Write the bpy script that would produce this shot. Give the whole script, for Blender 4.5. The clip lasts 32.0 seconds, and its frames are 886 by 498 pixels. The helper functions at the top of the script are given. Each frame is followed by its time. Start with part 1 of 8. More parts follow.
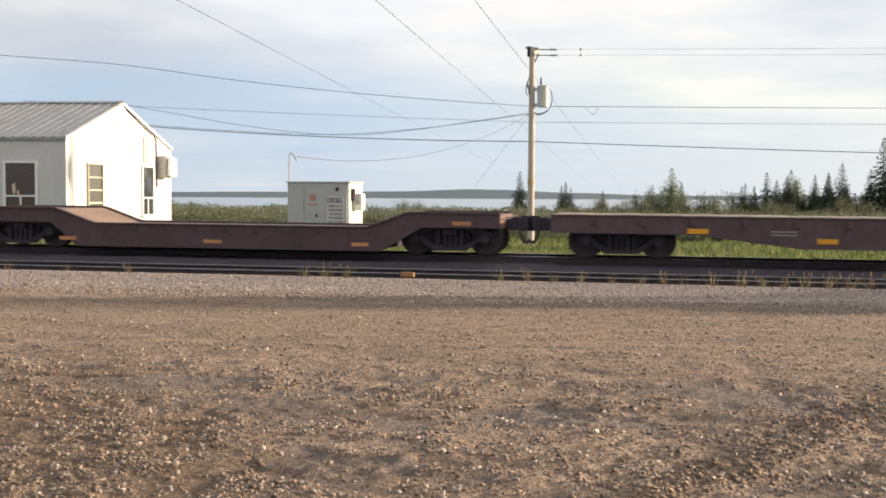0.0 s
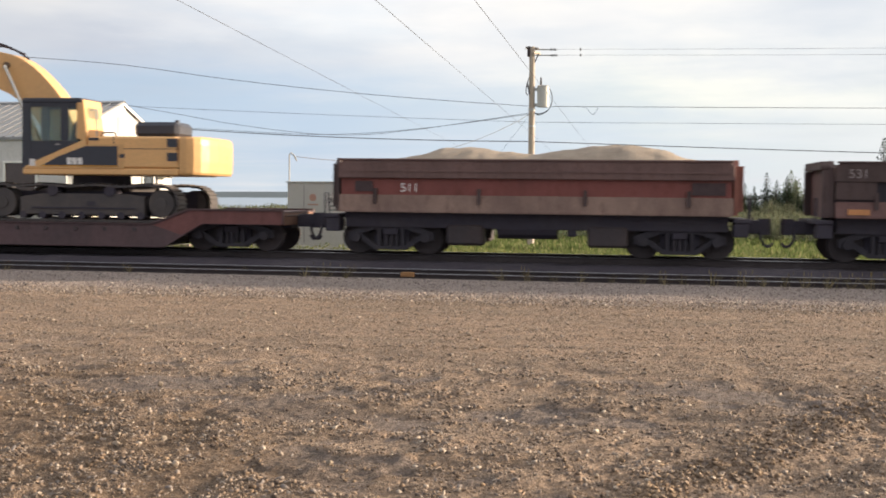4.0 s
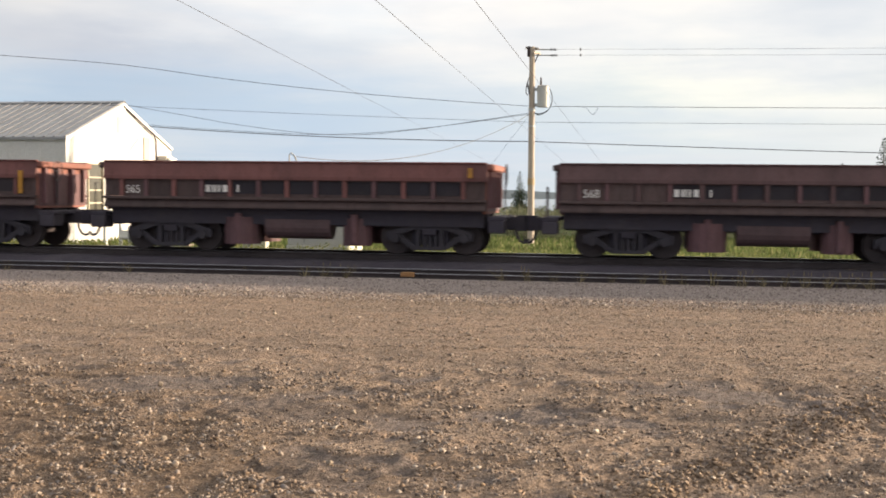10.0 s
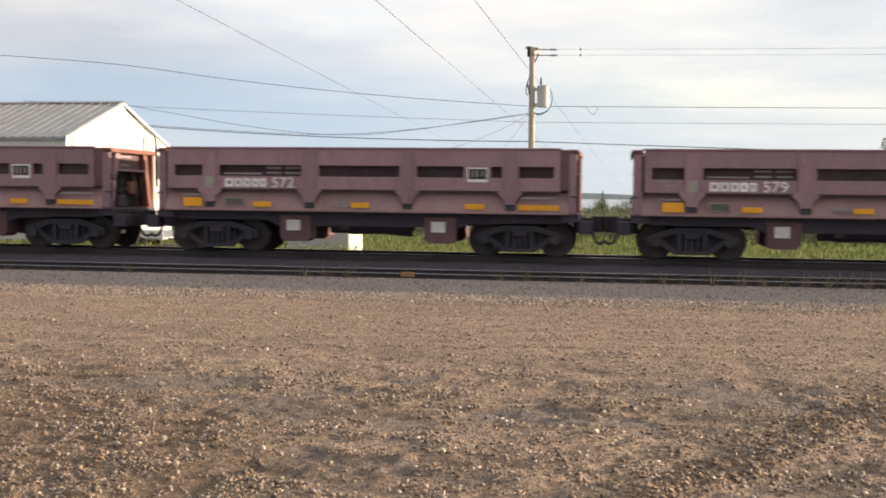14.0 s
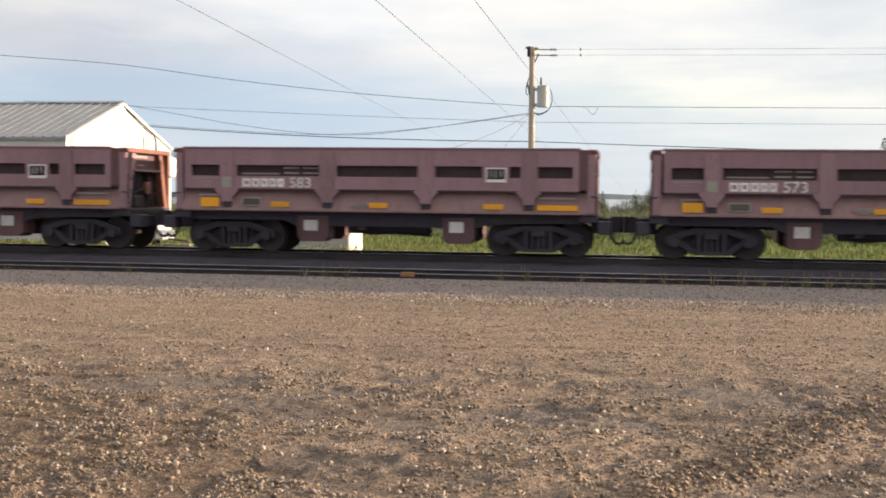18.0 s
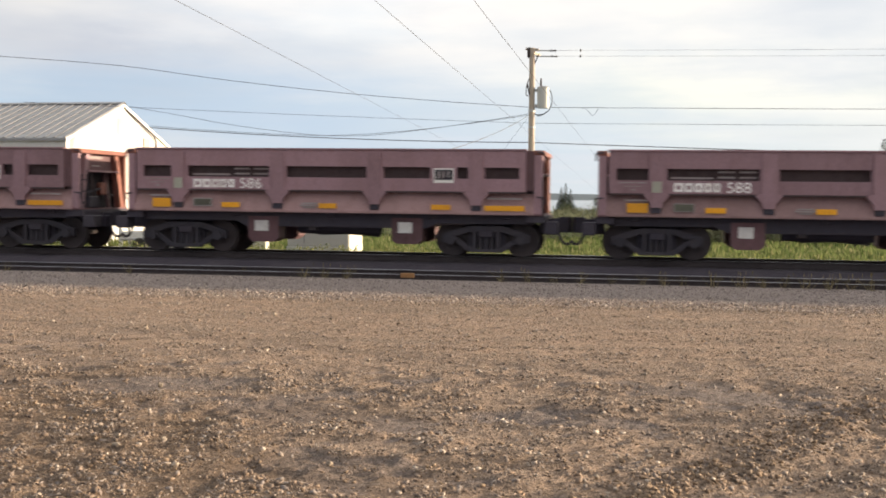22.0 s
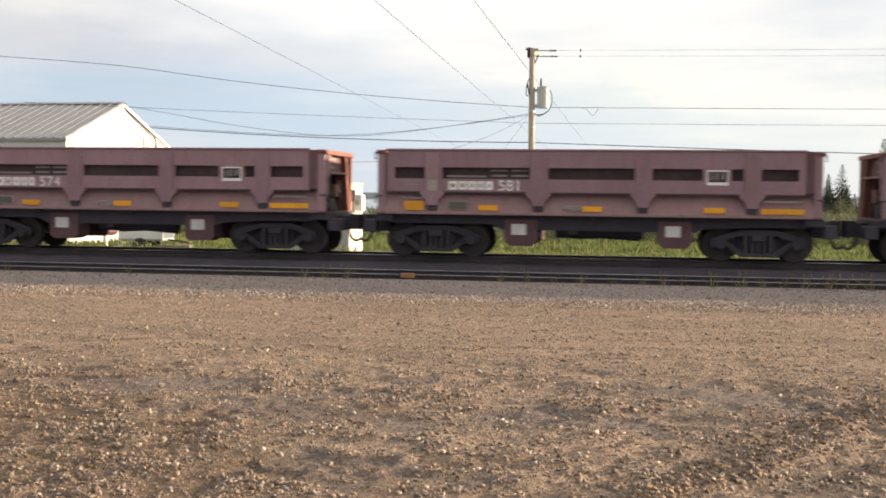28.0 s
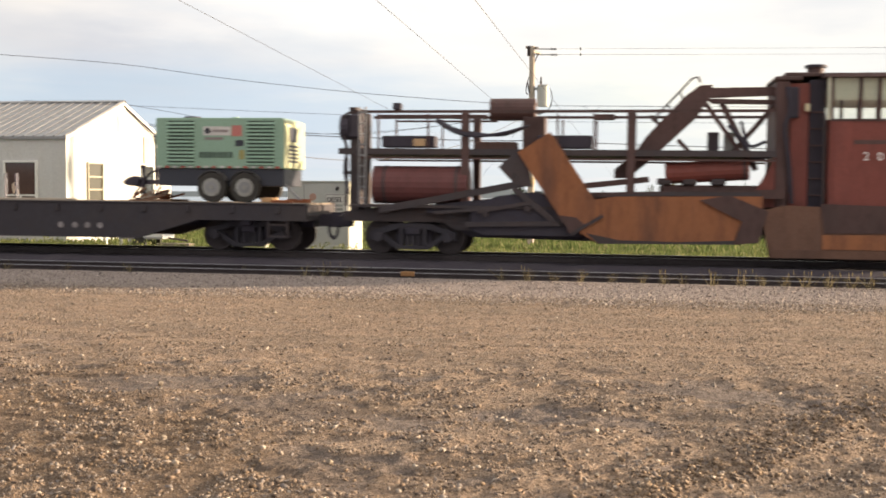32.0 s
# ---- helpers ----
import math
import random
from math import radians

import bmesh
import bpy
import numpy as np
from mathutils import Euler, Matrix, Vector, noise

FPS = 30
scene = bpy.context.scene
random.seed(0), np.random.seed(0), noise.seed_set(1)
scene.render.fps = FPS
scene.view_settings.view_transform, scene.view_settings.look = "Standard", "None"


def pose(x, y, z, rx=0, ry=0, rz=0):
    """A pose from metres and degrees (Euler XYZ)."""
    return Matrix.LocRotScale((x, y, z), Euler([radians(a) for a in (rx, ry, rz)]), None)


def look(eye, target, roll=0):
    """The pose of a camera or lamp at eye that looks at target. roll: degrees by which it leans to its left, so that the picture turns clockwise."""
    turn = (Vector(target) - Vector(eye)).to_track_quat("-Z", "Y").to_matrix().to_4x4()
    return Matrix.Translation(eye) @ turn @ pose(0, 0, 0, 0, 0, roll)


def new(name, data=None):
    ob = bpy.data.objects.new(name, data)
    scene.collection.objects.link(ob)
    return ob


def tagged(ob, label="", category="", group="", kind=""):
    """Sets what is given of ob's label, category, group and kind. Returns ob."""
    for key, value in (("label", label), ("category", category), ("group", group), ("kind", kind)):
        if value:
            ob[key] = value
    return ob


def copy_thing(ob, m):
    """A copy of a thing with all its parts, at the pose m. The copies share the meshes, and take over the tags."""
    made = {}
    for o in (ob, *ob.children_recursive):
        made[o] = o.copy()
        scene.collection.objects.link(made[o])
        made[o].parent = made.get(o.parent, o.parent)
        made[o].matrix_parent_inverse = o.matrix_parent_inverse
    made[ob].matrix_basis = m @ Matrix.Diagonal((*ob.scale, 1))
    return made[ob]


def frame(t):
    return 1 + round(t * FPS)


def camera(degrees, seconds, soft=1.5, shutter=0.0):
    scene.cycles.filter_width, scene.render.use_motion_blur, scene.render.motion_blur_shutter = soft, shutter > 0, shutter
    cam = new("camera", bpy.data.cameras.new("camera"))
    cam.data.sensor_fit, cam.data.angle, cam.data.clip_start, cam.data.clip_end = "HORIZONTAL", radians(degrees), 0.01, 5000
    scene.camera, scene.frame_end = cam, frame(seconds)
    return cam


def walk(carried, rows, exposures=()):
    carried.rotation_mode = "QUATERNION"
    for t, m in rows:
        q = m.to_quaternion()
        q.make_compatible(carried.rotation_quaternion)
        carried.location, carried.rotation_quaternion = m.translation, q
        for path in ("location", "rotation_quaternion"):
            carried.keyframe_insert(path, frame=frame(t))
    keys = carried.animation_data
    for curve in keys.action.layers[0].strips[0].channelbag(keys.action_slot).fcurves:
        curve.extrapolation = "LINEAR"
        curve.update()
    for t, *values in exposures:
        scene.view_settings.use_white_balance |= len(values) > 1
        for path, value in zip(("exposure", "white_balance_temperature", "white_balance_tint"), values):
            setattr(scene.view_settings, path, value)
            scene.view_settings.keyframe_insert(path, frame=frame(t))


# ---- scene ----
# Plan: x along the tracks, y away from the camera, z up; the tracks fall gently towards +x.
GRADE = 0.0061
EYE = 1.95
YAW, PITCH, ROLL = 9.1, 2.653, 0.286
TRACK_Y, SIDING_Y = 30.0, 25.8
RAIL_Z, SIDING_Z = 0.405, 0.20

cam = camera(41.86, 32.0, soft=1.8, shutter=0.22)


def eye_pose(dip=0.0):
    turn = Euler((radians(90 - PITCH + dip), 0, radians(YAW))).to_matrix().to_4x4()
    return Matrix.Translation((0, 0, EYE)) @ turn @ pose(0, 0, 0, 0, 0, ROLL)


walk(cam, [(0.0, eye_pose()), (19.6, eye_pose()), (21.2, eye_pose(0.05)), (30.0, eye_pose(0.05)),
           (31.4, eye_pose(0.0)), (32.0, eye_pose(-0.03))],
     exposures=((0.0, 1.15, 6430, 10), (3.5, 1.15, 6430, 10), (7.0, 1.15, 6500, 10), (24.0, 1.20, 6580, 10), (28.0, 1.26, 6720, 10), (32.0, 1.33, 6950, 11)))

# ---- world, sun, exposure
SUN = Vector((1.0, 0.385, 0.184)).normalized()
world = bpy.data.worlds.new("sky")
scene.world = world
world.use_nodes = True
wn, wl = world.node_tree.nodes, world.node_tree.links
wn.clear()


sky = wn.new("ShaderNodeTexSky")
sky.sky_type = "NISHITA"
sky.sun_disc = False
sky.sun_elevation = math.asin(SUN.z)
sky.sun_rotation = math.atan2(SUN.x, SUN.y)
sky.air_density, sky.dust_density, sky.ozone_density = 1.0, 1.2, 1.5
coord = wn.new("ShaderNodeTexCoord")
sep = wn.new("ShaderNodeSeparateXYZ")
wl.new(coord.outputs["Generated"], sep.inputs[0])


def wmath(op, a, b=None, clamp=False):
    n = wn.new("ShaderNodeMath")
    n.operation, n.use_clamp = op, clamp
    for i, v in enumerate((a, b)):
        if v is None:
            continue
        if isinstance(v, (int, float)):
            n.inputs[i].default_value = v
        else:
            wl.new(v, n.inputs[i])
    return n.outputs[0]


up = wmath("MAXIMUM", sep.outputs[2], 0.0)
turn_ = wmath("ARCTAN2", sep.outputs[0], sep.outputs[1])
dome = wn.new("ShaderNodeCombineXYZ")
wl.new(wmath("MULTIPLY", turn_, 3.2), dome.inputs[0]), wl.new(wmath("MULTIPLY", wmath("POWER", up, 0.75), 9.0), dome.inputs[1])


def wnoise(scale, detail, rough, squash, shift):
    m = wn.new("ShaderNodeMapping")
    m.inputs["Scale"].default_value = squash
    m.inputs["Location"].default_value = shift
    wl.new(dome.outputs[0], m.inputs[0])
    n = wn.new("ShaderNodeTexNoise")
    n.inputs["Scale"].default_value, n.inputs["Detail"].default_value, n.inputs["Roughness"].default_value = scale, detail, rough
    wl.new(m.outputs[0], n.inputs["Vector"])
    return n.outputs["Fac"]


def wramp(fac, *stops):
    r = wn.new("ShaderNodeValToRGB")
    while len(r.color_ramp.elements) < len(stops):
        r.color_ramp.elements.new(0.5)
    for e, (p, c) in zip(r.color_ramp.elements, stops):
        e.position, e.color = p, (*c, 1)
    wl.new(fac, r.inputs[0])
    return r.outputs[0]


def wmix(fac, a, b, blend="MIX"):
    n = wn.new("ShaderNodeMix")
    n.data_type, n.blend_type = "RGBA", blend
    for sock, v in ((n.inputs[0], fac), (n.inputs[6], a), (n.inputs[7], b)):
        if isinstance(v, (int, float)):
            sock.default_value = v
        elif isinstance(v, tuple):
            sock.default_value = (*v, 1)
        else:
            wl.new(v, sock)
    return n.outputs[2]


# thin cloud over pale blue air, thicker and brighter upwards and towards the sun
banks = wnoise(1.0, 6, 0.52, (0.75, 0.55, 1), (3.1, 1.7, 0))
streaks = wnoise(2.0, 6, 0.60, (0.40, 0.80, 1), (7.7, 2.2, 0))
cover = wmath("ADD", wmath("MULTIPLY", banks, 0.52), wmath("MULTIPLY", streaks, 0.48))
mask = wramp(wmath("ADD", cover, wmath("MULTIPLY", wmath("SUBTRACT", wmath("MINIMUM", up, 0.25), 0.095), 1.9)), (0.40, (0.06, 0.06, 0.06)), (0.52, (0.62, 0.62, 0.62)), (0.62, (1, 1, 1)))
tone = wramp(wnoise(1.7, 4, 0.5, (0.6, 0.6, 1), (1.3, 9.2, 0)), (0.32, (0.76, 0.80, 0.88)), (0.50, (0.91, 0.92, 0.95)), (0.66, (1.06, 1.03, 0.99)))
sun_dir = wn.new("ShaderNodeVectorMath")
sun_dir.operation = "DOT_PRODUCT"
wl.new(coord.outputs["Generated"], sun_dir.inputs[0])
sun_dir.inputs[1].default_value = SUN
near_sun = wmath("POWER", wmath("MAXIMUM", wmath("ADD", wmath("MULTIPLY", sun_dir.outputs["Value"], 0.62), 0.38), 0.0), 1.6)
glow = wmath("ADD", wmath("MULTIPLY", near_sun, 0.82), 0.75)
CLOUD = 2.9
warm = wmix(wmath("MULTIPLY", near_sun, 1.0, True), (CLOUD * 0.98, CLOUD, CLOUD * 1.03), (CLOUD * 1.10, CLOUD, CLOUD * 0.82))
cloud = wmix(1.0, wmix(1.0, tone, warm, "MULTIPLY"), glow, "MULTIPLY")
AIR = wmix(wmath("MULTIPLY", wmath("MINIMUM", up, 0.2), 5.0), (1.50, 1.92, 2.42), (1.40, 1.85, 2.45))
blue = wmix(wmath("MULTIPLY", near_sun, 1.12, True), wmix(0.08, AIR, sky.outputs[0]), (2.80, 2.78, 2.62))
heaven = wmix(mask, blue, cloud)
# low wisps, then larger banks of cloud with ragged edges: bearing and height in degrees, their spans, and their tint
wisps = wramp(wnoise(1.6, 6, 0.62, (0.55, 2.6, 1), (4.4, 6.1, 0)), (0.50, (0, 0, 0)), (0.60, (0.40, 0.40, 0.40)), (0.70, (0.55, 0.55, 0.55)))
low = wmath("MULTIPLY", wmath("SUBTRACT", 0.10, up, True), 10.0, True)
heaven = wmix(wmath("MULTIPLY", wisps, low), heaven, (2.50, 2.46, 2.52))
ragged = wmath("SUBTRACT", wnoise(1.5, 6, 0.6, (1, 1, 1), (2.2, 5.7, 0)), 0.5)
ragged_up = wmath("SUBTRACT", wnoise(1.9, 6, 0.6, (0.8, 1, 1), (8.2, 1.7, 0)), 0.5)
bearing = wmath("ADD", wmath("MULTIPLY", turn_, 57.296), wmath("MULTIPLY", ragged, 22.0))
height = wmath("ADD", wmath("MULTIPLY", up, 57.296), wmath("MULTIPLY", ragged_up, 7.0))
for at, over, span, rise, tint in ((-27, 6.5, 8, 2.6, (0.86, 0.88, 0.92)), (-15, 9.3, 8, 2.4, (1.20, 1.17, 1.13)), (-17, 4.0, 9, 1.6, (0.88, 0.93, 1.0)), (11, 8.8, 10, 2.6, (0.80, 0.84, 0.90)), (6, 4.6, 7, 1.5, (1.16, 1.12, 1.02)), (-7, 2.2, 12, 1.2, (0.95, 0.98, 1.02))):
    far = wmath("ADD", wmath("POWER", wmath("DIVIDE", wmath("SUBTRACT", bearing, at), span), 2.0), wmath("POWER", wmath("DIVIDE", wmath("SUBTRACT", height, over), rise), 2.0))
    heaven = wmix(wmath("POWER", 2.718, wmath("MULTIPLY", far, -1.0)), heaven, wmix(1.0, heaven, tint, "MULTIPLY"))
back = wn.new("ShaderNodeBackground")
wl.new(heaven, back.inputs[0])
back.inputs[1].default_value = 0.15
out = wn.new("ShaderNodeOutputWorld")
wl.new(back.outputs[0], out.inputs[0])

sun = new("sun", bpy.data.lights.new("sun", "SUN"))
sun.data.energy, sun.data.angle, sun.data.color = 5.0, radians(1.7), (1.0, 0.80, 0.58)
sun.matrix_world = look(SUN * 100, (0, 0, 0))
# ---- materials
def material(name, rough=0.7, metal=0.0, spec=0.4):
    m = bpy.data.materials.new(name)
    m.use_nodes = True
    b = m.node_tree.nodes["Principled BSDF"]
    b.inputs["Roughness"].default_value, b.inputs["Metallic"].default_value = rough, metal
    b.inputs["Specular IOR Level"].default_value = spec
    return m, m.node_tree.nodes, m.node_tree.links, b


def worn(name, base, dirt, rough=0.7, metal=0.0, grain=6.0, patch=0.9, amount=0.5, bump=0.15, streak=1.0, vary=0.12, fine=40.0, spec=0.4):
    """Painted or raw surface: base colour, patches of dirt, fine grain, a little relief; each object differs a little."""
    m, n, l, b = material(name, rough, metal, spec)
    tc, info = n.new("ShaderNodeTexCoord"), n.new("ShaderNodeObjectInfo")
    mp = n.new("ShaderNodeMapping")
    mp.inputs["Scale"].default_value = (1, 1, 1 / streak)
    shift = n.new("ShaderNodeVectorMath")
    shift.operation = "MULTIPLY_ADD"
    shift.inputs[1].default_value = (1, 1, 1)
    off = n.new("ShaderNodeMath")
    off.operation, off.inputs[1].default_value = "MULTIPLY", 37.0
    l.new(info.outputs["Random"], off.inputs[0])
    l.new(tc.outputs["Object"], shift.inputs[0]), l.new(off.outputs[0], shift.inputs[2])
    l.new(shift.outputs[0], mp.inputs[0])

    def tex(scale, detail, rough_):
        t = n.new("ShaderNodeTexNoise")
        t.inputs["Scale"].default_value, t.inputs["Detail"].default_value, t.inputs["Roughness"].default_value = scale, detail, rough_
        l.new(mp.outputs[0], t.inputs["Vector"])
        return t.outputs["Fac"]

    def mixed(fac, a, c, blend="MIX"):
        x = n.new("ShaderNodeMix")
        x.data_type, x.blend_type = "RGBA", blend
        for s, v in ((x.inputs[0], fac), (x.inputs[6], a), (x.inputs[7], c)):
            if isinstance(v, (int, float)):
                s.default_value = v
            elif isinstance(v, tuple):
                s.default_value = (*v, 1)
            else:
                l.new(v, s)
        return x.outputs[2]

    def ramp(fac, lo, hi, a=0.0, c=1.0):
        r = n.new("ShaderNodeMapRange")
        r.inputs[1].default_value, r.inputs[2].default_value, r.inputs[3].default_value, r.inputs[4].default_value = lo, hi, a, c
        l.new(fac, r.inputs[0])
        return r.outputs[0]

    p, g, f = tex(patch, 5, 0.6), tex(grain, 4, 0.6), tex(fine, 3, 0.6)
    col = mixed(ramp(p, 0.45, 0.70, 0, amount), base, dirt)
    col = mixed(ramp(g, 0.52, 0.75, 0, amount * 0.8), col, dirt)
    col = mixed(1.0, col, ramp(f, 0.3, 0.7, 0.86, 1.14), "MULTIPLY")
    col = mixed(1.0, col, ramp(info.outputs["Random"], 0, 1, 1 - vary, 1 + vary), "MULTIPLY")
    l.new(col, b.inputs["Base Color"])
    l.new(ramp(g, 0.3, 0.7, max(rough - 0.12, 0.05), min(rough + 0.12, 1)), b.inputs["Roughness"])
    if bump:
        bp = n.new("ShaderNodeBump")
        bp.inputs["Strength"].default_value, bp.inputs["Distance"].default_value = bump, 0.02
        l.new(f, bp.inputs["Height"])
        l.new(bp.outputs[0], b.inputs["Normal"])
    return m


MAROON = worn("maroon_paint", (0.292, 0.180, 0.205), (0.195, 0.114, 0.122), 0.62, streak=3, amount=0.55)
SKIRT = worn("lighter_maroon_skirt", (0.305, 0.190, 0.190), (0.21, 0.128, 0.122), 0.7, streak=3, amount=0.6)
# Red-brown lightened towards orange: sunlight on the car ends put into colour.
END_RED = worn("sunlit_brown_end", (0.235, 0.092, 0.070), (0.120, 0.055, 0.045), 0.68, streak=2, amount=0.6)
OLD_RED = worn("old_oxide_red", (0.190, 0.079, 0.074), (0.105, 0.047, 0.045), 0.72, streak=3, amount=0.75)
OLD_BROWN = worn("old_brown_paint_and_end_shade", (0.092, 0.062, 0.061), (0.052, 0.037, 0.037), 0.78, streak=3, amount=0.75)
BRIGHT_RED = worn("patched_bright_red", (0.205, 0.066, 0.058), (0.12, 0.042, 0.036), 0.7, streak=2, amount=0.6)
DARK_OXIDE = worn("sooty_oxide_red", (0.115, 0.066, 0.068), (0.068, 0.042, 0.044), 0.75, streak=3, amount=0.7)
# Darkened maroon: recess shade put into colour, also plain dark patches.
DARK_SLOT = worn("dark_patch_and_recess_shade", (0.066, 0.045, 0.048), (0.040, 0.028, 0.030), 0.85, amount=0.6)
BLACK = worn("grimy_black_steel", (0.043, 0.037, 0.053), (0.062, 0.053, 0.060), 0.75, amount=0.6)
BOGIE_IRON = worn("sooty_blue_black_iron", (0.040, 0.036, 0.046), (0.060, 0.050, 0.056), 0.8, amount=0.6, streak=2)
WHEEL_RUST = worn("rusty_dark_wheel", (0.050, 0.038, 0.040), (0.036, 0.030, 0.035), 0.7, amount=0.5)
STEEL_DARK = worn("dark_brown_steel", (0.058, 0.047, 0.052), (0.085, 0.058, 0.052), 0.7, amount=0.6, streak=2)
DECK_STEEL = worn("rusty_brown_beam", (0.108, 0.067, 0.071), (0.064, 0.046, 0.050), 0.72, amount=0.7, streak=2)
RUSTY_BODY = worn("rust_streaked_brown", (0.122, 0.070, 0.060), (0.064, 0.043, 0.041), 0.78, streak=4, amount=0.8)
DULL_SKIRT = worn("dull_brown_and_end_shade", (0.150, 0.082, 0.076), (0.090, 0.053, 0.050), 0.75, streak=2, amount=0.7)
TAN_SKIRT = worn("faded_tan_and_sunlit_end", (0.205, 0.120, 0.100), (0.135, 0.080, 0.068), 0.75, streak=2, amount=0.6)
RUST = worn("orange_rust", (0.26, 0.085, 0.035), (0.13, 0.045, 0.025), 0.8, amount=0.7, streak=2)
WHITE_MARK = worn("white_lettering", (0.78, 0.76, 0.74), (0.55, 0.49, 0.46), 0.7, amount=0.45, bump=0.0)
FAINT_MARK = worn("faded_grey_marking", (0.30, 0.27, 0.27), (0.20, 0.14, 0.13), 0.75, amount=0.6, bump=0.0)
YELLOW_MARK = worn("yellow_reflector", (0.80, 0.36, 0.015), (0.50, 0.22, 0.03), 0.45, amount=0.35, bump=0.0)
WHITE_PLATE = worn("white_plate", (0.66, 0.64, 0.62), (0.35, 0.30, 0.28), 0.6, amount=0.4, bump=0.0)
# Near-black: own colour on the emblem, elsewhere shade put into slots and cavities.
BLACK_AND_SHADE = worn("black_face_and_cavity_shade", (0.026, 0.023, 0.031), (0.046, 0.036, 0.038), 0.85, amount=0.6)
RAIL = worn("worn_rail_head", (0.33, 0.33, 0.36), (0.19, 0.17, 0.17), 0.38, 0.9, amount=0.5, bump=0.0)
RAIL_SIDE = worn("rusty_rail_web", (0.054, 0.043, 0.045), (0.038, 0.031, 0.034), 0.85, amount=0.6)
TIE = worn("creosoted_tie", (0.050, 0.044, 0.048), (0.085, 0.072, 0.070), 0.9, amount=0.6)
# ---- mesh helpers
def part(name, bm, mat, parent=None, label="", smooth=False):
    """One mesh object from a bmesh, under its thing or part."""
    me = bpy.data.meshes.new(name)
    bmesh.ops.recalc_face_normals(bm, faces=bm.faces)
    bm.to_mesh(me)
    bm.free()
    if smooth:
        me.shade_smooth()
    for one in (mat if isinstance(mat, (list, tuple)) else (mat,)):
        me.materials.append(one)
    ob = new(name, me)
    if parent is not None:
        ob.parent = parent
    if label:
        tagged(ob, label)
    return ob


def again(name, ob, parent, m):
    """A further piece on the same mesh."""
    o = new(name, ob.data)
    o.parent, o.matrix_local = parent, m
    return o


def thing(name, label, category, m=None, group="", kind=""):
    e = new(name)
    e.empty_display_size = 0.3
    if m is not None:
        e.matrix_world = m
    return tagged(e, label, category, group, kind)


def box(x0, x1, y0, y1, z0, z1, bevel=0.0, bm=None):
    bm = bm or bmesh.new()
    vs = [bm.verts.new((x, y, z)) for x in (x0, x1) for y in (y0, y1) for z in (z0, z1)]
    fs = [bm.faces.new([vs[i] for i in q]) for q in ((0, 1, 3, 2), (4, 6, 7, 5), (0, 4, 5, 1), (2, 3, 7, 6), (0, 2, 6, 4), (1, 5, 7, 3))]
    if bevel:
        es = list({e for f in fs for e in f.edges})
        bmesh.ops.bevel(bm, geom=es, offset=bevel, segments=1, affect="EDGES")
    return bm


def prism(points, a, b, axis="y", bevel=0.0, bm=None):
    """Extrude a polygon from a to b along an axis; points are (x, z) for y, (x, y) for z and (y, z) for x."""
    bm = bm or bmesh.new()

    def at(p, d):
        return (p[0], d, p[1]) if axis == "y" else (p[0], p[1], d) if axis == "z" else (d, p[0], p[1])
    lo, hi = [bm.verts.new(at(p, a)) for p in points], [bm.verts.new(at(p, b)) for p in points]
    fs = [bm.faces.new(lo), bm.faces.new(hi[::-1])]
    k = len(points)
    for i in range(k):
        fs.append(bm.faces.new((lo[i], hi[i], hi[(i + 1) % k], lo[(i + 1) % k])))
    if bevel:
        bmesh.ops.bevel(bm, geom=list({e for f in fs for e in f.edges}), offset=bevel, segments=1, affect="EDGES")
    return bm


def rod(p, q, r, seg=8, bm=None, r2=None):
    """A round bar from p to q."""
    bm = bm or bmesh.new()
    p, q = Vector(p), Vector(q)
    d = q - p
    m = Matrix.Translation((p + q) / 2) @ d.to_track_quat("Z", "Y").to_matrix().to_4x4()
    bmesh.ops.create_cone(bm, cap_ends=True, segments=seg, radius1=r, radius2=r if r2 is None else r2, depth=d.length, matrix=m)
    return bm


def pipe(points, r, seg=6, bm=None):
    """A round tube that follows the points without a break."""
    bm = bm or bmesh.new()
    pts = [Vector(q) for q in points]
    rings, side = [], None
    for i, q in enumerate(pts):
        d = (pts[min(i + 1, len(pts) - 1)] - pts[max(i - 1, 0)]).normalized()
        if side is None:
            side = d.orthogonal().normalized()
        side = (side - d * side.dot(d)).normalized()
        up_ = d.cross(side)
        rings.append([bm.verts.new(q + (side * math.cos(6.28319 * k / seg) + up_ * math.sin(6.28319 * k / seg)) * r) for k in range(seg)])
    for a, c in zip(rings, rings[1:]):
        for k in range(seg):
            bm.faces.new((a[k], a[(k + 1) % seg], c[(k + 1) % seg], c[k]))
    bm.faces.new(rings[0][::-1]), bm.faces.new(rings[-1])
    return bm


def hose(points, r, seg=6):
    """A tube bent smoothly through the points."""
    q = [Vector(p) for p in points]
    q = [q[0] * 2 - q[1]] + q + [q[-1] * 2 - q[-2]]
    way = []
    for a, b, c, d in zip(q, q[1:], q[2:], q[3:]):
        for i in range(4):
            t = i / 4
            way.append(0.5 * (2 * b + (c - a) * t + (2 * a - 5 * b + 4 * c - d) * t * t + (3 * b - a - 3 * c + d) * t ** 3))
    return pipe(way + [q[-2]], r, seg)


def bar(p, q, w, h, bm=None):
    """A square bar from p to q, w across and h high."""
    bm = bm or bmesh.new()
    p, q = Vector(p), Vector(q)
    d = q - p
    m = Matrix.Translation((p + q) / 2) @ d.to_track_quat("X", "Z").to_matrix().to_4x4() @ Matrix.Diagonal((d.length, w, h, 1))
    bmesh.ops.create_cube(bm, size=1, matrix=m)
    return bm


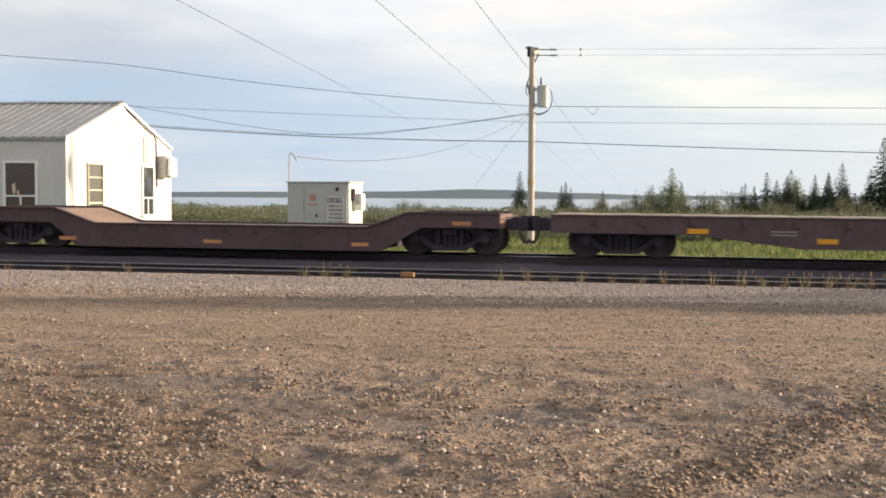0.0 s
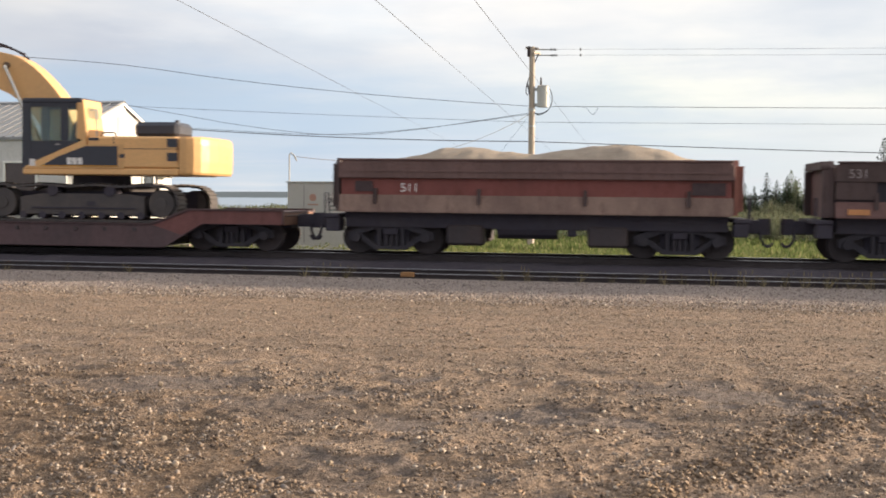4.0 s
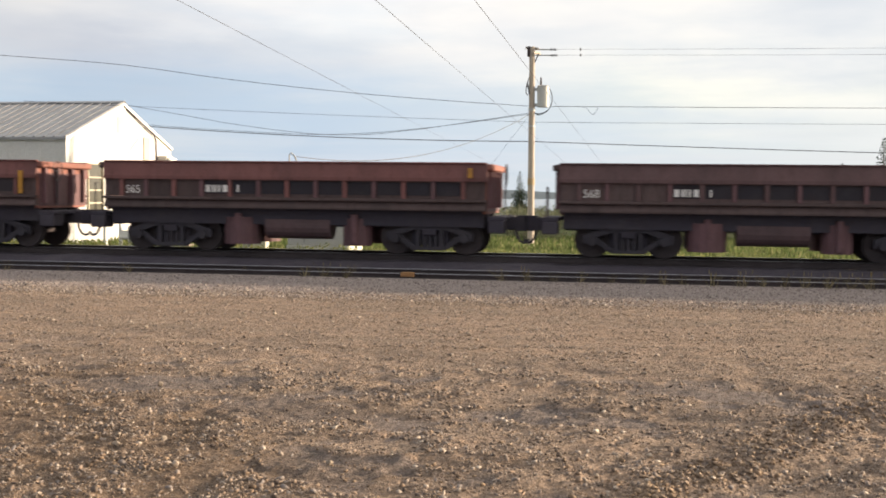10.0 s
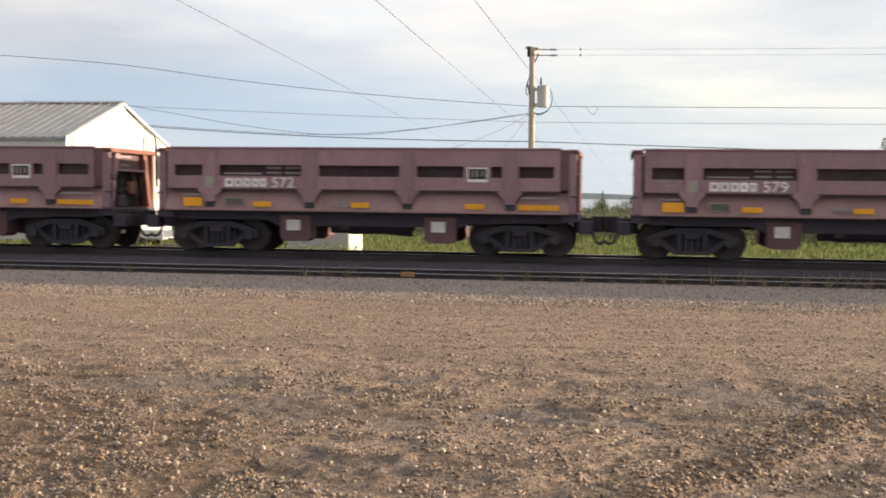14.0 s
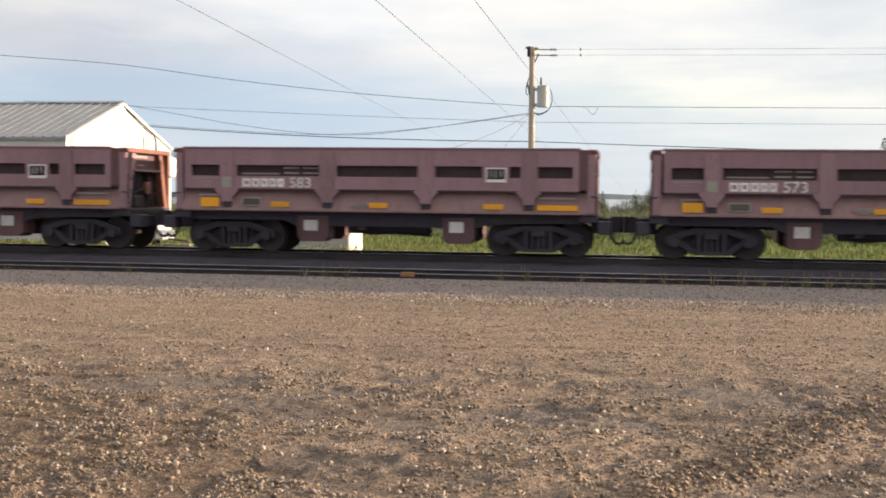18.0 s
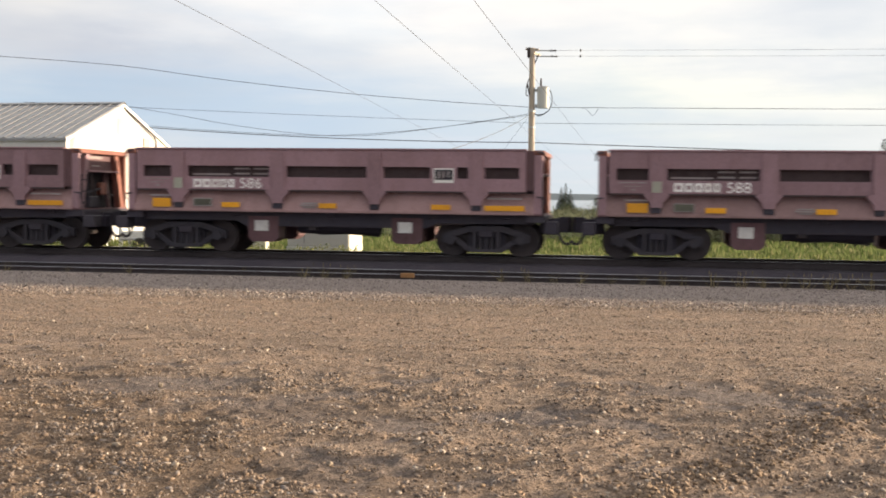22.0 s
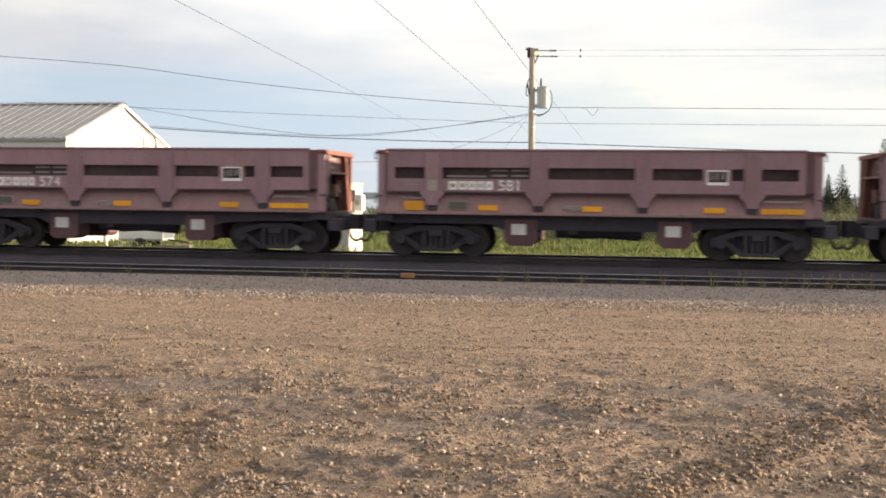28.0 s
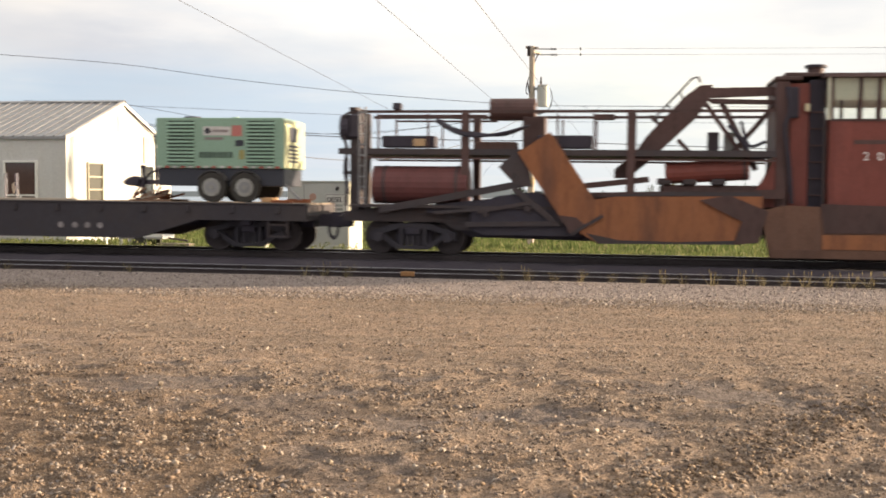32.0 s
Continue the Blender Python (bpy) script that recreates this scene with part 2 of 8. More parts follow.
def lettering(text, x, y, z, size, mat, parent, name="lettering", wide=1.0, label=""):
    """Raised letters on a face that looks towards -y, from the built-in font, starting at x with their foot at z."""
    c = bpy.data.curves.new(name, "FONT")
    c.body, c.size, c.extrude = text, size, 0.002
    tmp = new(name, c)
    me = bpy.data.meshes.new_from_object(tmp.evaluated_get(bpy.context.evaluated_depsgraph_get()))
    bpy.data.objects.remove(tmp)
    bpy.data.curves.remove(c)
    me.materials.clear()
    me.materials.append(mat)
    me.transform(Matrix.Translation((x, y, z)) @ pose(0, 0, 0, 90) @ Matrix.Diagonal((wide, 1, 1, 1)))
    ob = new(name, me)
    ob.parent = parent
    if label:
        tagged(ob, label)
    return ob


def slope(x):
    return -GRADE * max(-450.0, min(450.0, x))


def smoothstep(a, b, v):
    t = max(0.0, min(1.0, (v - a) / (b - a)))
    return t * t * (3 - 2 * t)


# ---- ground, tracks, water, distance
def ground_z(x, y):
    near = 1 - smoothstep(75, 130, y)
    z = slope(x) * near
    z -= 0.42 * smoothstep(32.5, 35.5, y) * near
    z += 0.012 * smoothstep(22.0, 24.0, y) * (1 - smoothstep(32, 34, y))
    z += 0.09 * smoothstep(23.0, 24.3, y) * (1 - smoothstep(24.86, 25.15, y))
    z -= 10.0 * smoothstep(92, 170, y)
    if y > 3000:
        r = smoothstep(3300, 4300, y)
        z += r * (20 - 5 * smoothstep(-300, 400, x) + 5 * noise.noise((x / 900, 3.3, 0)) + 3.5 * noise.noise((x / 240, 8.1, 0)) + 15 * math.exp(-((x + 560) / 300) ** 2))
    if y < 24:
        calm = 1 - smoothstep(13, 17, y)
        flat_ = z
        # wheel track with a churned ridge beside it, and an older rut crossing the yard
        d = ((y - 7.6) - 1.75 * (x - 0.6)) / 2.0 + 0.12 * noise.noise((x * 0.8, y * 0.8, 21))
        z += calm * (0.030 * math.exp(-((d - 0.32) / 0.26) ** 2) - 0.014 * math.exp(-((d + 0.30) / 0.30) ** 2) + 0.012 * math.exp(-((d + 0.85) / 0.2) ** 2)) * max(0.0, 0.85 + 0.9 * noise.noise((x * 1.3, y * 1.3, 51)))
        e = ((y - 11.5) + 1.14 * (x + 5.9)) / 1.52 + 0.15 * noise.noise((x * 0.7, y * 0.7, 31))
        z += calm * (-0.016 * math.exp(-(e / 0.24) ** 2) + 0.008 * math.exp(-((e - 0.42) / 0.26) ** 2)) * max(0.0, 0.6 + 1.4 * noise.noise((x * 1.1, y * 1.1, 53)))
        z -= 0.03 * math.exp(-((y - 12.6 + 0.35 * x) / 0.3) ** 2) + 0.02 * math.exp(-((y - 15.5 - 0.2 * x) / 0.35) ** 2)
        churn = 0.35 + 0.65 * smoothstep(-0.15, 0.25, noise.noise((x * 0.7, y * 0.9, 17))) + 0.8 * math.exp(-((d - 0.35) / 0.45) ** 2)
        near_ = 1 - smoothstep(11, 14, y)
        z += (0.018 * noise.noise((x * 4.0, y * 5.0, 3)) + 0.022 * noise.noise((x * 9, y * 10, 13)) + 0.012 * noise.noise((x * 19, y * 19, 14))) * near_ * churn
        z += (0.045 * noise.noise((x * 0.33, y * 0.45, 0)) + 0.018 * noise.noise((x * 1.1, y * 1.4, 5)) + 0.016 * noise.noise((x * 3.1, y * 3.4, 9))) * (0.25 + 0.75 * (1 - smoothstep(12, 17, y)))
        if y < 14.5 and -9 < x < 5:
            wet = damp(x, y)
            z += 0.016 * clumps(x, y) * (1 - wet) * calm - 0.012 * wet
        z = flat_ + (z - flat_) * smoothstep(5.2, 6.4, y) * (1 - smoothstep(9, 13, abs(x + 3)))
    elif 36 < y < 90:
        z += 0.10 * noise.noise((x * 0.12, y * 0.12, 2))
    return z


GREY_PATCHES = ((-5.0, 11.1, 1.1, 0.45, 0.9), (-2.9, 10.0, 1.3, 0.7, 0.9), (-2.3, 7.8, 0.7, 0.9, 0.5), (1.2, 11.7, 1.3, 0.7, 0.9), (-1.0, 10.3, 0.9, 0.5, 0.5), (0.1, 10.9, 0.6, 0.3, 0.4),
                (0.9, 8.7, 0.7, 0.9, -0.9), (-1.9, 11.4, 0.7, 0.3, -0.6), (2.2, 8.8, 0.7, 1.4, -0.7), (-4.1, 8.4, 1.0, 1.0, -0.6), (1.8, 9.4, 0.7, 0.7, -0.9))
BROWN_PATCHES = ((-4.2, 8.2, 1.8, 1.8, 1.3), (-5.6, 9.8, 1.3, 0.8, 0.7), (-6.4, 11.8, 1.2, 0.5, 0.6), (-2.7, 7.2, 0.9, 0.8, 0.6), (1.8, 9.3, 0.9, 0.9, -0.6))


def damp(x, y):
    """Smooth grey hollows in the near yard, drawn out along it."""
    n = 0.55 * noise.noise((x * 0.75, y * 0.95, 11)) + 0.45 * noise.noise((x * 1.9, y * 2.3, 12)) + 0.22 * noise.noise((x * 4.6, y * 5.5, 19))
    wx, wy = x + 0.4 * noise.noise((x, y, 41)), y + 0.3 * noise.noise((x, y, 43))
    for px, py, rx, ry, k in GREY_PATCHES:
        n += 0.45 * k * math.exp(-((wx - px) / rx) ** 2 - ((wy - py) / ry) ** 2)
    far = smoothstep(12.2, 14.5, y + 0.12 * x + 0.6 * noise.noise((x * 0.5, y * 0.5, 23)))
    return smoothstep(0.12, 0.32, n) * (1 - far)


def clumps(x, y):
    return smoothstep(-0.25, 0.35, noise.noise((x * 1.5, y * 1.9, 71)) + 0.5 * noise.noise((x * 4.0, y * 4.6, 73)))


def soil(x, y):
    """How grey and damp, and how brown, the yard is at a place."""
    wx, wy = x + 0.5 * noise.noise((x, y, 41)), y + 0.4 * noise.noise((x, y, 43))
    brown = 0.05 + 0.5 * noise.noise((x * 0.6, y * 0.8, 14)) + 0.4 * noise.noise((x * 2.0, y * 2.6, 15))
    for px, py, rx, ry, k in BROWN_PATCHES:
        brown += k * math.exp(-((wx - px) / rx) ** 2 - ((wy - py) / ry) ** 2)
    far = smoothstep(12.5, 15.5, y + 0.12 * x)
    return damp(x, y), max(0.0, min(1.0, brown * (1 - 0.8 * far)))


def ground_material():
    m, n, l, b = material("gravel_and_grass", 0.95, 0, 0.2)
    g = n.new("ShaderNodeNewGeometry")
    sp = n.new("ShaderNodeSeparateXYZ")
    l.new(g.outputs["Position"], sp.inputs[0])

    def tex(scale, detail=4, rough=0.6, squash=(1, 1, 1), kind="ShaderNodeTexNoise"):
        mp = n.new("ShaderNodeMapping")
        mp.inputs["Scale"].default_value = squash
        l.new(g.outputs["Position"], mp.inputs[0])
        t = n.new(kind)
        t.inputs["Scale"].default_value = scale
        if kind == "ShaderNodeTexNoise":
            t.inputs["Detail"].default_value, t.inputs["Roughness"].default_value = detail, rough
        l.new(mp.outputs[0], t.inputs["Vector"])
        return t

    def rng(f, lo, hi, a=0.0, c=1.0):
        r = n.new("ShaderNodeMapRange")
        for i, v in enumerate((lo, hi, a, c)):
            r.inputs[i + 1].default_value = v
        l.new(f, r.inputs[0])
        return r.outputs[0]

    def mix(f, a, c, blend="MIX"):
        x = n.new("ShaderNodeMix")
        x.data_type, x.blend_type = "RGBA", blend
        for s, v in ((x.inputs[0], f), (x.inputs[6], a), (x.inputs[7], c)):
            if isinstance(v, (int, float)):
                s.default_value = v
            elif isinstance(v, tuple):
                s.default_value = (*v, 1)
            else:
                l.new(v, s)
        return x.outputs[2]

    def add(a, c, op="ADD"):
        x = n.new("ShaderNodeMath")
        x.operation = op
        for i, v in enumerate((a, c)):
            if isinstance(v, (int, float)):
                x.inputs[i].default_value = v
            else:
                l.new(v, x.inputs[i])
        return x.outputs[0]

    big = tex(0.35, 5, 0.6, (0.5, 1, 1)).outputs["Fac"]
    mid = tex(2.2, 4, 0.65).outputs["Fac"]
    fine = tex(22, 4, 0.7).outputs["Fac"]
    lot = mix(rng(mid, 0.40, 0.66), (0.288, 0.206, 0.150), (0.226, 0.170, 0.132))
    swept = tex(1.3, 5, 0.65, (0.16, 1.6, 1)).outputs["Fac"]
    lot = mix(rng(swept, 0.52, 0.68, 0, 0.5), lot, (0.190, 0.146, 0.116))
    lot = mix(rng(swept, 0.47, 0.34, 0, 0.65), lot, (0.345, 0.256, 0.190))
    lot = mix(rng(big, 0.46, 0.62, 0, 0.35), lot, (0.150, 0.122, 0.100))
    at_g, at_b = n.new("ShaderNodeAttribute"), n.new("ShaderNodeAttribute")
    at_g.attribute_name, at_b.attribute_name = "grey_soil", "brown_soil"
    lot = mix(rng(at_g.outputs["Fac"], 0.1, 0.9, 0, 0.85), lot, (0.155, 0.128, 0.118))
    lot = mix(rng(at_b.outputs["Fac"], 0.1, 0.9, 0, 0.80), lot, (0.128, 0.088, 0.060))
    lot = mix(1.0, lot, rng(tex(9, 5, 0.75).outputs["Fac"], 0.30, 0.70, 0.66, 1.30), "MULTIPLY")
    lot = mix(1.0, lot, rng(fine, 0.30, 0.70, 0.52, 1.48), "MULTIPLY")
    lot = mix(1.0, lot, rng(tex(55, 3, 0.7).outputs["Fac"], 0.32, 0.68, 0.62, 1.38), "MULTIPLY")
    grey = mix(rng(fine, 0.35, 0.65), (0.236, 0.196, 0.184), (0.330, 0.276, 0.256))
    edge = add(sp.outputs[1], rng(mid, 0, 1, -0.9, 0.9))
    col = mix(rng(edge, 20.7, 22.6), lot, grey)
    grass = mix(rng(tex(0.8, 4).outputs["Fac"], 0.35, 0.65), (0.090, 0.122, 0.042), (0.135, 0.155, 0.062))
    col = mix(rng(edge, 32.6, 33.6), col, grass)
    # Distance haze is put into the far forest's blue-grey colour.
    hazy_wood = mix(rng(tex(0.02, 5).outputs["Fac"], 0.35, 0.65), (0.078, 0.104, 0.126), (0.098, 0.126, 0.150))
    col = mix(rng(sp.outputs[1], 900, 1500), col, hazy_wood)
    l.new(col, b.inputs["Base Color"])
    bp = n.new("ShaderNodeBump")
    bp.inputs["Strength"].default_value, bp.inputs["Distance"].default_value = 0.8, 0.03
    l.new(add(add(fine, tex(7, 5, 0.7).outputs["Fac"]), tex(60, 3, 0.7).outputs["Fac"]), bp.inputs["Height"])
    l.new(bp.outputs[0], b.inputs["Normal"])
    return m


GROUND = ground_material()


def build_ground():
    xs = sorted({*[round(-6 + i * 0.1, 3) for i in range(101)], *[round(-5 + i * 0.04, 3) for i in range(196)], *[round(-14 + i * 0.25, 3) for i in range(113)], *range(-450, -14, 12), *range(16, 460, 12), *range(-5000, -450, 220), *range(500, 5000, 220)})
    ys = sorted({*[round(5 + i * 0.25, 3) for i in range(77)], *[round(6 + i * 0.1, 3) for i in range(81)], *[round(6 + i * 0.05, 3) for i in range(141)], *[round(24 + i * 0.14, 3) for i in range(12)], *[26 + i * 0.5 for i in range(21)], *range(37, 100, 3), *range(100, 200, 8), *range(-400, 5, 15),
                 *range(240, 3200, 300), *range(3200, 4900, 90)})
    verts = [(x, y, ground_z(x, y)) for y in ys for x in xs]
    w = len(xs)
    faces = [(j * w + i, j * w + i + 1, (j + 1) * w + i + 1, (j + 1) * w + i) for j in range(len(ys) - 1) for i in range(w - 1)]
    me = bpy.data.meshes.new("ground")
    me.from_pydata(verts, [], faces)
    me.shade_smooth()
    me.materials.append(GROUND)
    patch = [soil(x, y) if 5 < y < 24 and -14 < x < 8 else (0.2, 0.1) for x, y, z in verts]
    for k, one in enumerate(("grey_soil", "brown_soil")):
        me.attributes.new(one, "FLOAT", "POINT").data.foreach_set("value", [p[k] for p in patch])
    tagged(new("ground", me), "brown gravel yard running into green field and wooded far shore", "ground", kind="structure")


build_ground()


def plain(name, col, rough=0.6, metal=0.0, spec=0.4):
    m, n, l, b = material(name, rough, metal, spec)
    b.inputs["Base Color"].default_value = (*col, 1)
    return m


def water_material():
    m, n, l, b = material("lake_water", 0.16, 0, 0.5)
    b.inputs["Base Color"].default_value = (0.16, 0.19, 0.21, 1)
    g, t, bp = n.new("ShaderNodeNewGeometry"), n.new("ShaderNodeTexNoise"), n.new("ShaderNodeBump")
    t.inputs["Scale"].default_value, t.inputs["Detail"].default_value = 0.12, 6
    bp.inputs["Strength"].default_value, bp.inputs["Distance"].default_value = 0.35, 1.5
    l.new(g.outputs["Position"], t.inputs["Vector"]), l.new(t.outputs["Fac"], bp.inputs["Height"]), l.new(bp.outputs[0], b.inputs["Normal"])
    return m


part("water", prism([(-4900, 120), (4900, 120), (4900, 3560), (-4900, 3560)], -8.4, -7.9, "z"), water_material())
tagged(bpy.data.objects["water"], "wide pale grey lake below a wooded far shore", "lake", kind="structure")

BALLAST = worn("dark_dusty_ballast", (0.052, 0.044, 0.060), (0.086, 0.074, 0.085), 0.95, grain=14, patch=1.3, amount=0.6, bump=0.9, fine=22)


def build_ballast(name, yc, top, half, foot, label):
    """A raised bed with sloping shoulders, its surface broken up by noise."""
    prof = [(-half - foot, -0.05), (-half - foot * 0.5, top * 0.55), (-half, top), (-half * 0.5, top), (0, top + 0.01), (half * 0.5, top), (half, top), (half + foot * 0.5, top * 0.55), (half + foot, -0.5)]
    xs = sorted({*[-22 + i * 0.3 for i in range(121)], *range(-430, -22, 8), *range(16, 432, 8)})
    verts = []
    for x in xs:
        for y, z in prof:
            k = 0.035 * noise.noise((x * 2.1, (yc + y) * 2.1, 0)) + 0.02 * noise.noise((x * 6, (yc + y) * 6, 3))
            verts.append((x, yc + y + 0.16 * noise.noise((x * 0.7, y, 1)), z + slope(x) + k))
    w = len(prof)
    faces = [(i * w + j, (i + 1) * w + j, (i + 1) * w + j + 1, i * w + j + 1) for i in range(len(xs) - 1) for j in range(w - 1)]
    me = bpy.data.meshes.new(name)
    me.from_pydata(verts, [], faces)
    me.materials.append(BALLAST)
    return tagged(new(name, me), label, "ballast", kind="structure")


build_ballast("ballast_main", TRACK_Y, RAIL_Z - 0.17, 1.6, 0.9, "dark dusty stone ballast bed under the main track")
build_ballast("ballast_siding", SIDING_Y, SIDING_Z - 0.13, 1.35, 0.45, "dark dusty stone ballast bed under the siding")


def build_track(yc, top, label, reach=430):
    th = thing("track", label, "railway track", pose(0, yc, top), kind="structure")
    prof = [(-0.07, -0.170), (0.07, -0.170), (0.07, -0.158), (0.012, -0.135), (0.012, -0.042), (0.037, -0.032), (0.037, -0.008), (0.028, 0), (-0.028, 0), (-0.037, -0.008), (-0.037, -0.032), (-0.012, -0.042), (-0.012, -0.135), (-0.07, -0.158)]
    for side in (-0.753, 0.753):
        bm = prism(prof, -reach, reach, "x")
        for v in bm.verts:
            v.co.y += side
            v.co.z += slope(v.co.x)
        for f in bm.faces:
            if f.calc_center_median().z > -GRADE * f.calc_center_median().x - 0.006:
                f.material_index = 1
        part("rail", bm, [RAIL_SIDE, RAIL], th)
    tie = None
    for i in range(-46, 47):
        x = -4 + i * 0.53
        m = Matrix.Translation((x + random.uniform(-0.03, 0.03), random.uniform(-0.04, 0.04), slope(x) - 0.178)) @ pose(0, 0, 0, 0, 0, random.uniform(-1, 1))
        if tie is None:
            tie = part("tie", box(-0.115, 0.115, -1.28, 1.28, -0.16, 0, 0.012), TIE, th)
            tie.matrix_local = m
        else:
            again("tie", tie, th, m)
    return th


build_track(TRACK_Y, RAIL_Z, "main line rails on dark wooden ties")
build_track(SIDING_Y, SIDING_Z, "little-used siding rails on dark half-buried ties")
# ---- white building
CLAD = worn("white_metal_cladding", (0.58, 0.57, 0.56), (0.48, 0.46, 0.43), 0.55, grain=3, patch=0.5, amount=0.3, bump=0.03, streak=4, vary=0.02)
ROOF = worn("grey_ribbed_roofing", (0.30, 0.30, 0.31), (0.22, 0.21, 0.21), 0.45, 0.3, grain=3, amount=0.45, bump=0.05)
TRIM = worn("white_trim", (0.80, 0.79, 0.76), (0.62, 0.60, 0.55), 0.5, amount=0.3, bump=0.0)
GLASS, gn, gl, gb = material("window_glass", 0.04, 0.0, 0.6)
gb.inputs["Base Color"].default_value = (0.035, 0.040, 0.045, 1)
# Grey of the reflected sky is put into this pane's colour.
GREYPANE = worn("sky_reflection_grey_pane", (0.105, 0.100, 0.082), (0.075, 0.072, 0.06), 0.12, amount=0.3, bump=0.0, spec=0.6)
BROWNPANE = worn("pane_before_brown_room", (0.085, 0.055, 0.045), (0.05, 0.035, 0.03), 0.08, amount=0.5, bump=0.0, spec=0.6)
BX, BY0, BY1, BZ = -23.3, 45.5, 56.8, 4.27
RIDGE_Y, RIDGE_Z, BX0 = 51.1, 6.10, -42.0


def build_window(parent, m, width, height, rails, stiles=(), glass=None, trim=None, f=0.09):
    trim = trim or TRIM
    bm = box(-width / 2 - f, width / 2 + f, -0.06, 0.05, -f, 0)
    box(-width / 2 - f, width / 2 + f, -0.06, 0.05, height, height + f, bm=bm)
    box(-width / 2 - f, -width / 2, -0.06, 0.05, 0, height, bm=bm)
    box(width / 2, width / 2 + f, -0.06, 0.05, 0, height, bm=bm)
    bmesh.ops.remove_doubles(bm, verts=bm.verts, dist=0.001)
    w = part("window", bm, trim, parent)
    w.matrix_local = m
    for r in rails:
        part("muntin", box(-width / 2, width / 2, -0.045, 0.03, r - 0.035, r + 0.035), trim, w)
    for x, z0, z1 in stiles:
        part("muntin", box(x - 0.035, x + 0.035, -0.040, 0.028, z0, z1 - 0.036), trim, w)
    part("pane", box(-width / 2, width / 2, 0.006, 0.016, 0, height), glass or GLASS, w)
    part("sill", box(-width / 2 - 0.14, width / 2 + 0.14, -0.13, -0.061, -f - 0.05, -f + 0.01, 0.006), trim, w)
    return w


TAN_TRIM = worn("tan_window_trim", (0.46, 0.42, 0.33), (0.36, 0.32, 0.25), 0.6, amount=0.4, bump=0.0)


def build_building():
    b = thing("white_building", "white metal-clad gabled building with grey ribbed roof beside the track", "building")
    # walls of thin upright panels
    g0 = -0.55

    def wall_panels(name, parent, p, q, zlow, top, rib=0.007):
        """Panels from p to q along a wall, their heads following top(s)."""
        d = Vector(q) - Vector(p)
        k = max(1, round(d.length / 0.61))
        for i in range(k):
            s0, s1 = d.length * i / k + 0.002, d.length * (i + 1) / k - 0.002
            u = d.normalized()
            nrm = Vector((u.y, -u.x, 0))
            a0, a1 = Vector(p) + u * s0, Vector(p) + u * s1
            r0, r1 = Vector(p) + u * (s0 + 0.02), Vector(p) + u * (s0 + 0.06)
            bm = bmesh.new()
            ring = [(a0, 0.0), (r0, rib), (r1, rib), (r1 + u * 0.02, 0.0), (a1, 0.0), (a1, -0.12), (a0, -0.12)]
            lo = [bm.verts.new((v.x + nrm.x * o, v.y + nrm.y * o, zlow)) for v, o in ring]
            hi = [bm.verts.new((v.x + nrm.x * o, v.y + nrm.y * o, top((v - Vector(p)).dot(u)))) for v, o in ring]
            bm.faces.new(lo), bm.faces.new(hi[::-1])
            for j in range(len(ring)):
                bm.faces.new((lo[j], hi[j], hi[(j + 1) % len(ring)], lo[(j + 1) % len(ring)]))
            part("panel", bm, CLAD, parent)

    long_wall = part("wall", box(BX0, BX - 0.13, BY0 + 0.125, BY0 + 0.30, g0, BZ), CLAD, b)
    wall_panels("panel", long_wall, (BX0, BY0, 0), (BX, BY0, 0), g0, lambda s: BZ)

    def gable_top(s):
        y = BY0 + s
        return BZ + (RIDGE_Z - BZ) * (1 - abs(y - RIDGE_Y) / (RIDGE_Y - BY0)) - 0.03
    gable = part("gable_wall", prism([(BY0 + 0.31, g0), (BY1, g0), (BY1, BZ - 0.1), (RIDGE_Y, RIDGE_Z - 0.1), (BY0 + 0.31, BZ - 0.05)], BX - 0.28, BX - 0.125, "x"), CLAD, b)
    wall_panels("panel", gable, (BX, BY0 + 0.01, 0), (BX, BY1, 0), g0, gable_top, 0.003)
    part("wall", box(BX0, BX - 0.30, BY1 - 0.2, BY1, g0, BZ - 0.1), CLAD, b)
    part("wall", box(BX0, BX0 + 0.2, BY0 + 0.31, BY1 - 0.21, g0, BZ), CLAD, b)
    # roof sheets with standing ribs
    for y0, y1 in ((BY0 - 0.10, RIDGE_Y), (BY1 + 0.04, RIDGE_Y)):
        k = (RIDGE_Z - BZ) / (RIDGE_Y - BY0)
        zlow = BZ - 0.1 * k + 0.03
        bm = bmesh.new()
        pts = [(BX0 - 0.2, y0, zlow), (BX + 0.06, y0, zlow), (BX + 0.06, y1, RIDGE_Z + 0.05), (BX0 - 0.2, y1, RIDGE_Z + 0.05)]
        lo = [bm.verts.new(p) for p in pts]
        hi = [bm.verts.new((p[0], p[1], p[2] + 0.05)) for p in pts]
        bm.faces.new(lo[::-1]), bm.faces.new(hi)
        for i in range(4):
            bm.faces.new((lo[i], lo[(i + 1) % 4], hi[(i + 1) % 4], hi[i]))
        roof = part("roof", bm, ROOF, b)
        rib = None
        for i in range(42):
            x = BX - 0.02 - i * 0.455
            if rib is None:
                rib = part("roof_rib", bar((0, y0, zlow + 0.065), (0, y1, RIDGE_Z + 0.115), 0.09, 0.05), ROOF, roof)
                rib.matrix_local = Matrix.Translation((x, 0, 0))
            else:
                again("roof_rib", rib, roof, Matrix.Translation((x, 0, 0)))
        part("fascia", box(BX0 - 0.2, BX + 0.06, y0, y0 + 0.04, zlow - 0.07, zlow - 0.002), ROOF, b)
        part("verge_board", bar((BX + 0.075, y0, zlow - 0.03), (BX + 0.075, y1, RIDGE_Z - 0.01), 0.03, 0.13), TRIM, b)
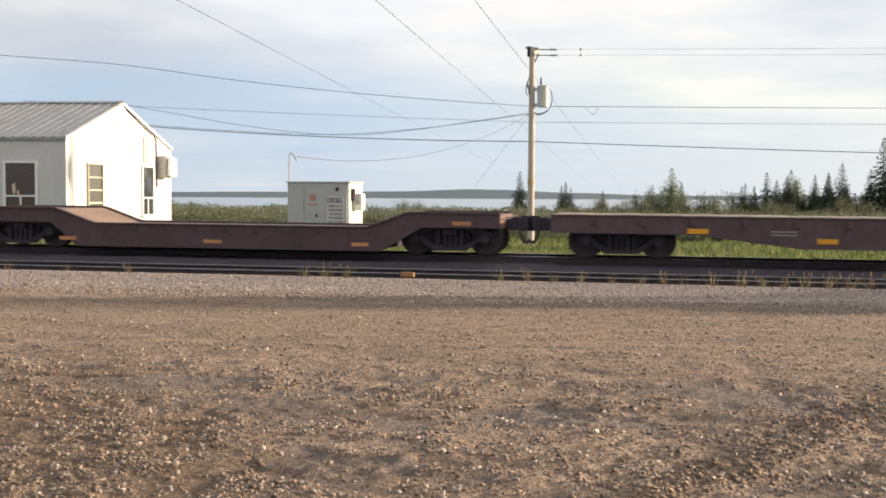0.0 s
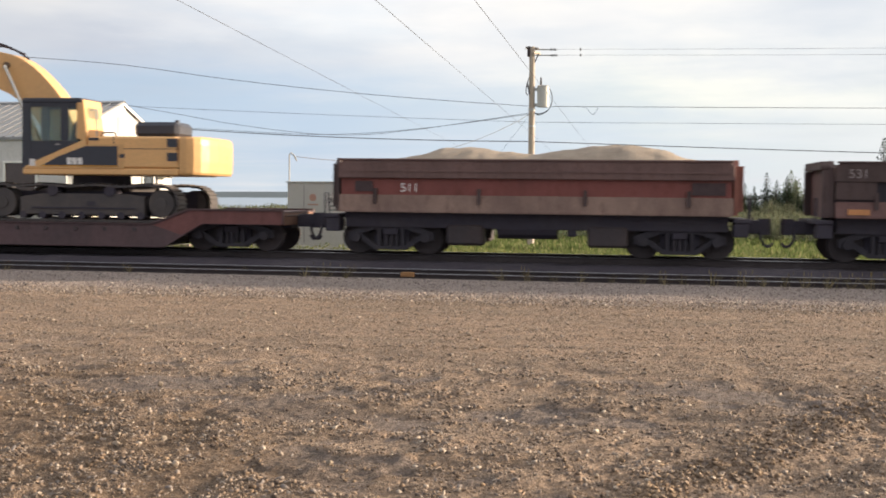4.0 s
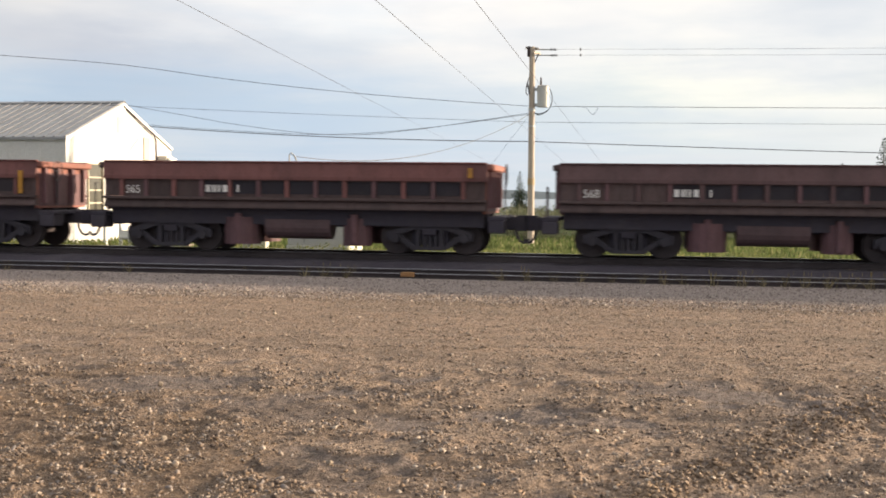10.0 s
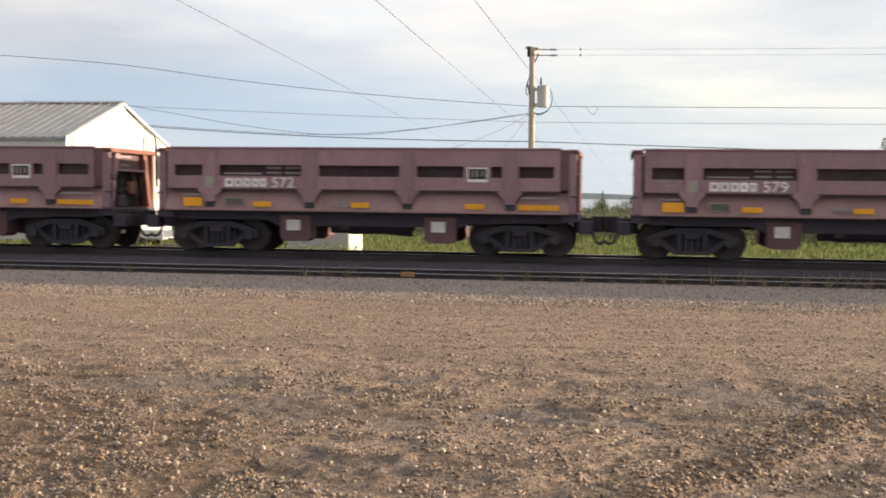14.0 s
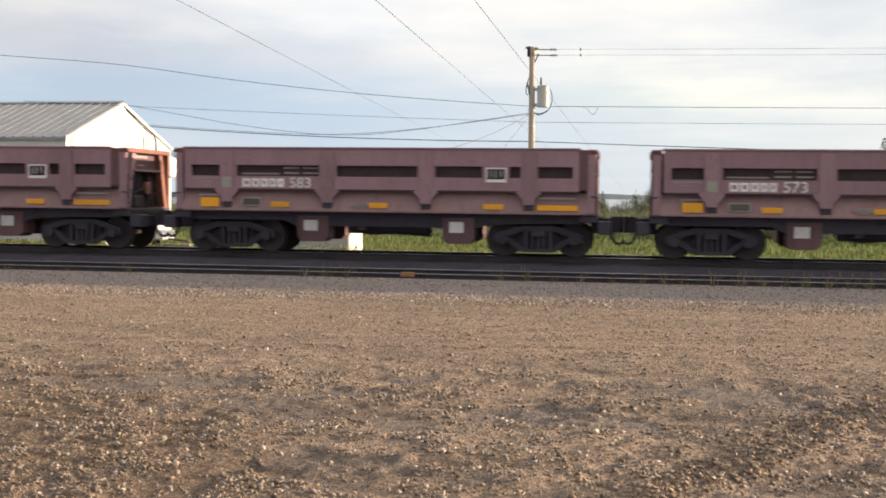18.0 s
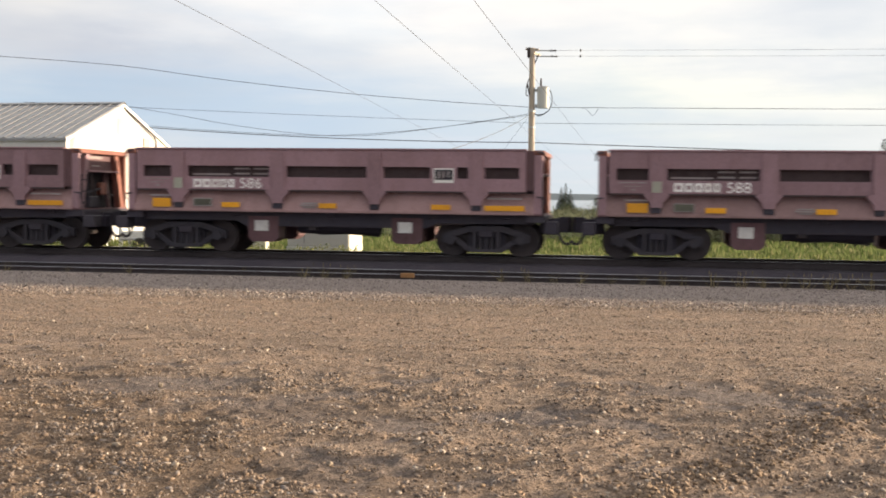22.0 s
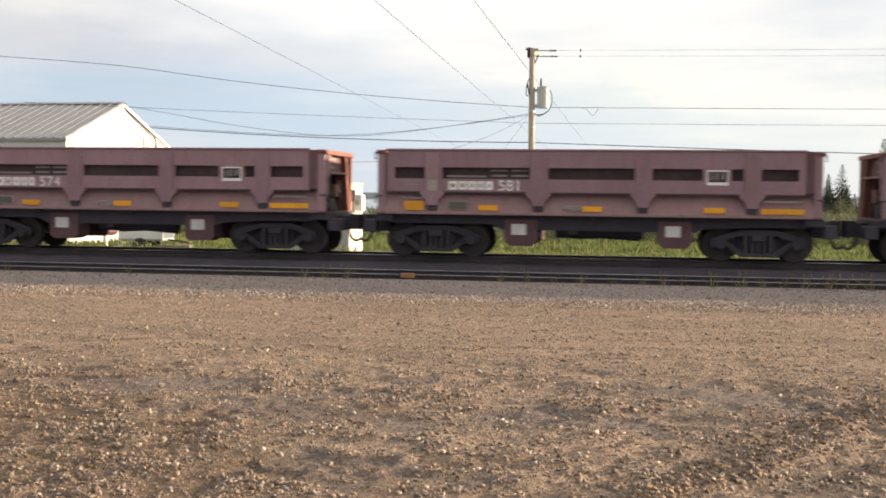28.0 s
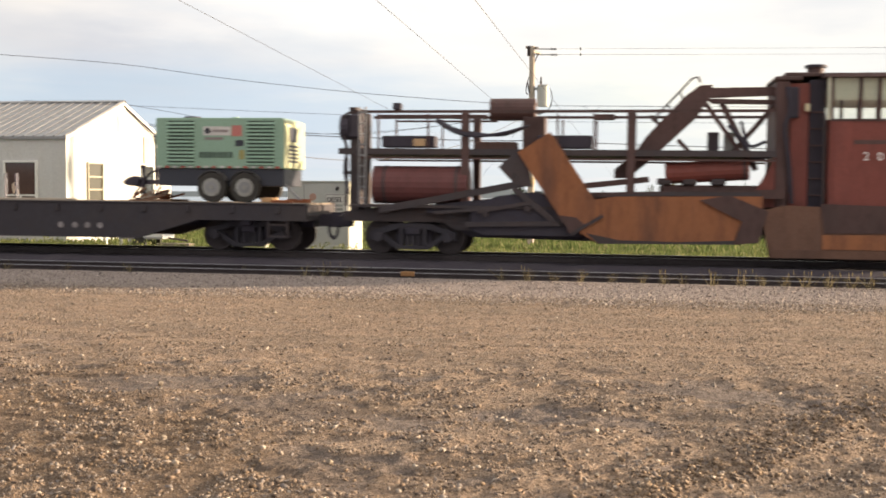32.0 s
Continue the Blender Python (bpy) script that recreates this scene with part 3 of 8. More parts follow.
    part("ridge_cap", prism([(RIDGE_Y - 0.25, RIDGE_Z + 0.07), (RIDGE_Y, RIDGE_Z + 0.15), (RIDGE_Y + 0.25, RIDGE_Z + 0.07), (RIDGE_Y, RIDGE_Z + 0.17)], BX0 - 0.2, BX + 0.09, "x"), ROOF, b)
    # windows: one pair on the long wall, two on the gable
    big = build_window(b, pose(-25.33, BY0 - 0.035, 1.22), 1.36, 2.0, (0.62,), ((0.0, 0, 0.62),), BROWNPANE)
    # Small solid shapes added in place of the pale reflection in the pane.
    pale = plain("pale_reflection", (0.62, 0.48, 0.38))
    part("reflection_shape", rod((-0.30, 0.0, 0.70), (-0.30, 0.0, 1.02), 0.05, 10, r2=0.10), pale, big)
    part("reflection_shape", rod((-0.12, 0.0, 0.68), (-0.12, 0.0, 0.86), 0.06, 10, r2=0.04), pale, big)
    part("reflection_shape", rod((-0.34, 0.0, 1.04), (-0.26, 0.0, 1.16), 0.07, 8, r2=0.03), pale, big)
    build_window(b, Matrix.Translation((BX + 0.04, 48.10, 0.98)) @ pose(0, 0, 0, 0, 0, 90), 1.35, 2.25, (0.56, 1.12, 1.68), (), GREYPANE, TAN_TRIM, 0.06)
    build_window(b, Matrix.Translation((BX + 0.04, 53.75, 0.95)) @ pose(0, 0, 0, 0, 0, 90), 1.20, 2.30, (0.80,), ((0.0, 0, 0.80),), GLASS, TRIM, 0.07)
    # wall unit and conduit on the gable
    unit = part("air_unit", box(BX + 0.02, BX + 0.50, 55.0, 55.9, 2.75, 3.85, 0.03), worn("grey_unit", (0.52, 0.49, 0.45), (0.35, 0.32, 0.29), 0.5, amount=0.3), b)
    for i in range(6):
        part("louvre", box(BX + 0.08, BX + 0.44, 54.985, 54.999, 2.86 + i * 0.16, 2.93 + i * 0.16), bpy.data.materials["grey_unit"], unit)
    part("hood", box(BX + 0.505, BX + 0.72, 55.05, 55.85, 2.80, 3.75, 0.06), TRIM, unit)
    part("conduit", pipe([(BX + 0.06, 51.4, 5.90), (BX + 0.10, 54.4, 4.85), (BX + 0.06, 54.75, 4.6), (BX + 0.06, 54.85, 2.3)], 0.035), BLACK, b)
    part("vent_box", box(BX + 0.012, BX + 0.05, 53.35, 54.0, 3.38, 4.70, 0.01), TAN_TRIM, b)
    part("wall_cover", box(BX + 0.008, BX + 0.020, 50.5, 51.2, 4.7, 5.5), worn("cream_cover", (0.6, 0.55, 0.42), (0.5, 0.45, 0.36), 0.6, amount=0.2), b)
    return b


build_building()

# ---- fuel cabinet with its sign
CABINET = worn("grey_cabinet_paint", (0.44, 0.44, 0.43), (0.36, 0.355, 0.345), 0.5, amount=0.35, bump=0.04)
# Cream, which on the cabinet's end has that side's sunlight painted in.
CREAM = worn("cream_and_sunlit_end", (0.62, 0.60, 0.50), (0.48, 0.46, 0.38), 0.55, amount=0.3, bump=0.04)


def bars(parent, x0, x1, y, z, lines, mat, high=0.05, gap=0.05, seed=1):
    """Lines of unreadable writing as plain bars."""
    r = random.Random(seed)
    bm = bmesh.new()
    for i in range(lines):
        zz = z - i * (high + gap)
        inset = r.uniform(0, 0.16) * (x1 - x0)
        box(x0 + inset, x1 - inset, y - 0.003, y, zz - high, zz, bm=bm)
    return part("writing", bm, mat, parent)


GREY_INK = worn("faded_black_ink", (0.22, 0.22, 0.22), (0.45, 0.45, 0.44), 0.7, amount=0.9, grain=14, patch=6, bump=0.0)


def build_cabinet():
    c = thing("fuel_cabinet", "grey metal diesel fuel cabinet with white sign in the grass", "cabinet", pose(-12.0, 39.8, -0.45))
    H = 2.82
    part("body", box(0.02, 2.24, 0.0, 2.1, 0.6, H, 0.015), CABINET, c)
    # Lighter sheet puts sunlight on this end into its colour.
    part("end_panel", box(2.242, 2.27, 0.03, 2.07, 0.6, H - 0.02, 0.008), CREAM, c)
    part("roof_plate", box(-0.03, 2.31, -0.04, 2.14, H + 0.003, H + 0.05, 0.01), CABINET, c)
    part("plinth", box(-0.02, 2.25, -0.02, 2.1, 0.0, 0.597, 0.01), CABINET, c)
    part("plinth_end", box(2.252, 2.28, 0.02, 2.08, 0.0, 0.597, 0.006), CREAM, c)
    part("door_seam", box(0.62, 0.635, -0.004, 0.0, 0.7, H - 0.1), BLACK, c)
    part("latch", box(1.05, 1.12, -0.03, 0.0, 1.6, 1.72, 0.006), BLACK, c)
    sign = part("sign", box(1.40, 2.18, -0.028, -0.004, 1.28, 2.42, 0.004), WHITE_PLATE, c, "white painted sign with black writing")
    part("sign_border", prism([(1.43, 1.31), (2.15, 1.31), (2.15, 2.39), (1.43, 2.39)], -0.0305, -0.0285), BLACK, sign)
    part("sign_face", box(1.445, 2.135, -0.034, -0.0310, 1.325, 2.375), WHITE_PLATE, sign)
    for dx in (0.0, 0.012):
        lettering("DIESEL", 1.475 + dx, -0.036 - dx * 0.1, 2.12, 0.26, BLACK, sign, "sign_lettering", 0.72)
    bars(sign, 1.52, 2.06, -0.0345, 2.04, 5, GREY_INK, 0.075, 0.065, 4)
    part("round_mark", rod((0.95, -0.008, 2.3), (0.95, 0.0, 2.3), 0.13, 16), worn("faded_orange_mark", (0.44, 0.26, 0.21), (0.38, 0.32, 0.30), 0.6), c)
    bars(c, 0.75, 1.15, 0.0, 2.08, 1, bpy.data.materials["faded_orange_mark"], 0.06, 0.03)
    part("lamp", rod((1.85, -0.10, 2.58), (1.85, 0.0, 2.62), 0.06, 10), STEEL_DARK, c)
    meter = part("meter_box", box(2.272, 2.62, 0.5, 1.0, 1.85, 2.45, 0.03), WHITE_PLATE, c)
    part("dial", rod((2.45, 0.47, 2.15), (2.45, 0.5, 2.15), 0.09, 14), CABINET, meter)
    part("breather", box(2.272, 2.40, 0.25, 0.42, 2.2, 2.62, 0.02), BLACK, c)
    part("mast", pipe([(0.06, 0.1, H), (0.06, 0.1, H + 1.0), (0.12, 0.1, H + 1.06), (0.25, 0.1, H + 0.95), (0.33, 0.1, H + 0.78)], 0.028), CABINET, c)
    return c


build_cabinet()

# ---- power pole, transformer, cables
POLE = worn("weathered_pole", (0.40, 0.34, 0.285), (0.27, 0.225, 0.19), 0.85, grain=9, amount=0.5, bump=0.4, streak=8)
CABLE = plain("black_cable", (0.035, 0.035, 0.038), 0.6)
GALV = worn("galvanised_steel", (0.45, 0.45, 0.45), (0.30, 0.29, 0.28), 0.45, 0.6, amount=0.3, bump=0.03)
PX, PY = -4.45, 53.3


def build_pole():
    p = thing("utility_pole", "weathered wooden utility pole with grey transformer beyond the track", "utility pole", pose(PX, PY, -0.45))
    part("shaft", rod((0, 0, -0.1), (0, 0, 9.2), 0.17, 14, r2=0.125), POLE, p, smooth=False)
    part("pole_top_plate", box(-0.22, -0.05, -0.1, 0.1, 8.75, 9.22, 0.03), STEEL_DARK, p)
    part("crossarm", bar((-0.30, 0.02, 9.16), (0.30, -0.02, 9.10), 0.10, 0.11), POLE, p)
    part("crossarm", bar((0.05, -0.2, 8.95), (0.30, 0.5, 8.95), 0.10, 0.11), POLE, p)
    for z, x1 in ((9.08, 1.12), (8.82, 1.16)):
        s = part("insulator", rod((0.15, 0, z), (x1, 0, z - 0.02), 0.028, 8), GALV, p)
        for i in range(5):
            part("shed", rod((x1 - 0.3 + i * 0.06, 0, z - 0.015), (x1 - 0.285 + i * 0.06, 0, z - 0.015), 0.06, 10), BLACK, s)
    part("brace", bar((0.1, -0.02, 8.45), (0.30, 0, 8.9), 0.04, 0.05), STEEL_DARK, p)
    part("arrester", hose([(-0.12, -0.1, 7.8), (-0.22, -0.1, 7.5), (-0.26, -0.1, 7.1), (-0.15, -0.1, 7.0)], 0.022), STEEL_DARK, p)
    part("cutout", bar((-0.20, -0.12, 7.55), (-0.10, -0.12, 7.05), 0.06, 0.06), STEEL_DARK, p)
    can = part("transformer", rod((0.52, -0.05, 6.45), (0.52, -0.05, 7.38), 0.27, 20), worn("light_grey_can", (0.55, 0.55, 0.53), (0.42, 0.40, 0.37), 0.45, amount=0.25, bump=0.02), p, "light grey transformer can")
    part("lid", rod((0.52, -0.05, 7.38), (0.52, -0.05, 7.44), 0.29, 20, r2=0.22), GALV, can)
    part("bushing", rod((0.42, -0.05, 7.44), (0.42, -0.05, 7.80), 0.05, 10, r2=0.035), STEEL_DARK, can)
    part("bracket", box(0.13, 0.27, -0.12, 0.05, 6.5, 6.62), GALV, can)
    part("bracket", box(0.13, 0.27, -0.12, 0.05, 7.2, 7.32), GALV, can)
    part("lead", hose([(0.78, -0.05, 7.3), (0.90, -0.05, 7.1), (0.92, -0.05, 6.7), (0.75, -0.05, 6.3), (0.35, -0.05, 6.15), (0.1, -0.05, 6.2)], 0.02), CABLE, p)
    part("lead", hose([(0.1, 0.0, 6.25), (0.3, 0.0, 6.1), (0.55, 0, 6.18), (0.68, 0, 6.3)], 0.02), CABLE, p)
    part("clamp", rod((0, 0, 6.28), (0, 0, 6.40), 0.165, 12), GALV, p)
    part("clamp", rod((0, 0, 5.55), (0, 0, 5.62), 0.165, 12), GALV, p)
    # Added band: the shaft's sunlit edge put into colour.
    part("marker_band", rod((0, 0, 2.9), (0, 0, 3.2), 0.170, 14, r2=0.168), worn("lit_edge_tone", (0.44, 0.33, 0.20), (0.36, 0.27, 0.18), 0.8), p)
    return p


build_pole()


def cable(p, q, sag=0.0, r=0.016, label="black overhead cable strung to the wooden pole", mid=None):
    p, q = Vector(p), Vector(q)
    k = 14
    pts = []
    for i in range(k + 1):
        s = i / k
        pts.append(p.lerp(q, s) - Vector((0, 0, 4 * sag * s * (1 - s))))
    ob = part("overhead_cable", pipe(pts, r, 5), CABLE)
    return tagged(ob, label, "cable", "overhead cables")


def cable_via(pts, r):
    """A hanging cable eased through points placed to fit the camera's view."""
    q = [Vector(p) for p in pts]
    q = [q[0] * 2 - q[1]] + q + [q[-1] * 2 - q[-2]]
    out_ = []
    for a, b, c, d in zip(q, q[1:], q[2:], q[3:]):
        for i in range(5):
            t = i / 5
            out_.append(0.5 * (2 * b + (c - a) * t + (2 * a - 5 * b + 4 * c - d) * t * t + (3 * b - a - 3 * c + d) * t ** 3))
    out_.append(q[-2])
    return tagged(part("overhead_cable", pipe(out_, r, 5), CABLE), "black overhead cable strung to the wooden pole", "cable", "overhead cables")


top = lambda z: (PX, PY, z)
cable_via(((-33.83, 47.00, 8.48), (-27.65, 48.00, 8.07), (-22.40, 49.00, 7.69), (-17.89, 50.00, 7.11), (-12.99, 51.20, 6.61), (-8.41, 52.30, 6.27), top(6.05)), 0.012)
cable(top(6.05), (60, 53.3, 5.7), 0.15, 0.012)
cable((-26, 47, 5.95), top(5.32), 0.05, 0.008)
cable(top(5.32), (60, 53.3, 4.9), 0.1, 0.008)
cable((BX + 0.1, 53.8, 5.24), top(4.44), 0.16, 0.020, "thick black overhead cable strung to the wooden pole")
cable(top(4.44), (60, 53.3, 3.1), 0.30, 0.018, "thick black overhead cable strung to the wooden pole")
cable_via(((-23.10, 51.30, 6.07), (-20.78, 51.60, 5.67), (-18.18, 52.00, 5.21), (-14.78, 52.50, 4.80), (-12.32, 52.80, 4.75), (-10.32, 53.00, 4.93), (-8.13, 53.20, 5.22), top(5.76)), 0.010)
cable_via(((-23.25, 53.70, 5.32), (-20.50, 53.90, 5.12), (-15.49, 54.00, 4.85), (-12.50, 53.60, 4.86), (-9.76, 53.40, 5.05), (-7.35, 53.30, 5.32), top(5.70)), 0.010)
cable((-11.67, 39.9, 3.30), top(5.74), 0.88, 0.012)
cable(top(5.80), (-7.3, 55.0, 2.35), 0.0, 0.005, "thin stay wire falling from the wooden pole")
cable((PX + 1.1, 53.3, 8.62), (60, 53.3, 8.4), 0.15, 0.005)
cable((PX + 1.15, 53.3, 8.36), (60, 53.3, 8.05), 0.15, 0.005)
for z in (8.61, 8.35):
    clamp = part("cable_clamp", rod((-2.25, 53.3, z - 0.06), (-2.25, 53.3, z + 0.05), 0.035, 8), CABLE)
    tagged(clamp, "small dark clamp on the overhead cable", "clamp", "clamps on the overhead cables")
cable_via(((-2.16, 53.30, 5.98), (-1.96, 53.30, 5.94), (-1.80, 53.30, 5.76), (-1.67, 53.30, 5.65), (-1.52, 53.30, 5.81), (-1.40, 53.30, 5.97)), 0.008)
# ---- the train: its run along the track, metres from its place at 16 s
ODO = (-192.4933, -13.5667, -0.7496, -3.0833, 2.3817, 0.9785)


def odometer(t):
    u = (t - 16) / 16
    return sum(c * u ** (i + 1) for i, c in enumerate(ODO))


RIDERS = []      # (thing, where it stands along the train, height over the rail)


# ---- running gear, shared by all cars
def build_bogie(radius=0.43, base=1.78):
    g = new("bogie")
    half = base / 2
    # cast side frames: arched top chord, tension members, columns, journal ends
    for side in (-1, 1):
        a, b = (side * 0.97, side * 1.10)
        bm = bmesh.new()
        prism([(-half - 0.22, 0.36), (-half - 0.22, 0.56), (-half + 0.05, 0.66), (-0.42, 0.78), (0.42, 0.78), (half - 0.05, 0.66), (half + 0.22, 0.56), (half + 0.22, 0.36), (half + 0.10, 0.36), (half - 0.06, 0.50), (0.40, 0.64), (-0.40, 0.64), (-half + 0.06, 0.50), (-half - 0.10, 0.36)], min(a, b), max(a, b), "y", bm=bm)
        for s in (-1, 1):
            prism([(s * (half - 0.12), 0.52), (s * (half - 0.02), 0.44), (s * 0.44, 0.13), (s * 0.30, 0.13), (s * 0.30, 0.20)], min(a, b) + 0.01, max(a, b) - 0.01, "y", bm=bm)
            box(s * 0.30 - 0.05, s * 0.30 + 0.05, min(a, b) + 0.005, max(a, b) - 0.005, 0.2, 0.66, bm=bm)
        box(-0.40, 0.40, min(a, b) - 0.03, max(a, b) + 0.03, 0.12, 0.21, bm=bm)
        frame_ = part("side_frame", bm, BOGIE_IRON, g)
        for x in (-0.14, 0.0, 0.14):
            part("spring", rod((x, side * 1.03, 0.21), (x, side * 1.03, 0.50), 0.06, 8), BOGIE_IRON, frame_)
        for x in (-half, half):
            part("journal_cap", rod((x, side * 1.08, radius), (x, side * 1.19, radius), 0.12, 12), BOGIE_IRON, frame_)
    part("bolster", box(-0.19, 0.19, -1.14, 1.14, 0.50, 0.68, 0.02), BLACK, g)
    # Added black block and plates stand in for shade between the wheels.
    part("brake_rigging", prism([(-0.50, 0.30), (-0.42, 0.62), (0.42, 0.62), (0.50, 0.30), (0.38, 0.22), (-0.38, 0.22)], -0.62, 0.62), BLACK, g)
    part("brake_hanger", box(-half + 0.42, half - 0.42, 0.84, 0.90, 0.22, 0.60), BLACK, g)
    part("brake_hanger", box(-half + 0.42, half - 0.42, -0.90, -0.84, 0.22, 0.60), BLACK, g)
    for x in (-half, half):
        bm = rod((0, -0.9, 0), (0, 0.9, 0), 0.075, 10)
        for s in (-1, 1):
            rod((0, s * 0.69, 0), (0, s * 0.82, 0), radius - 0.008, 28, bm)
            rod((0, s * 0.665, 0), (0, s * 0.695, 0), radius + 0.022, 28, bm)
            rod((0, s * 0.81, 0), (0, s * 0.86, 0), 0.16, 14, bm)
            for k in range(6):
                c = math.radians(60 * k)
                rod((0.26 * math.cos(c), s * 0.80, 0.26 * math.sin(c)), (0.26 * math.cos(c), s * 0.827, 0.26 * math.sin(c)), 0.03, 6, bm)
        w = part("wheelset", bm, WHEEL_RUST, g)
        w.location = (x, 0, radius)
    return g


BOGIE = build_bogie()
BOGIE_STOCK = [BOGIE]


def add_bogies(car, spots):
    for x in spots:
        if BOGIE_STOCK:
            b = BOGIE_STOCK.pop()
            b.matrix_local = Matrix.Translation((x, 0, 0))
        else:
            b = copy_thing(BOGIE, Matrix.Translation((x, 0, 0)))
        b.parent = car


def add_coupler(car, x, way, z=0.82, reach=1.0):
    way = way * reach
    bm = box(min(x, x + way * 0.45), max(x, x + way * 0.45), -0.18, 0.18, z - 0.18, z + 0.16, 0.02)
    prism([(x + way * 0.42, -0.16), (x + way * 0.62, -0.16), (x + way * 0.70, 0.02), (x + way * 0.60, 0.16), (x + way * 0.42, 0.14)], z - 0.20, z + 0.20, "z", bm=bm)
    c = part("coupler", bm, BLACK, car)
    part("uncoupling_lever", pipe([(x + way * 0.05, -1.35, z + 0.12), (x + way * 0.12, -0.6, z + 0.12), (x + way * 0.3, -0.15, z + 0.22)], 0.016), STEEL_DARK, c)
    part("air_hose", hose([(x + way * 0.42, -0.34, z - 0.12), (x + way * 0.46, -0.36, z - 0.32), (x + way * 0.54, -0.35, z - 0.46), (x + way * 0.64, -0.33, z - 0.48), (x + way * 0.71, -0.3, z - 0.40)], 0.036, 7), BLACK, c)
    return c


def marks(car, rows, y, mat=None, name="reflector"):
    """Rectangular plates or stripes on the near side: x0, x1, z0, z1."""
    for x0, x1, z0, z1 in rows:
        part(name, box(x0, x1, y - 0.006, y, z0, z1), mat or YELLOW_MARK, car)


def ladder(car, x, y0, y1, z0, z1, rungs, mat):
    bm = bmesh.new()
    for y in (y0, y1):
        rod((x, y, z0), (x, y, z1), 0.018, 6, bm)
    for i in range(rungs):
        z = z0 + (z1 - z0) * (i + 0.5) / rungs
        rod((x, y0, z), (x, y1, z), 0.015, 6, bm)
    return part("ladder", bm, mat, car)


def brake_wheel(car, x, y, z, mat):
    bm = rod((x, y, z - 0.9), (x, y, z), 0.022, 6)
    ring = [(x + 0.02, y + 0.26 * math.cos(a * math.pi / 8), z + 0.26 * math.sin(a * math.pi / 8)) for a in range(17)]
    pipe(ring, 0.018, 5, bm)
    for a in range(4):
        c = a * math.pi / 2
        rod((x + 0.02, y, z), (x + 0.02, y + 0.26 * math.cos(c), z + 0.26 * math.sin(c)), 0.012, 5, bm)
    return part("brake_wheel", bm, mat, car)





# ---- air dump cars of the long maroon rake
RIBS = ((1.09, 1.43), (3.73, 4.08), (6.27, 6.60), (8.84, 9.18))
SLOTS = ((0.30, 1.06), (1.51, 3.68), (4.14, 6.22), (6.66, 7.85), (8.52, 8.80), (9.22, 10.08))


def dump_side(car, sgn):
    """One side wall: plate with long recessed slots, tapered ribs and the lower skirt."""
    y0, y1 = sorted((sgn * 1.50, sgn * 1.42))
    bm = box(0.12, 10.24, y0, y1, 2.24, 2.648)
    box(0.12, 10.24, y0, y1, 1.64, 1.96, bm=bm)
    xs = [0.12] + [v for s in SLOTS for v in s] + [10.24]
    for a, b in zip(xs[0::2], xs[1::2]):
        box(a, b, y0, y1, 1.96, 2.24, bm=bm)
    side = part("side_wall", bm, MAROON, car)
    ya, yb = sorted((sgn * 1.34, sgn * 1.24))
    # Dark sheet stands in for the shade inside the slots.
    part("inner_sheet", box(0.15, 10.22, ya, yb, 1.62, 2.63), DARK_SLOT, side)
    for a, b in RIBS:
        yr, ys = sorted((sgn * 1.545, sgn * 1.30))
        part("rib", prism([(a, 2.60), (a, 1.66), (a - 0.13, 1.63), (a - 0.13, 1.58), (a + 0.02, 1.42), (a + 0.03, 1.30), (b - 0.03, 1.30), (b - 0.02, 1.42), (b + 0.13, 1.58), (b + 0.13, 1.63), (b, 1.66), (b, 2.60)], yr, ys), MAROON, side)
        part("hinge_block", box(a + 0.05, b - 0.05, *sorted((sgn * 1.515, sgn * 1.30)), 1.16, 1.296, 0.01), BLACK, side)
    part("top_rail", box(0.08, 10.27, *sorted((sgn * 1.535, sgn * 1.40)), 2.65, 2.70, 0.012), MAROON, side)
    # Dark strip paints the shade under the wall's lower edge.
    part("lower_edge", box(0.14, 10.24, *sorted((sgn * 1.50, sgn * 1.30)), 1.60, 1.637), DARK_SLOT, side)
    skirt = part("skirt", prism([(sgn * 1.30, 1.596), (sgn * 1.50, 1.12), (sgn * 1.50, 1.07), (sgn * 1.26, 1.07), (sgn * 1.20, 1.596)], 0.05, 10.45, "x"), SKIRT, car)
    return side, skirt


# Dark maroon, on end plates and gussets with shade put into it.
DUSK_RED = worn("dark_and_shaded_maroon", (0.135, 0.070, 0.078), (0.075, 0.042, 0.046), 0.7, streak=2, amount=0.6)


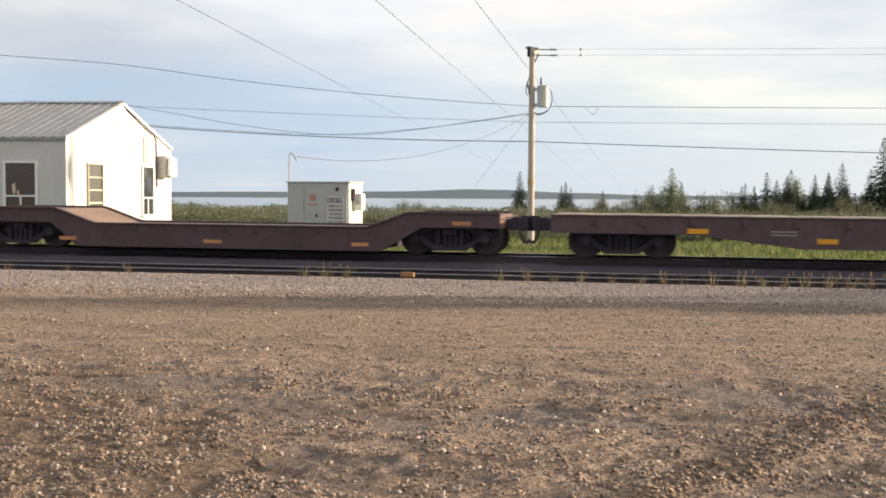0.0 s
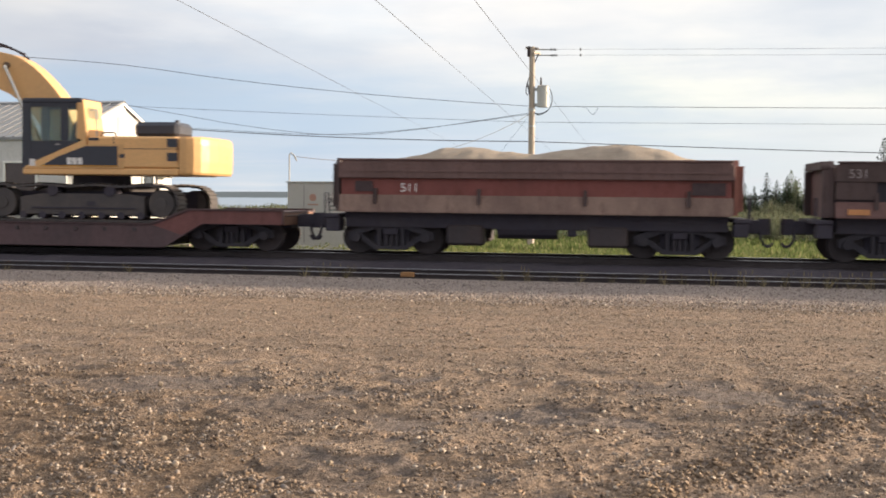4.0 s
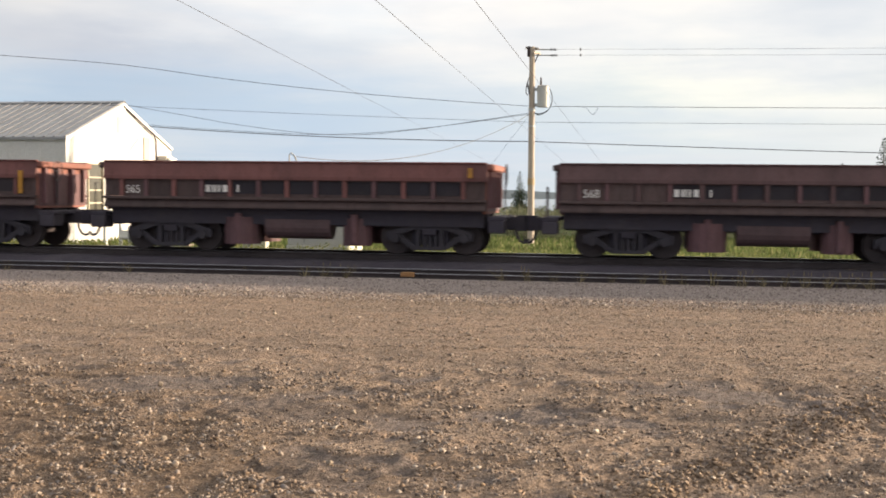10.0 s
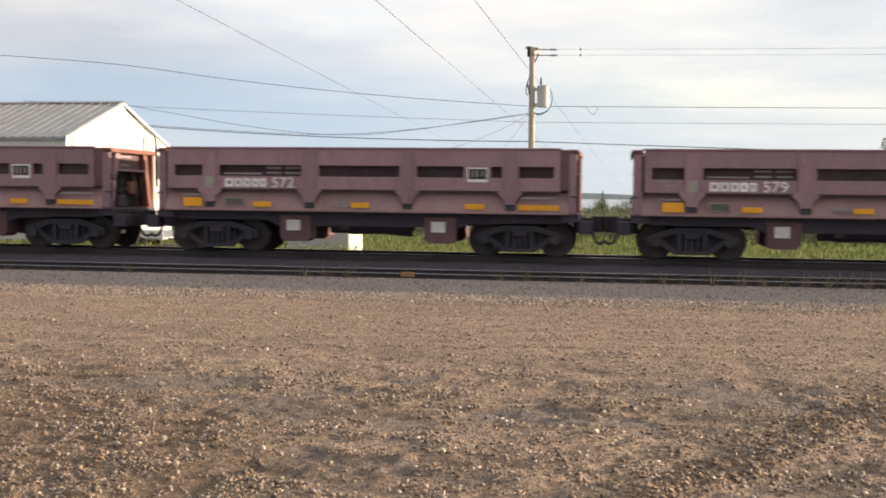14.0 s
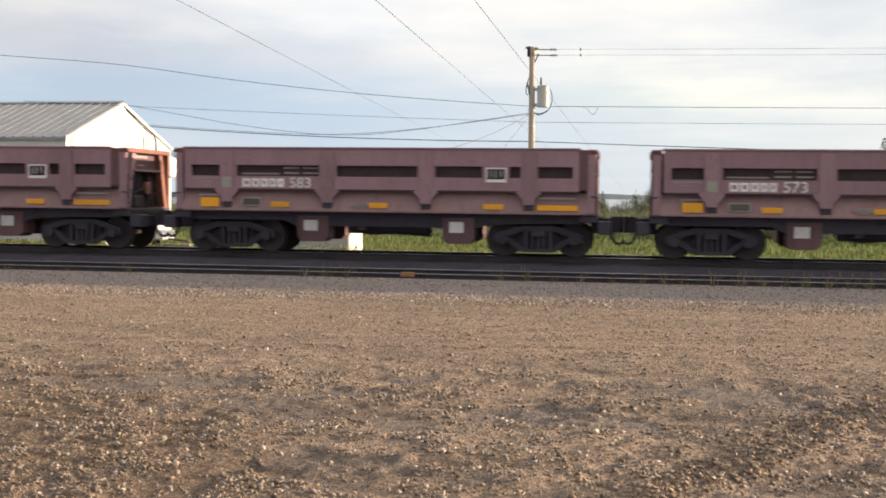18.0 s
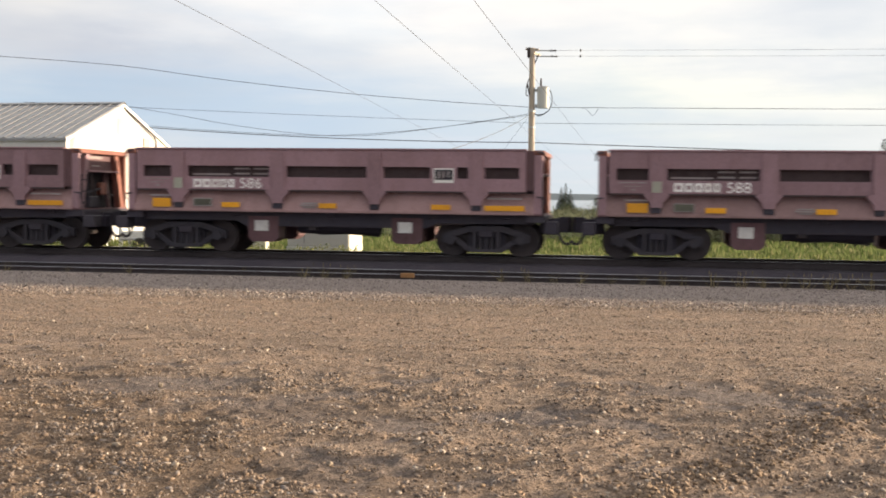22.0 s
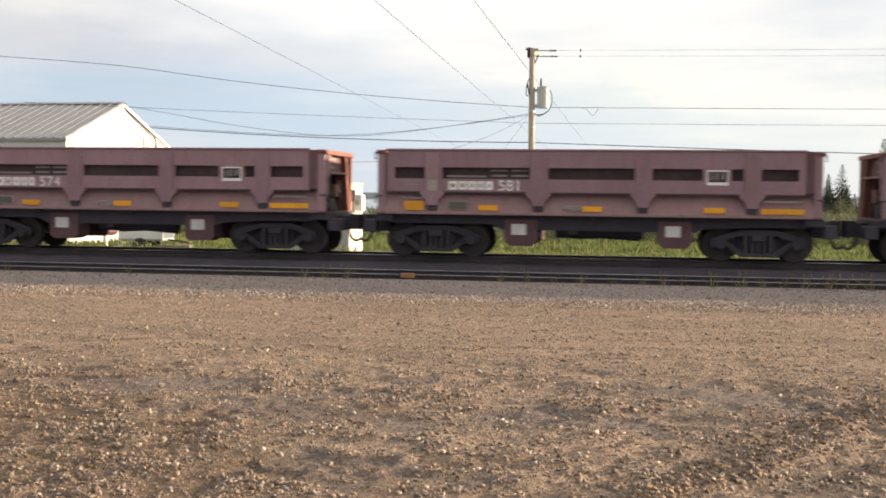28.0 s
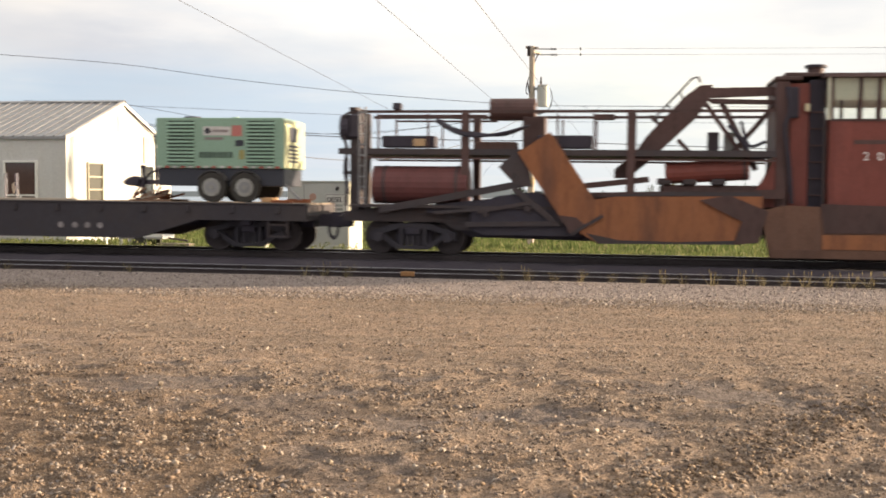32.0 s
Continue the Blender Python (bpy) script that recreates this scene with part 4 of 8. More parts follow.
def dump_end(car, x, way):
    """End bulkhead: sheet, corner posts, top beam, raking braces and a plate painted as cavity shade."""
    def bx(a, b):
        return sorted((x + way * a, x + way * b))
    # Darker maroon puts the next car's shade into this plate.
    e = part("end_wall", prism([(-0.98, 2.12), (-0.78, 2.55), (0.78, 2.55), (0.98, 2.12)], *bx(-0.10, -0.02), "x"), DUSK_RED, car)
    # Beam and far posts carry painted sunlight, near posts the body's maroon.
    part("end_beam", box(*bx(-0.08, 0.18), -1.46, 1.46, 2.552, 2.67, 0.015), END_RED, e)
    for s in (-1, 1):
        part("corner_post", prism([(s * 1.46, 2.55), (s * 1.34, 2.55), (s * 1.34, 1.10), (s * 1.46, 1.10)], *bx(-0.06, 0.14), "x", bevel=0.01), END_RED if s > 0 else MAROON, e)
        part("brace", prism([(s * 0.98, 2.55), (s * 0.76, 2.55), (s * 1.14, 1.10), (s * 1.335, 1.10)], *bx(-0.06, 0.12), "x"), END_RED if s > 0 else MAROON, e)
        part("side_sheet", box(*bx(-0.16, -0.10), *sorted((s * 0.8, s * 1.34)), 1.9, 2.55), DUSK_RED, e)
        if way > 0:
            # Gusset coloured darker to paint the shade it stands in.
            part("wall_gusset", prism([(s * 1.495, 2.66), (s * 1.30, 2.66), (s * 1.30, 1.80), (s * 1.38, 1.66), (s * 1.495, 1.66)], x - 0.258, x - 0.064, "x", bevel=0.02), DUSK_RED, e)
    part("shelf", box(*bx(-0.08, 0.16), -0.94, 0.94, 2.07, 2.118), MAROON, e)
    part("end_foot", box(*bx(-0.06, 0.16), -1.46, 1.46, 1.062, 1.098), DUSK_RED, e)
    part("valve", box(*bx(-0.12, 0.02), 0.1, 0.42, 1.45, 1.80, 0.03), END_RED, e)
    part("brake_box", box(*bx(-0.12, 0.08), -0.75, -0.15, 1.10, 1.42, 0.03), BLACK, e)
    part("marking", box(*bx(-0.018, -0.010), -0.55, 0.25, 2.43, 2.50), FAINT_MARK, e)
    part("marking", box(*bx(-0.018, -0.010), -0.40, 0.05, 2.22, 2.26), FAINT_MARK, e)
    # Near-black plate puts the cavity's shade into colour.
    part("cavity_plate", box(*bx(-0.20, -0.14), -1.2, 1.2, 1.08, 2.075), BLACK_AND_SHADE, e)
    part("end_strut", bar((x - way * 0.08, -0.3, 2.07), (x + way * 0.02, -0.25, 1.08), 0.10, 0.08), STEEL_DARK, e)
    part("end_strut", bar((x - way * 0.08, 0.45, 2.07), (x + way * 0.02, 0.55, 1.08), 0.10, 0.08), DUSK_RED, e)
    part("end_pipe", pipe([(x - way * 0.02, -0.8, 1.1), (x - way * 0.02, -0.75, 1.5), (x - way * 0.02, 0.1, 1.62), (x - way * 0.02, 0.9, 1.45)], 0.03), BLACK, e)
    part("end_sill", box(*bx(-0.25, 0.20), -1.40, 1.40, 0.88, 1.06, 0.015), BLACK, e)
    part("end_step", box(*bx(0.20, 0.52), -1.36, -0.86, 0.60, 0.92, 0.02), BLACK, e)
    part("draft_gear", box(*bx(0.0, 0.40), -0.40, 0.40, 0.60, 0.90, 0.02), BLACK, e)
    part("bracket", pipe([(x + way * 0.02, -1.46, 2.62), (x + way * 0.20, -1.46, 2.60), (x + way * 0.20, -1.46, 2.42)], 0.022), BLACK, e)
    part("bracket", pipe([(x + way * 0.02, -1.46, 1.52), (x + way * 0.20, -1.46, 1.50), (x + way * 0.20, -1.46, 1.34)], 0.022), BLACK, e)
    return e


def build_dump_car():
    car = thing("dump_car", "maroon air dump car with yellow reflectors and white lettering", "railcar", group="maroon dump cars in the train")
    for sgn in (-1, 1):
        dump_side(car, sgn)
    dump_end(car, 0.0, -1)
    dump_end(car, 10.5, 1)
    part("floor", box(0.15, 10.35, -1.23, 1.23, 1.50, 1.60), STEEL_DARK, car)
    part("centre_sill", box(0.2, 10.3, -0.34, 0.34, 0.76, 1.06), BLACK, car)
    for x in (0.75, 2.75, 5.25, 7.90, 9.75):
        part("cross_bearer", prism([(-1.28, 1.06), (1.28, 1.06), (1.28, 0.96), (0.5, 0.74), (-0.5, 0.74), (-1.28, 0.96)], x - 0.09, x + 0.09, "x"), BLACK, car)
    part("side_sill", prism([(0.1, 1.066), (10.4, 1.066), (10.4, 0.84), (8.0, 0.84), (7.7, 0.70), (3.0, 0.70), (2.7, 0.84), (0.1, 0.84)], -1.22, -1.08), BLACK, car)
    part("side_sill", box(0.1, 10.4, 1.08, 1.22, 0.84, 1.066), BLACK, car)
    for a, b in ((3.06, 3.86), (6.83, 7.62)):
        for sgn in (-1, 1):
            m = (a + b) / 2
            cyl = part("dump_cylinder", prism([(a, 0.96), (a, 0.40), (a + 0.12, 0.30), (b - 0.12, 0.30), (b, 0.40), (b, 0.96)], *sorted((sgn * 1.24, sgn * 0.6))), DUSK_RED, car)
            part("plate", box(a + 0.17, a + 0.53, *sorted((sgn * 1.243, sgn * 1.252)), 0.58, 0.85), WHITE_PLATE, cyl)
    part("air_tank", rod((4.30, -0.75, 0.72), (6.45, -0.75, 0.72), 0.21, 14), BLACK, car)
    part("brake_gear", prism([(4.5, 0.55), (4.8, 0.47), (5.5, 0.50), (6.4, 0.44), (6.4, 0.56)], -0.6, -0.5), BLACK, car)
    part("valve", box(4.62, 4.85, -1.16, -0.98, 0.60, 0.86, 0.02), STEEL_DARK, car)
    part("pipe_run", pipe([(1.2, -1.2, 0.88), (4.0, -1.2, 0.86), (4.3, -1.2, 0.72), (6.7, -1.2, 0.74), (9.4, -1.2, 0.87)], 0.022), STEEL_DARK, car)
    marks(car, ((0.56, 1.06, 1.17, 1.40),), -1.512)
    marks(car, ((2.43, 2.91, 1.18, 1.31), (4.99, 5.46, 1.18, 1.31), (7.88, 8.38, 1.18, 1.31), (9.22, 10.22, 1.17, 1.30)), -1.512)
    board = part("data_board", box(1.66, 2.17, -1.512, -1.500, 1.20, 1.41), FAINT_MARK, car)
    part("board_face", box(1.69, 2.14, -1.516, -1.5125, 1.225, 1.385), worn("olive_board", (0.10, 0.10, 0.075), (0.07, 0.06, 0.05), 0.7), board)
    plate = part("logo_board", box(7.94, 8.45, -1.515, -1.502, 1.85, 2.21), WHITE_MARK, car, "white-framed dark emblem board")
    part("emblem", box(7.972, 8.418, -1.520, -1.5155, 1.925, 2.178), BLACK_AND_SHADE, plate)
    for x in (8.05, 8.16, 8.29):
        part("emblem_bar", box(x, x + 0.05, -1.525, -1.5205, 1.97 + 0.02 * (x > 8.2), 2.14), FAINT_MARK, plate)
    for x0, x1, z0, z1 in ((0.36, 1.02, 1.885, 1.91), (0.50, 0.90, 1.80, 1.82), (0.66, 0.74, 1.70, 1.75), (0.50, 1.05, 1.47, 1.49), (9.30, 10.15, 1.47, 1.49), (4.55, 4.95, 1.30, 1.32), (4.50, 5.0, 1.25, 1.265), (4.60, 4.90, 1.20, 1.215)):
        if z1 < 1.6:
            part("small_marking", box(x0, x1, -1.505, -1.49, z0 - 0.02, z1), FAINT_MARK, car)
        else:
            part("small_marking", box(x0, x1, -1.504, -1.5, z0, z1), FAINT_MARK, car)
    for x0, x1, z0 in ((1.6, 2.6, 2.00), (2.72, 3.12, 2.02), (3.22, 3.62, 2.02), (2.72, 3.12, 2.15), (3.22, 3.62, 2.15)):
        part("small_marking", box(x0, x1, -1.345, -1.341, z0, z0 + 0.045), FAINT_MARK, car)
    part("tag_patch", box(1.15, 1.38, -1.552, -1.546, 1.66, 1.93), worn("pale_tag", (0.34, 0.34, 0.28), (0.25, 0.2, 0.18), 0.7), car)
    # reporting mark as plain strokes
    for x0, x1 in ((1.67, 1.89), (1.925, 2.125), (2.165, 2.35), (2.385, 2.56), (2.60, 2.77)):
        bm = box(x0, x1, -1.504, -1.5, 1.685, 1.745)
        box(x0, x1, -1.504, -1.5, 1.84, 1.90, bm=bm)
        box(x0, x0 + 0.06, -1.504, -1.5, 1.745, 1.84, bm=bm)
        box(x1 - 0.06, x1, -1.504, -1.5, 1.745, 1.84, bm=bm)
        part("mark_shape", bm, WHITE_MARK, car)
    add_coupler(car, 0.0, -1, reach=1.17)
    add_coupler(car, 10.5, 1, reach=1.17)
    ladder(car, 10.62, -1.26, -0.98, 1.10, 2.0, 3, BLACK)
    add_bogies(car, (1.30, 9.22))
    return car


DUMP_NUMBERS = (575, 576, 572, 579, 589, 585, 583, 573, 570, 587, 586, 588, 577, 571, 578, 580, 574, 581, 582, 584)
first = build_dump_car()
dumps = [first] + [copy_thing(first, Matrix()) for _ in DUMP_NUMBERS[1:]]
for k, (car, num) in enumerate(zip(dumps, DUMP_NUMBERS)):
    lettering(str(num), 2.90, -1.505, 1.675, 0.365, WHITE_MARK, car, "number", 1.10)
    RIDERS.append((car, -60.06 + 12.147 * k, 0.0))


# ---- older loaded side-dump cars
def heavy_dump(left, label, number, body, panel, skirt_mat, style, ends):
    """Rounded-shoulder dump car: overhanging top band, recessed panel band, skirt. style: 'slot' or 'panel'."""
    LEN = 9.75
    car = thing("side_dump_car", label, "railcar", group="older loaded dump cars in the train")
    for sgn in (-1, 1):
        ya, yb = sorted((sgn * 1.52, sgn * 1.40))
        side = part("side_wall", prism([(0.0, 1.93), (0.0, 2.27), (0.12, 2.385), (LEN - 0.12, 2.385), (LEN, 2.27), (LEN, 1.93)], ya, yb, bevel=0.02), body, car)
        # On slotted cars the band is near-black to paint the slot's shade.
        part("panel_band", box(0.06, LEN - 0.06, *sorted((sgn * 1.42, sgn * 1.32)), 1.44, 1.93), BLACK_AND_SHADE if style == "slot" else panel, side)
        head = 1.47 if style == "slot" else 1.52
        part("skirt", prism([(sgn * 1.44, head), (sgn * 1.52, 1.13), (sgn * 1.52, 1.08), (sgn * 1.3, 1.08), (sgn * 1.3, head)], 0.02, LEN - 0.02, "x"), skirt_mat, car)
        part("top_rail", box(0.05, LEN - 0.05, *sorted((sgn * 1.55, sgn * 1.42)), 2.37, 2.425, 0.015), body, side)
        for x in (0.95, 3.58, 6.20, 8.68):
            part("hinge_arm", prism([(x - 0.04, 1.68), (x + 0.04, 1.68), (x + 0.05, 1.36), (x + 0.03, 1.28), (x - 0.03, 1.28), (x - 0.05, 1.36)], *sorted((sgn * 1.535, sgn * 1.40))), OLD_BROWN, side)
        if style == "slot":
            part("end_panel", box(0.03, 0.95, *sorted((sgn * 1.49, sgn * 1.43)), 1.52, 1.93), body, side)
            part("end_panel", box(LEN - 0.34, LEN - 0.03, *sorted((sgn * 1.49, sgn * 1.43)), 1.52, 1.93), body, side)
            part("slot_divider", box(7.05, 7.30, *sorted((sgn * 1.47, sgn * 1.43)), 1.52, 1.93), body, side)
        else:
            part("slot_cover", box(0.42, 0.88, *sorted((sgn * 1.45, sgn * 1.425)), 1.60, 1.86), DARK_SLOT, side)
            part("slot_cover", box(8.75, 9.55, *sorted((sgn * 1.45, sgn * 1.425)), 1.58, 1.88), DARK_SLOT, side)
            part("rub_strip", box(0.1, LEN - 0.1, *sorted((sgn * 1.54, sgn * 1.525)), 2.10, 2.14), body, side)
    for x, way in ((0.0, -1), (LEN, 1)):
        def bx(a, b):
            return sorted((x + way * a, x + way * b))
        # Light painted in: bright colour on sunward ends, dark brown on those turned away.
        hue = (END_RED if ends == "slats" else TAN_SKIRT) if way > 0 else OLD_BROWN
        e = part("end_wall", prism([(-1.38, 1.1), (-1.38, 2.28), (-1.22, 2.44), (1.22, 2.44), (1.38, 2.28), (1.38, 1.1)], *bx(0.0, 0.10), "x"), hue, car)
        if ends == "slats":
            for y in (-1.0, -0.6, -0.2, 0.2, 0.6, 1.0):
                part("end_rib", box(*bx(0.10, 0.24), y - 0.07, y + 0.07, 1.2, 2.30), hue, e)
            # Dark sheet paints shade between the end ribs.
            part("recess", box(*bx(0.101, 0.12), -1.15, 1.15, 1.5, 2.25), DARK_SLOT, e)
        else:
            # Bright cap and far flange, darker rest: next car's shadow put into colour.
            part("end_flange", box(*bx(0.10, 0.26), -1.36, -1.26, 1.1, 2.22), OLD_BROWN, e)
            part("end_flange", box(*bx(0.10, 0.30), 1.20, 1.34, 1.1, 2.22), hue, e)
            part("end_panel", box(*bx(0.101, 0.13), -1.25, 1.19, 1.08, 2.16), DULL_SKIRT, e)
            if ends == "flange":
                part("end_rib", box(*bx(0.131, 0.22), -0.55, -0.40, 1.1, 2.16), DULL_SKIRT, e)
                part("end_rib", box(*bx(0.131, 0.22), 0.40, 0.55, 1.1, 2.16), DULL_SKIRT, e)
            part("end_cap", prism([(-1.36, 2.225), (-1.36, 2.32), (-1.20, 2.43), (1.20, 2.43), (1.34, 2.32), (1.34, 2.225)], *bx(0.10, 0.30), "x", bevel=0.02), hue, e)
        part("platform", box(*bx(0.0, 0.42), -1.38, 1.38, 0.92, 1.02, 0.015), BLACK, car)
        part("grab_iron", pipe([(x + way * 0.38, -1.35, 1.02), (x + way * 0.38, -1.35, 1.55), (x + way * 0.38, -0.95, 1.55), (x + way * 0.38, -0.95, 1.02)], 0.018), BLACK, car)
        add_coupler(car, x + way * 0.25, way, reach=1.12)
        part("end_step", box(*bx(0.0, 0.36), -1.36, -0.8, 0.58, 0.918, 0.02), BLACK, car)
    part("floor", box(0.1, LEN - 0.1, -1.3, 1.3, 1.40, 1.50), STEEL_DARK, car)
    part("centre_sill", box(0.1, LEN - 0.1, -0.40, 0.40, 0.66, 1.02), BLACK, car)
    part("side_sill", box(0.1, LEN - 0.1, -1.16, -1.0, 0.70, 1.075), BLACK, car)
    part("side_sill", box(0.1, LEN - 0.1, 1.0, 1.16, 0.70, 1.075), BLACK, car)
    for a, b in ((2.72, 3.66), (6.25, 7.25)):
        part("dump_cylinder", box(a, b, -1.2, -0.5, 0.26, 0.80, 0.06), STEEL_DARK, car)
        part("dump_cylinder", box(a, b, 0.5, 1.25, 0.30, 0.80, 0.06), STEEL_DARK, car)
    part("air_tank", rod((4.0, -0.85, 0.74), (5.5, -0.85, 0.74), 0.30, 14), BLACK, car)
    part("valve", box(5.75, 5.98, -1.1, -0.9, 0.52, 0.80, 0.03), BLACK, car)
    # hopper rim fill: the ore or gravel lies in it as a thing of its own
    if number:
        x0 = 1.58 if style == "panel" else 0.30
        y0 = -1.43 if style == "panel" else -1.522
        z0 = 1.60 if style == "panel" else 2.03
        if style == "panel" and "turquoise" in label:
            part("number_patch", box(1.52, 2.22, -1.434, -1.428, 1.56, 1.84), DARK_SLOT, car)
            part("logo_patch", box(0.98, 1.24, -1.434, -1.428, 1.58, 1.82), BRIGHT_RED, car)
            part("logo_patch", box(1.26, 1.50, -1.436, -1.428, 1.56, 1.84), worn("turquoise_patch", (0.06, 0.27, 0.24), (0.08, 0.16, 0.14), 0.6), car, "turquoise logo patch")
            y0 = -1.438
        lettering(number, x0, y0, z0, 0.30, WHITE_MARK if style == "panel" or number == "543" else FAINT_MARK, car, "number", 1.05)
    add_bogies(car, (1.28, 8.50))
    RIDERS.append((car, left, 0.0))
    return car


DUSTY_BROWN = worn("dusty_red_brown", (0.150, 0.092, 0.086), (0.095, 0.060, 0.056), 0.78, streak=3, amount=0.7)
PATCHED_TAN = worn("patched_tan_skirt", (0.245, 0.165, 0.135), (0.135, 0.086, 0.076), 0.78, streak=3, amount=0.9, patch=0.7)
c511 = heavy_dump(-142.95, "dusty red-brown dump car heaped with pale gravel", "511", DUSTY_BROWN, BRIGHT_RED, PATCHED_TAN, "panel", "slats")
c531 = heavy_dump(-130.90, "dark brown dump car with faded orange reflectors", "531", OLD_BROWN, OLD_BROWN, DULL_SKIRT, "slot", "plate")
marks(c531, ((0.30, 0.80, 1.16, 1.29), (2.22, 2.77, 1.16, 1.29), (6.79, 7.33, 1.16, 1.29), (8.81, 9.36, 1.16, 1.29)), -1.526, worn("faded_orange_reflector", (0.55, 0.25, 0.10), (0.32, 0.15, 0.09), 0.6))
c516 = heavy_dump(-119.20, "red dump car with turquoise logo patch and white number", "516", OLD_RED, BRIGHT_RED, SKIRT, "panel", "flange")
c543 = heavy_dump(-107.55, "rusty brown dump car with pale skirt and faded number", "543", RUSTY_BODY, RUSTY_BODY, TAN_SKIRT, "slot", "flange")

GRAVEL = worn("crushed_pale_gravel", (0.31, 0.255, 0.205), (0.21, 0.17, 0.14), 0.95, grain=12, patch=2, amount=0.6, bump=0.8, fine=26)


def gravel_load(left, heights, label):
    """A heap that fills the car: heights along its middle, falling to the rims."""
    bm = bmesh.new()
    nx, ny = 60, 14
    grid = []
    for i in range(nx + 1):
        x = 0.16 + (9.75 - 0.32) * i / nx
        s = (len(heights) - 1) * i / nx
        k = min(int(s), len(heights) - 2)
        h = heights[k] + (heights[k + 1] - heights[k]) * smoothstep(0, 1, s - k)
        row = []
        for j in range(ny + 1):
            v = -1 + 2 * j / ny
            z = 2.30 + h * (1 - abs(v) ** 1.6) + 0.03 * noise.noise((x * 3, v * 4, left)) + 0.015 * noise.noise((x * 9, v * 12, left))
            row.append(bm.verts.new((x, v * 1.36, z)))
        grid.append(row)
    for i in range(nx):
        for j in range(ny):
            bm.faces.new((grid[i][j], grid[i + 1][j], grid[i + 1][j + 1], grid[i][j + 1]))
    ring = [grid[0][j] for j in range(ny + 1)] + [grid[i][ny] for i in range(1, nx + 1)] + [grid[nx][j] for j in range(ny - 1, -1, -1)] + [grid[i][0] for i in range(nx - 1, 0, -1)]
    foot = [bm.verts.new((v.co.x * 0.98 + 0.1, v.co.y * 0.93, 1.503)) for v in ring]
    for a in range(len(ring)):
        b = (a + 1) % len(ring)
        bm.faces.new((ring[a], ring[b], foot[b], foot[a]))
    bm.faces.new(foot)
    g = part("gravel_load", bm, GRAVEL)
    tagged(g, label, "gravel", kind="stuff")
    RIDERS.append((g, left, 0.0))


gravel_load(-142.95, (0.0, 0.0, 0.24, 0.46, 0.47, 0.36, 0.30, 0.42, 0.52, 0.55, 0.44, 0.18, 0.0), "heap of pale crushed gravel filling the dump car")
gravel_load(-130.90, (0.0, 0.10, 0.15, 0.12, 0.16, 0.13, 0.16, 0.13, 0.0), "dark gravel levelled with the rim of the dump car")
gravel_load(-119.20, (0.0, 0.02, 0.04, 0.03, 0.04, 0.02, 0.0), "gravel lying just below the rim of the dump car")
gravel_load(-107.55, (0.0, 0.08, 0.10, 0.12, 0.10, 0.12, 0.10, 0.0), "dark gravel levelled with the rim of the dump car")


# ---- old low oxide-red dump cars
DULL_YELLOW = worn("dulled_yellow_paint", (0.55, 0.27, 0.03), (0.25, 0.13, 0.05), 0.65, amount=0.7)


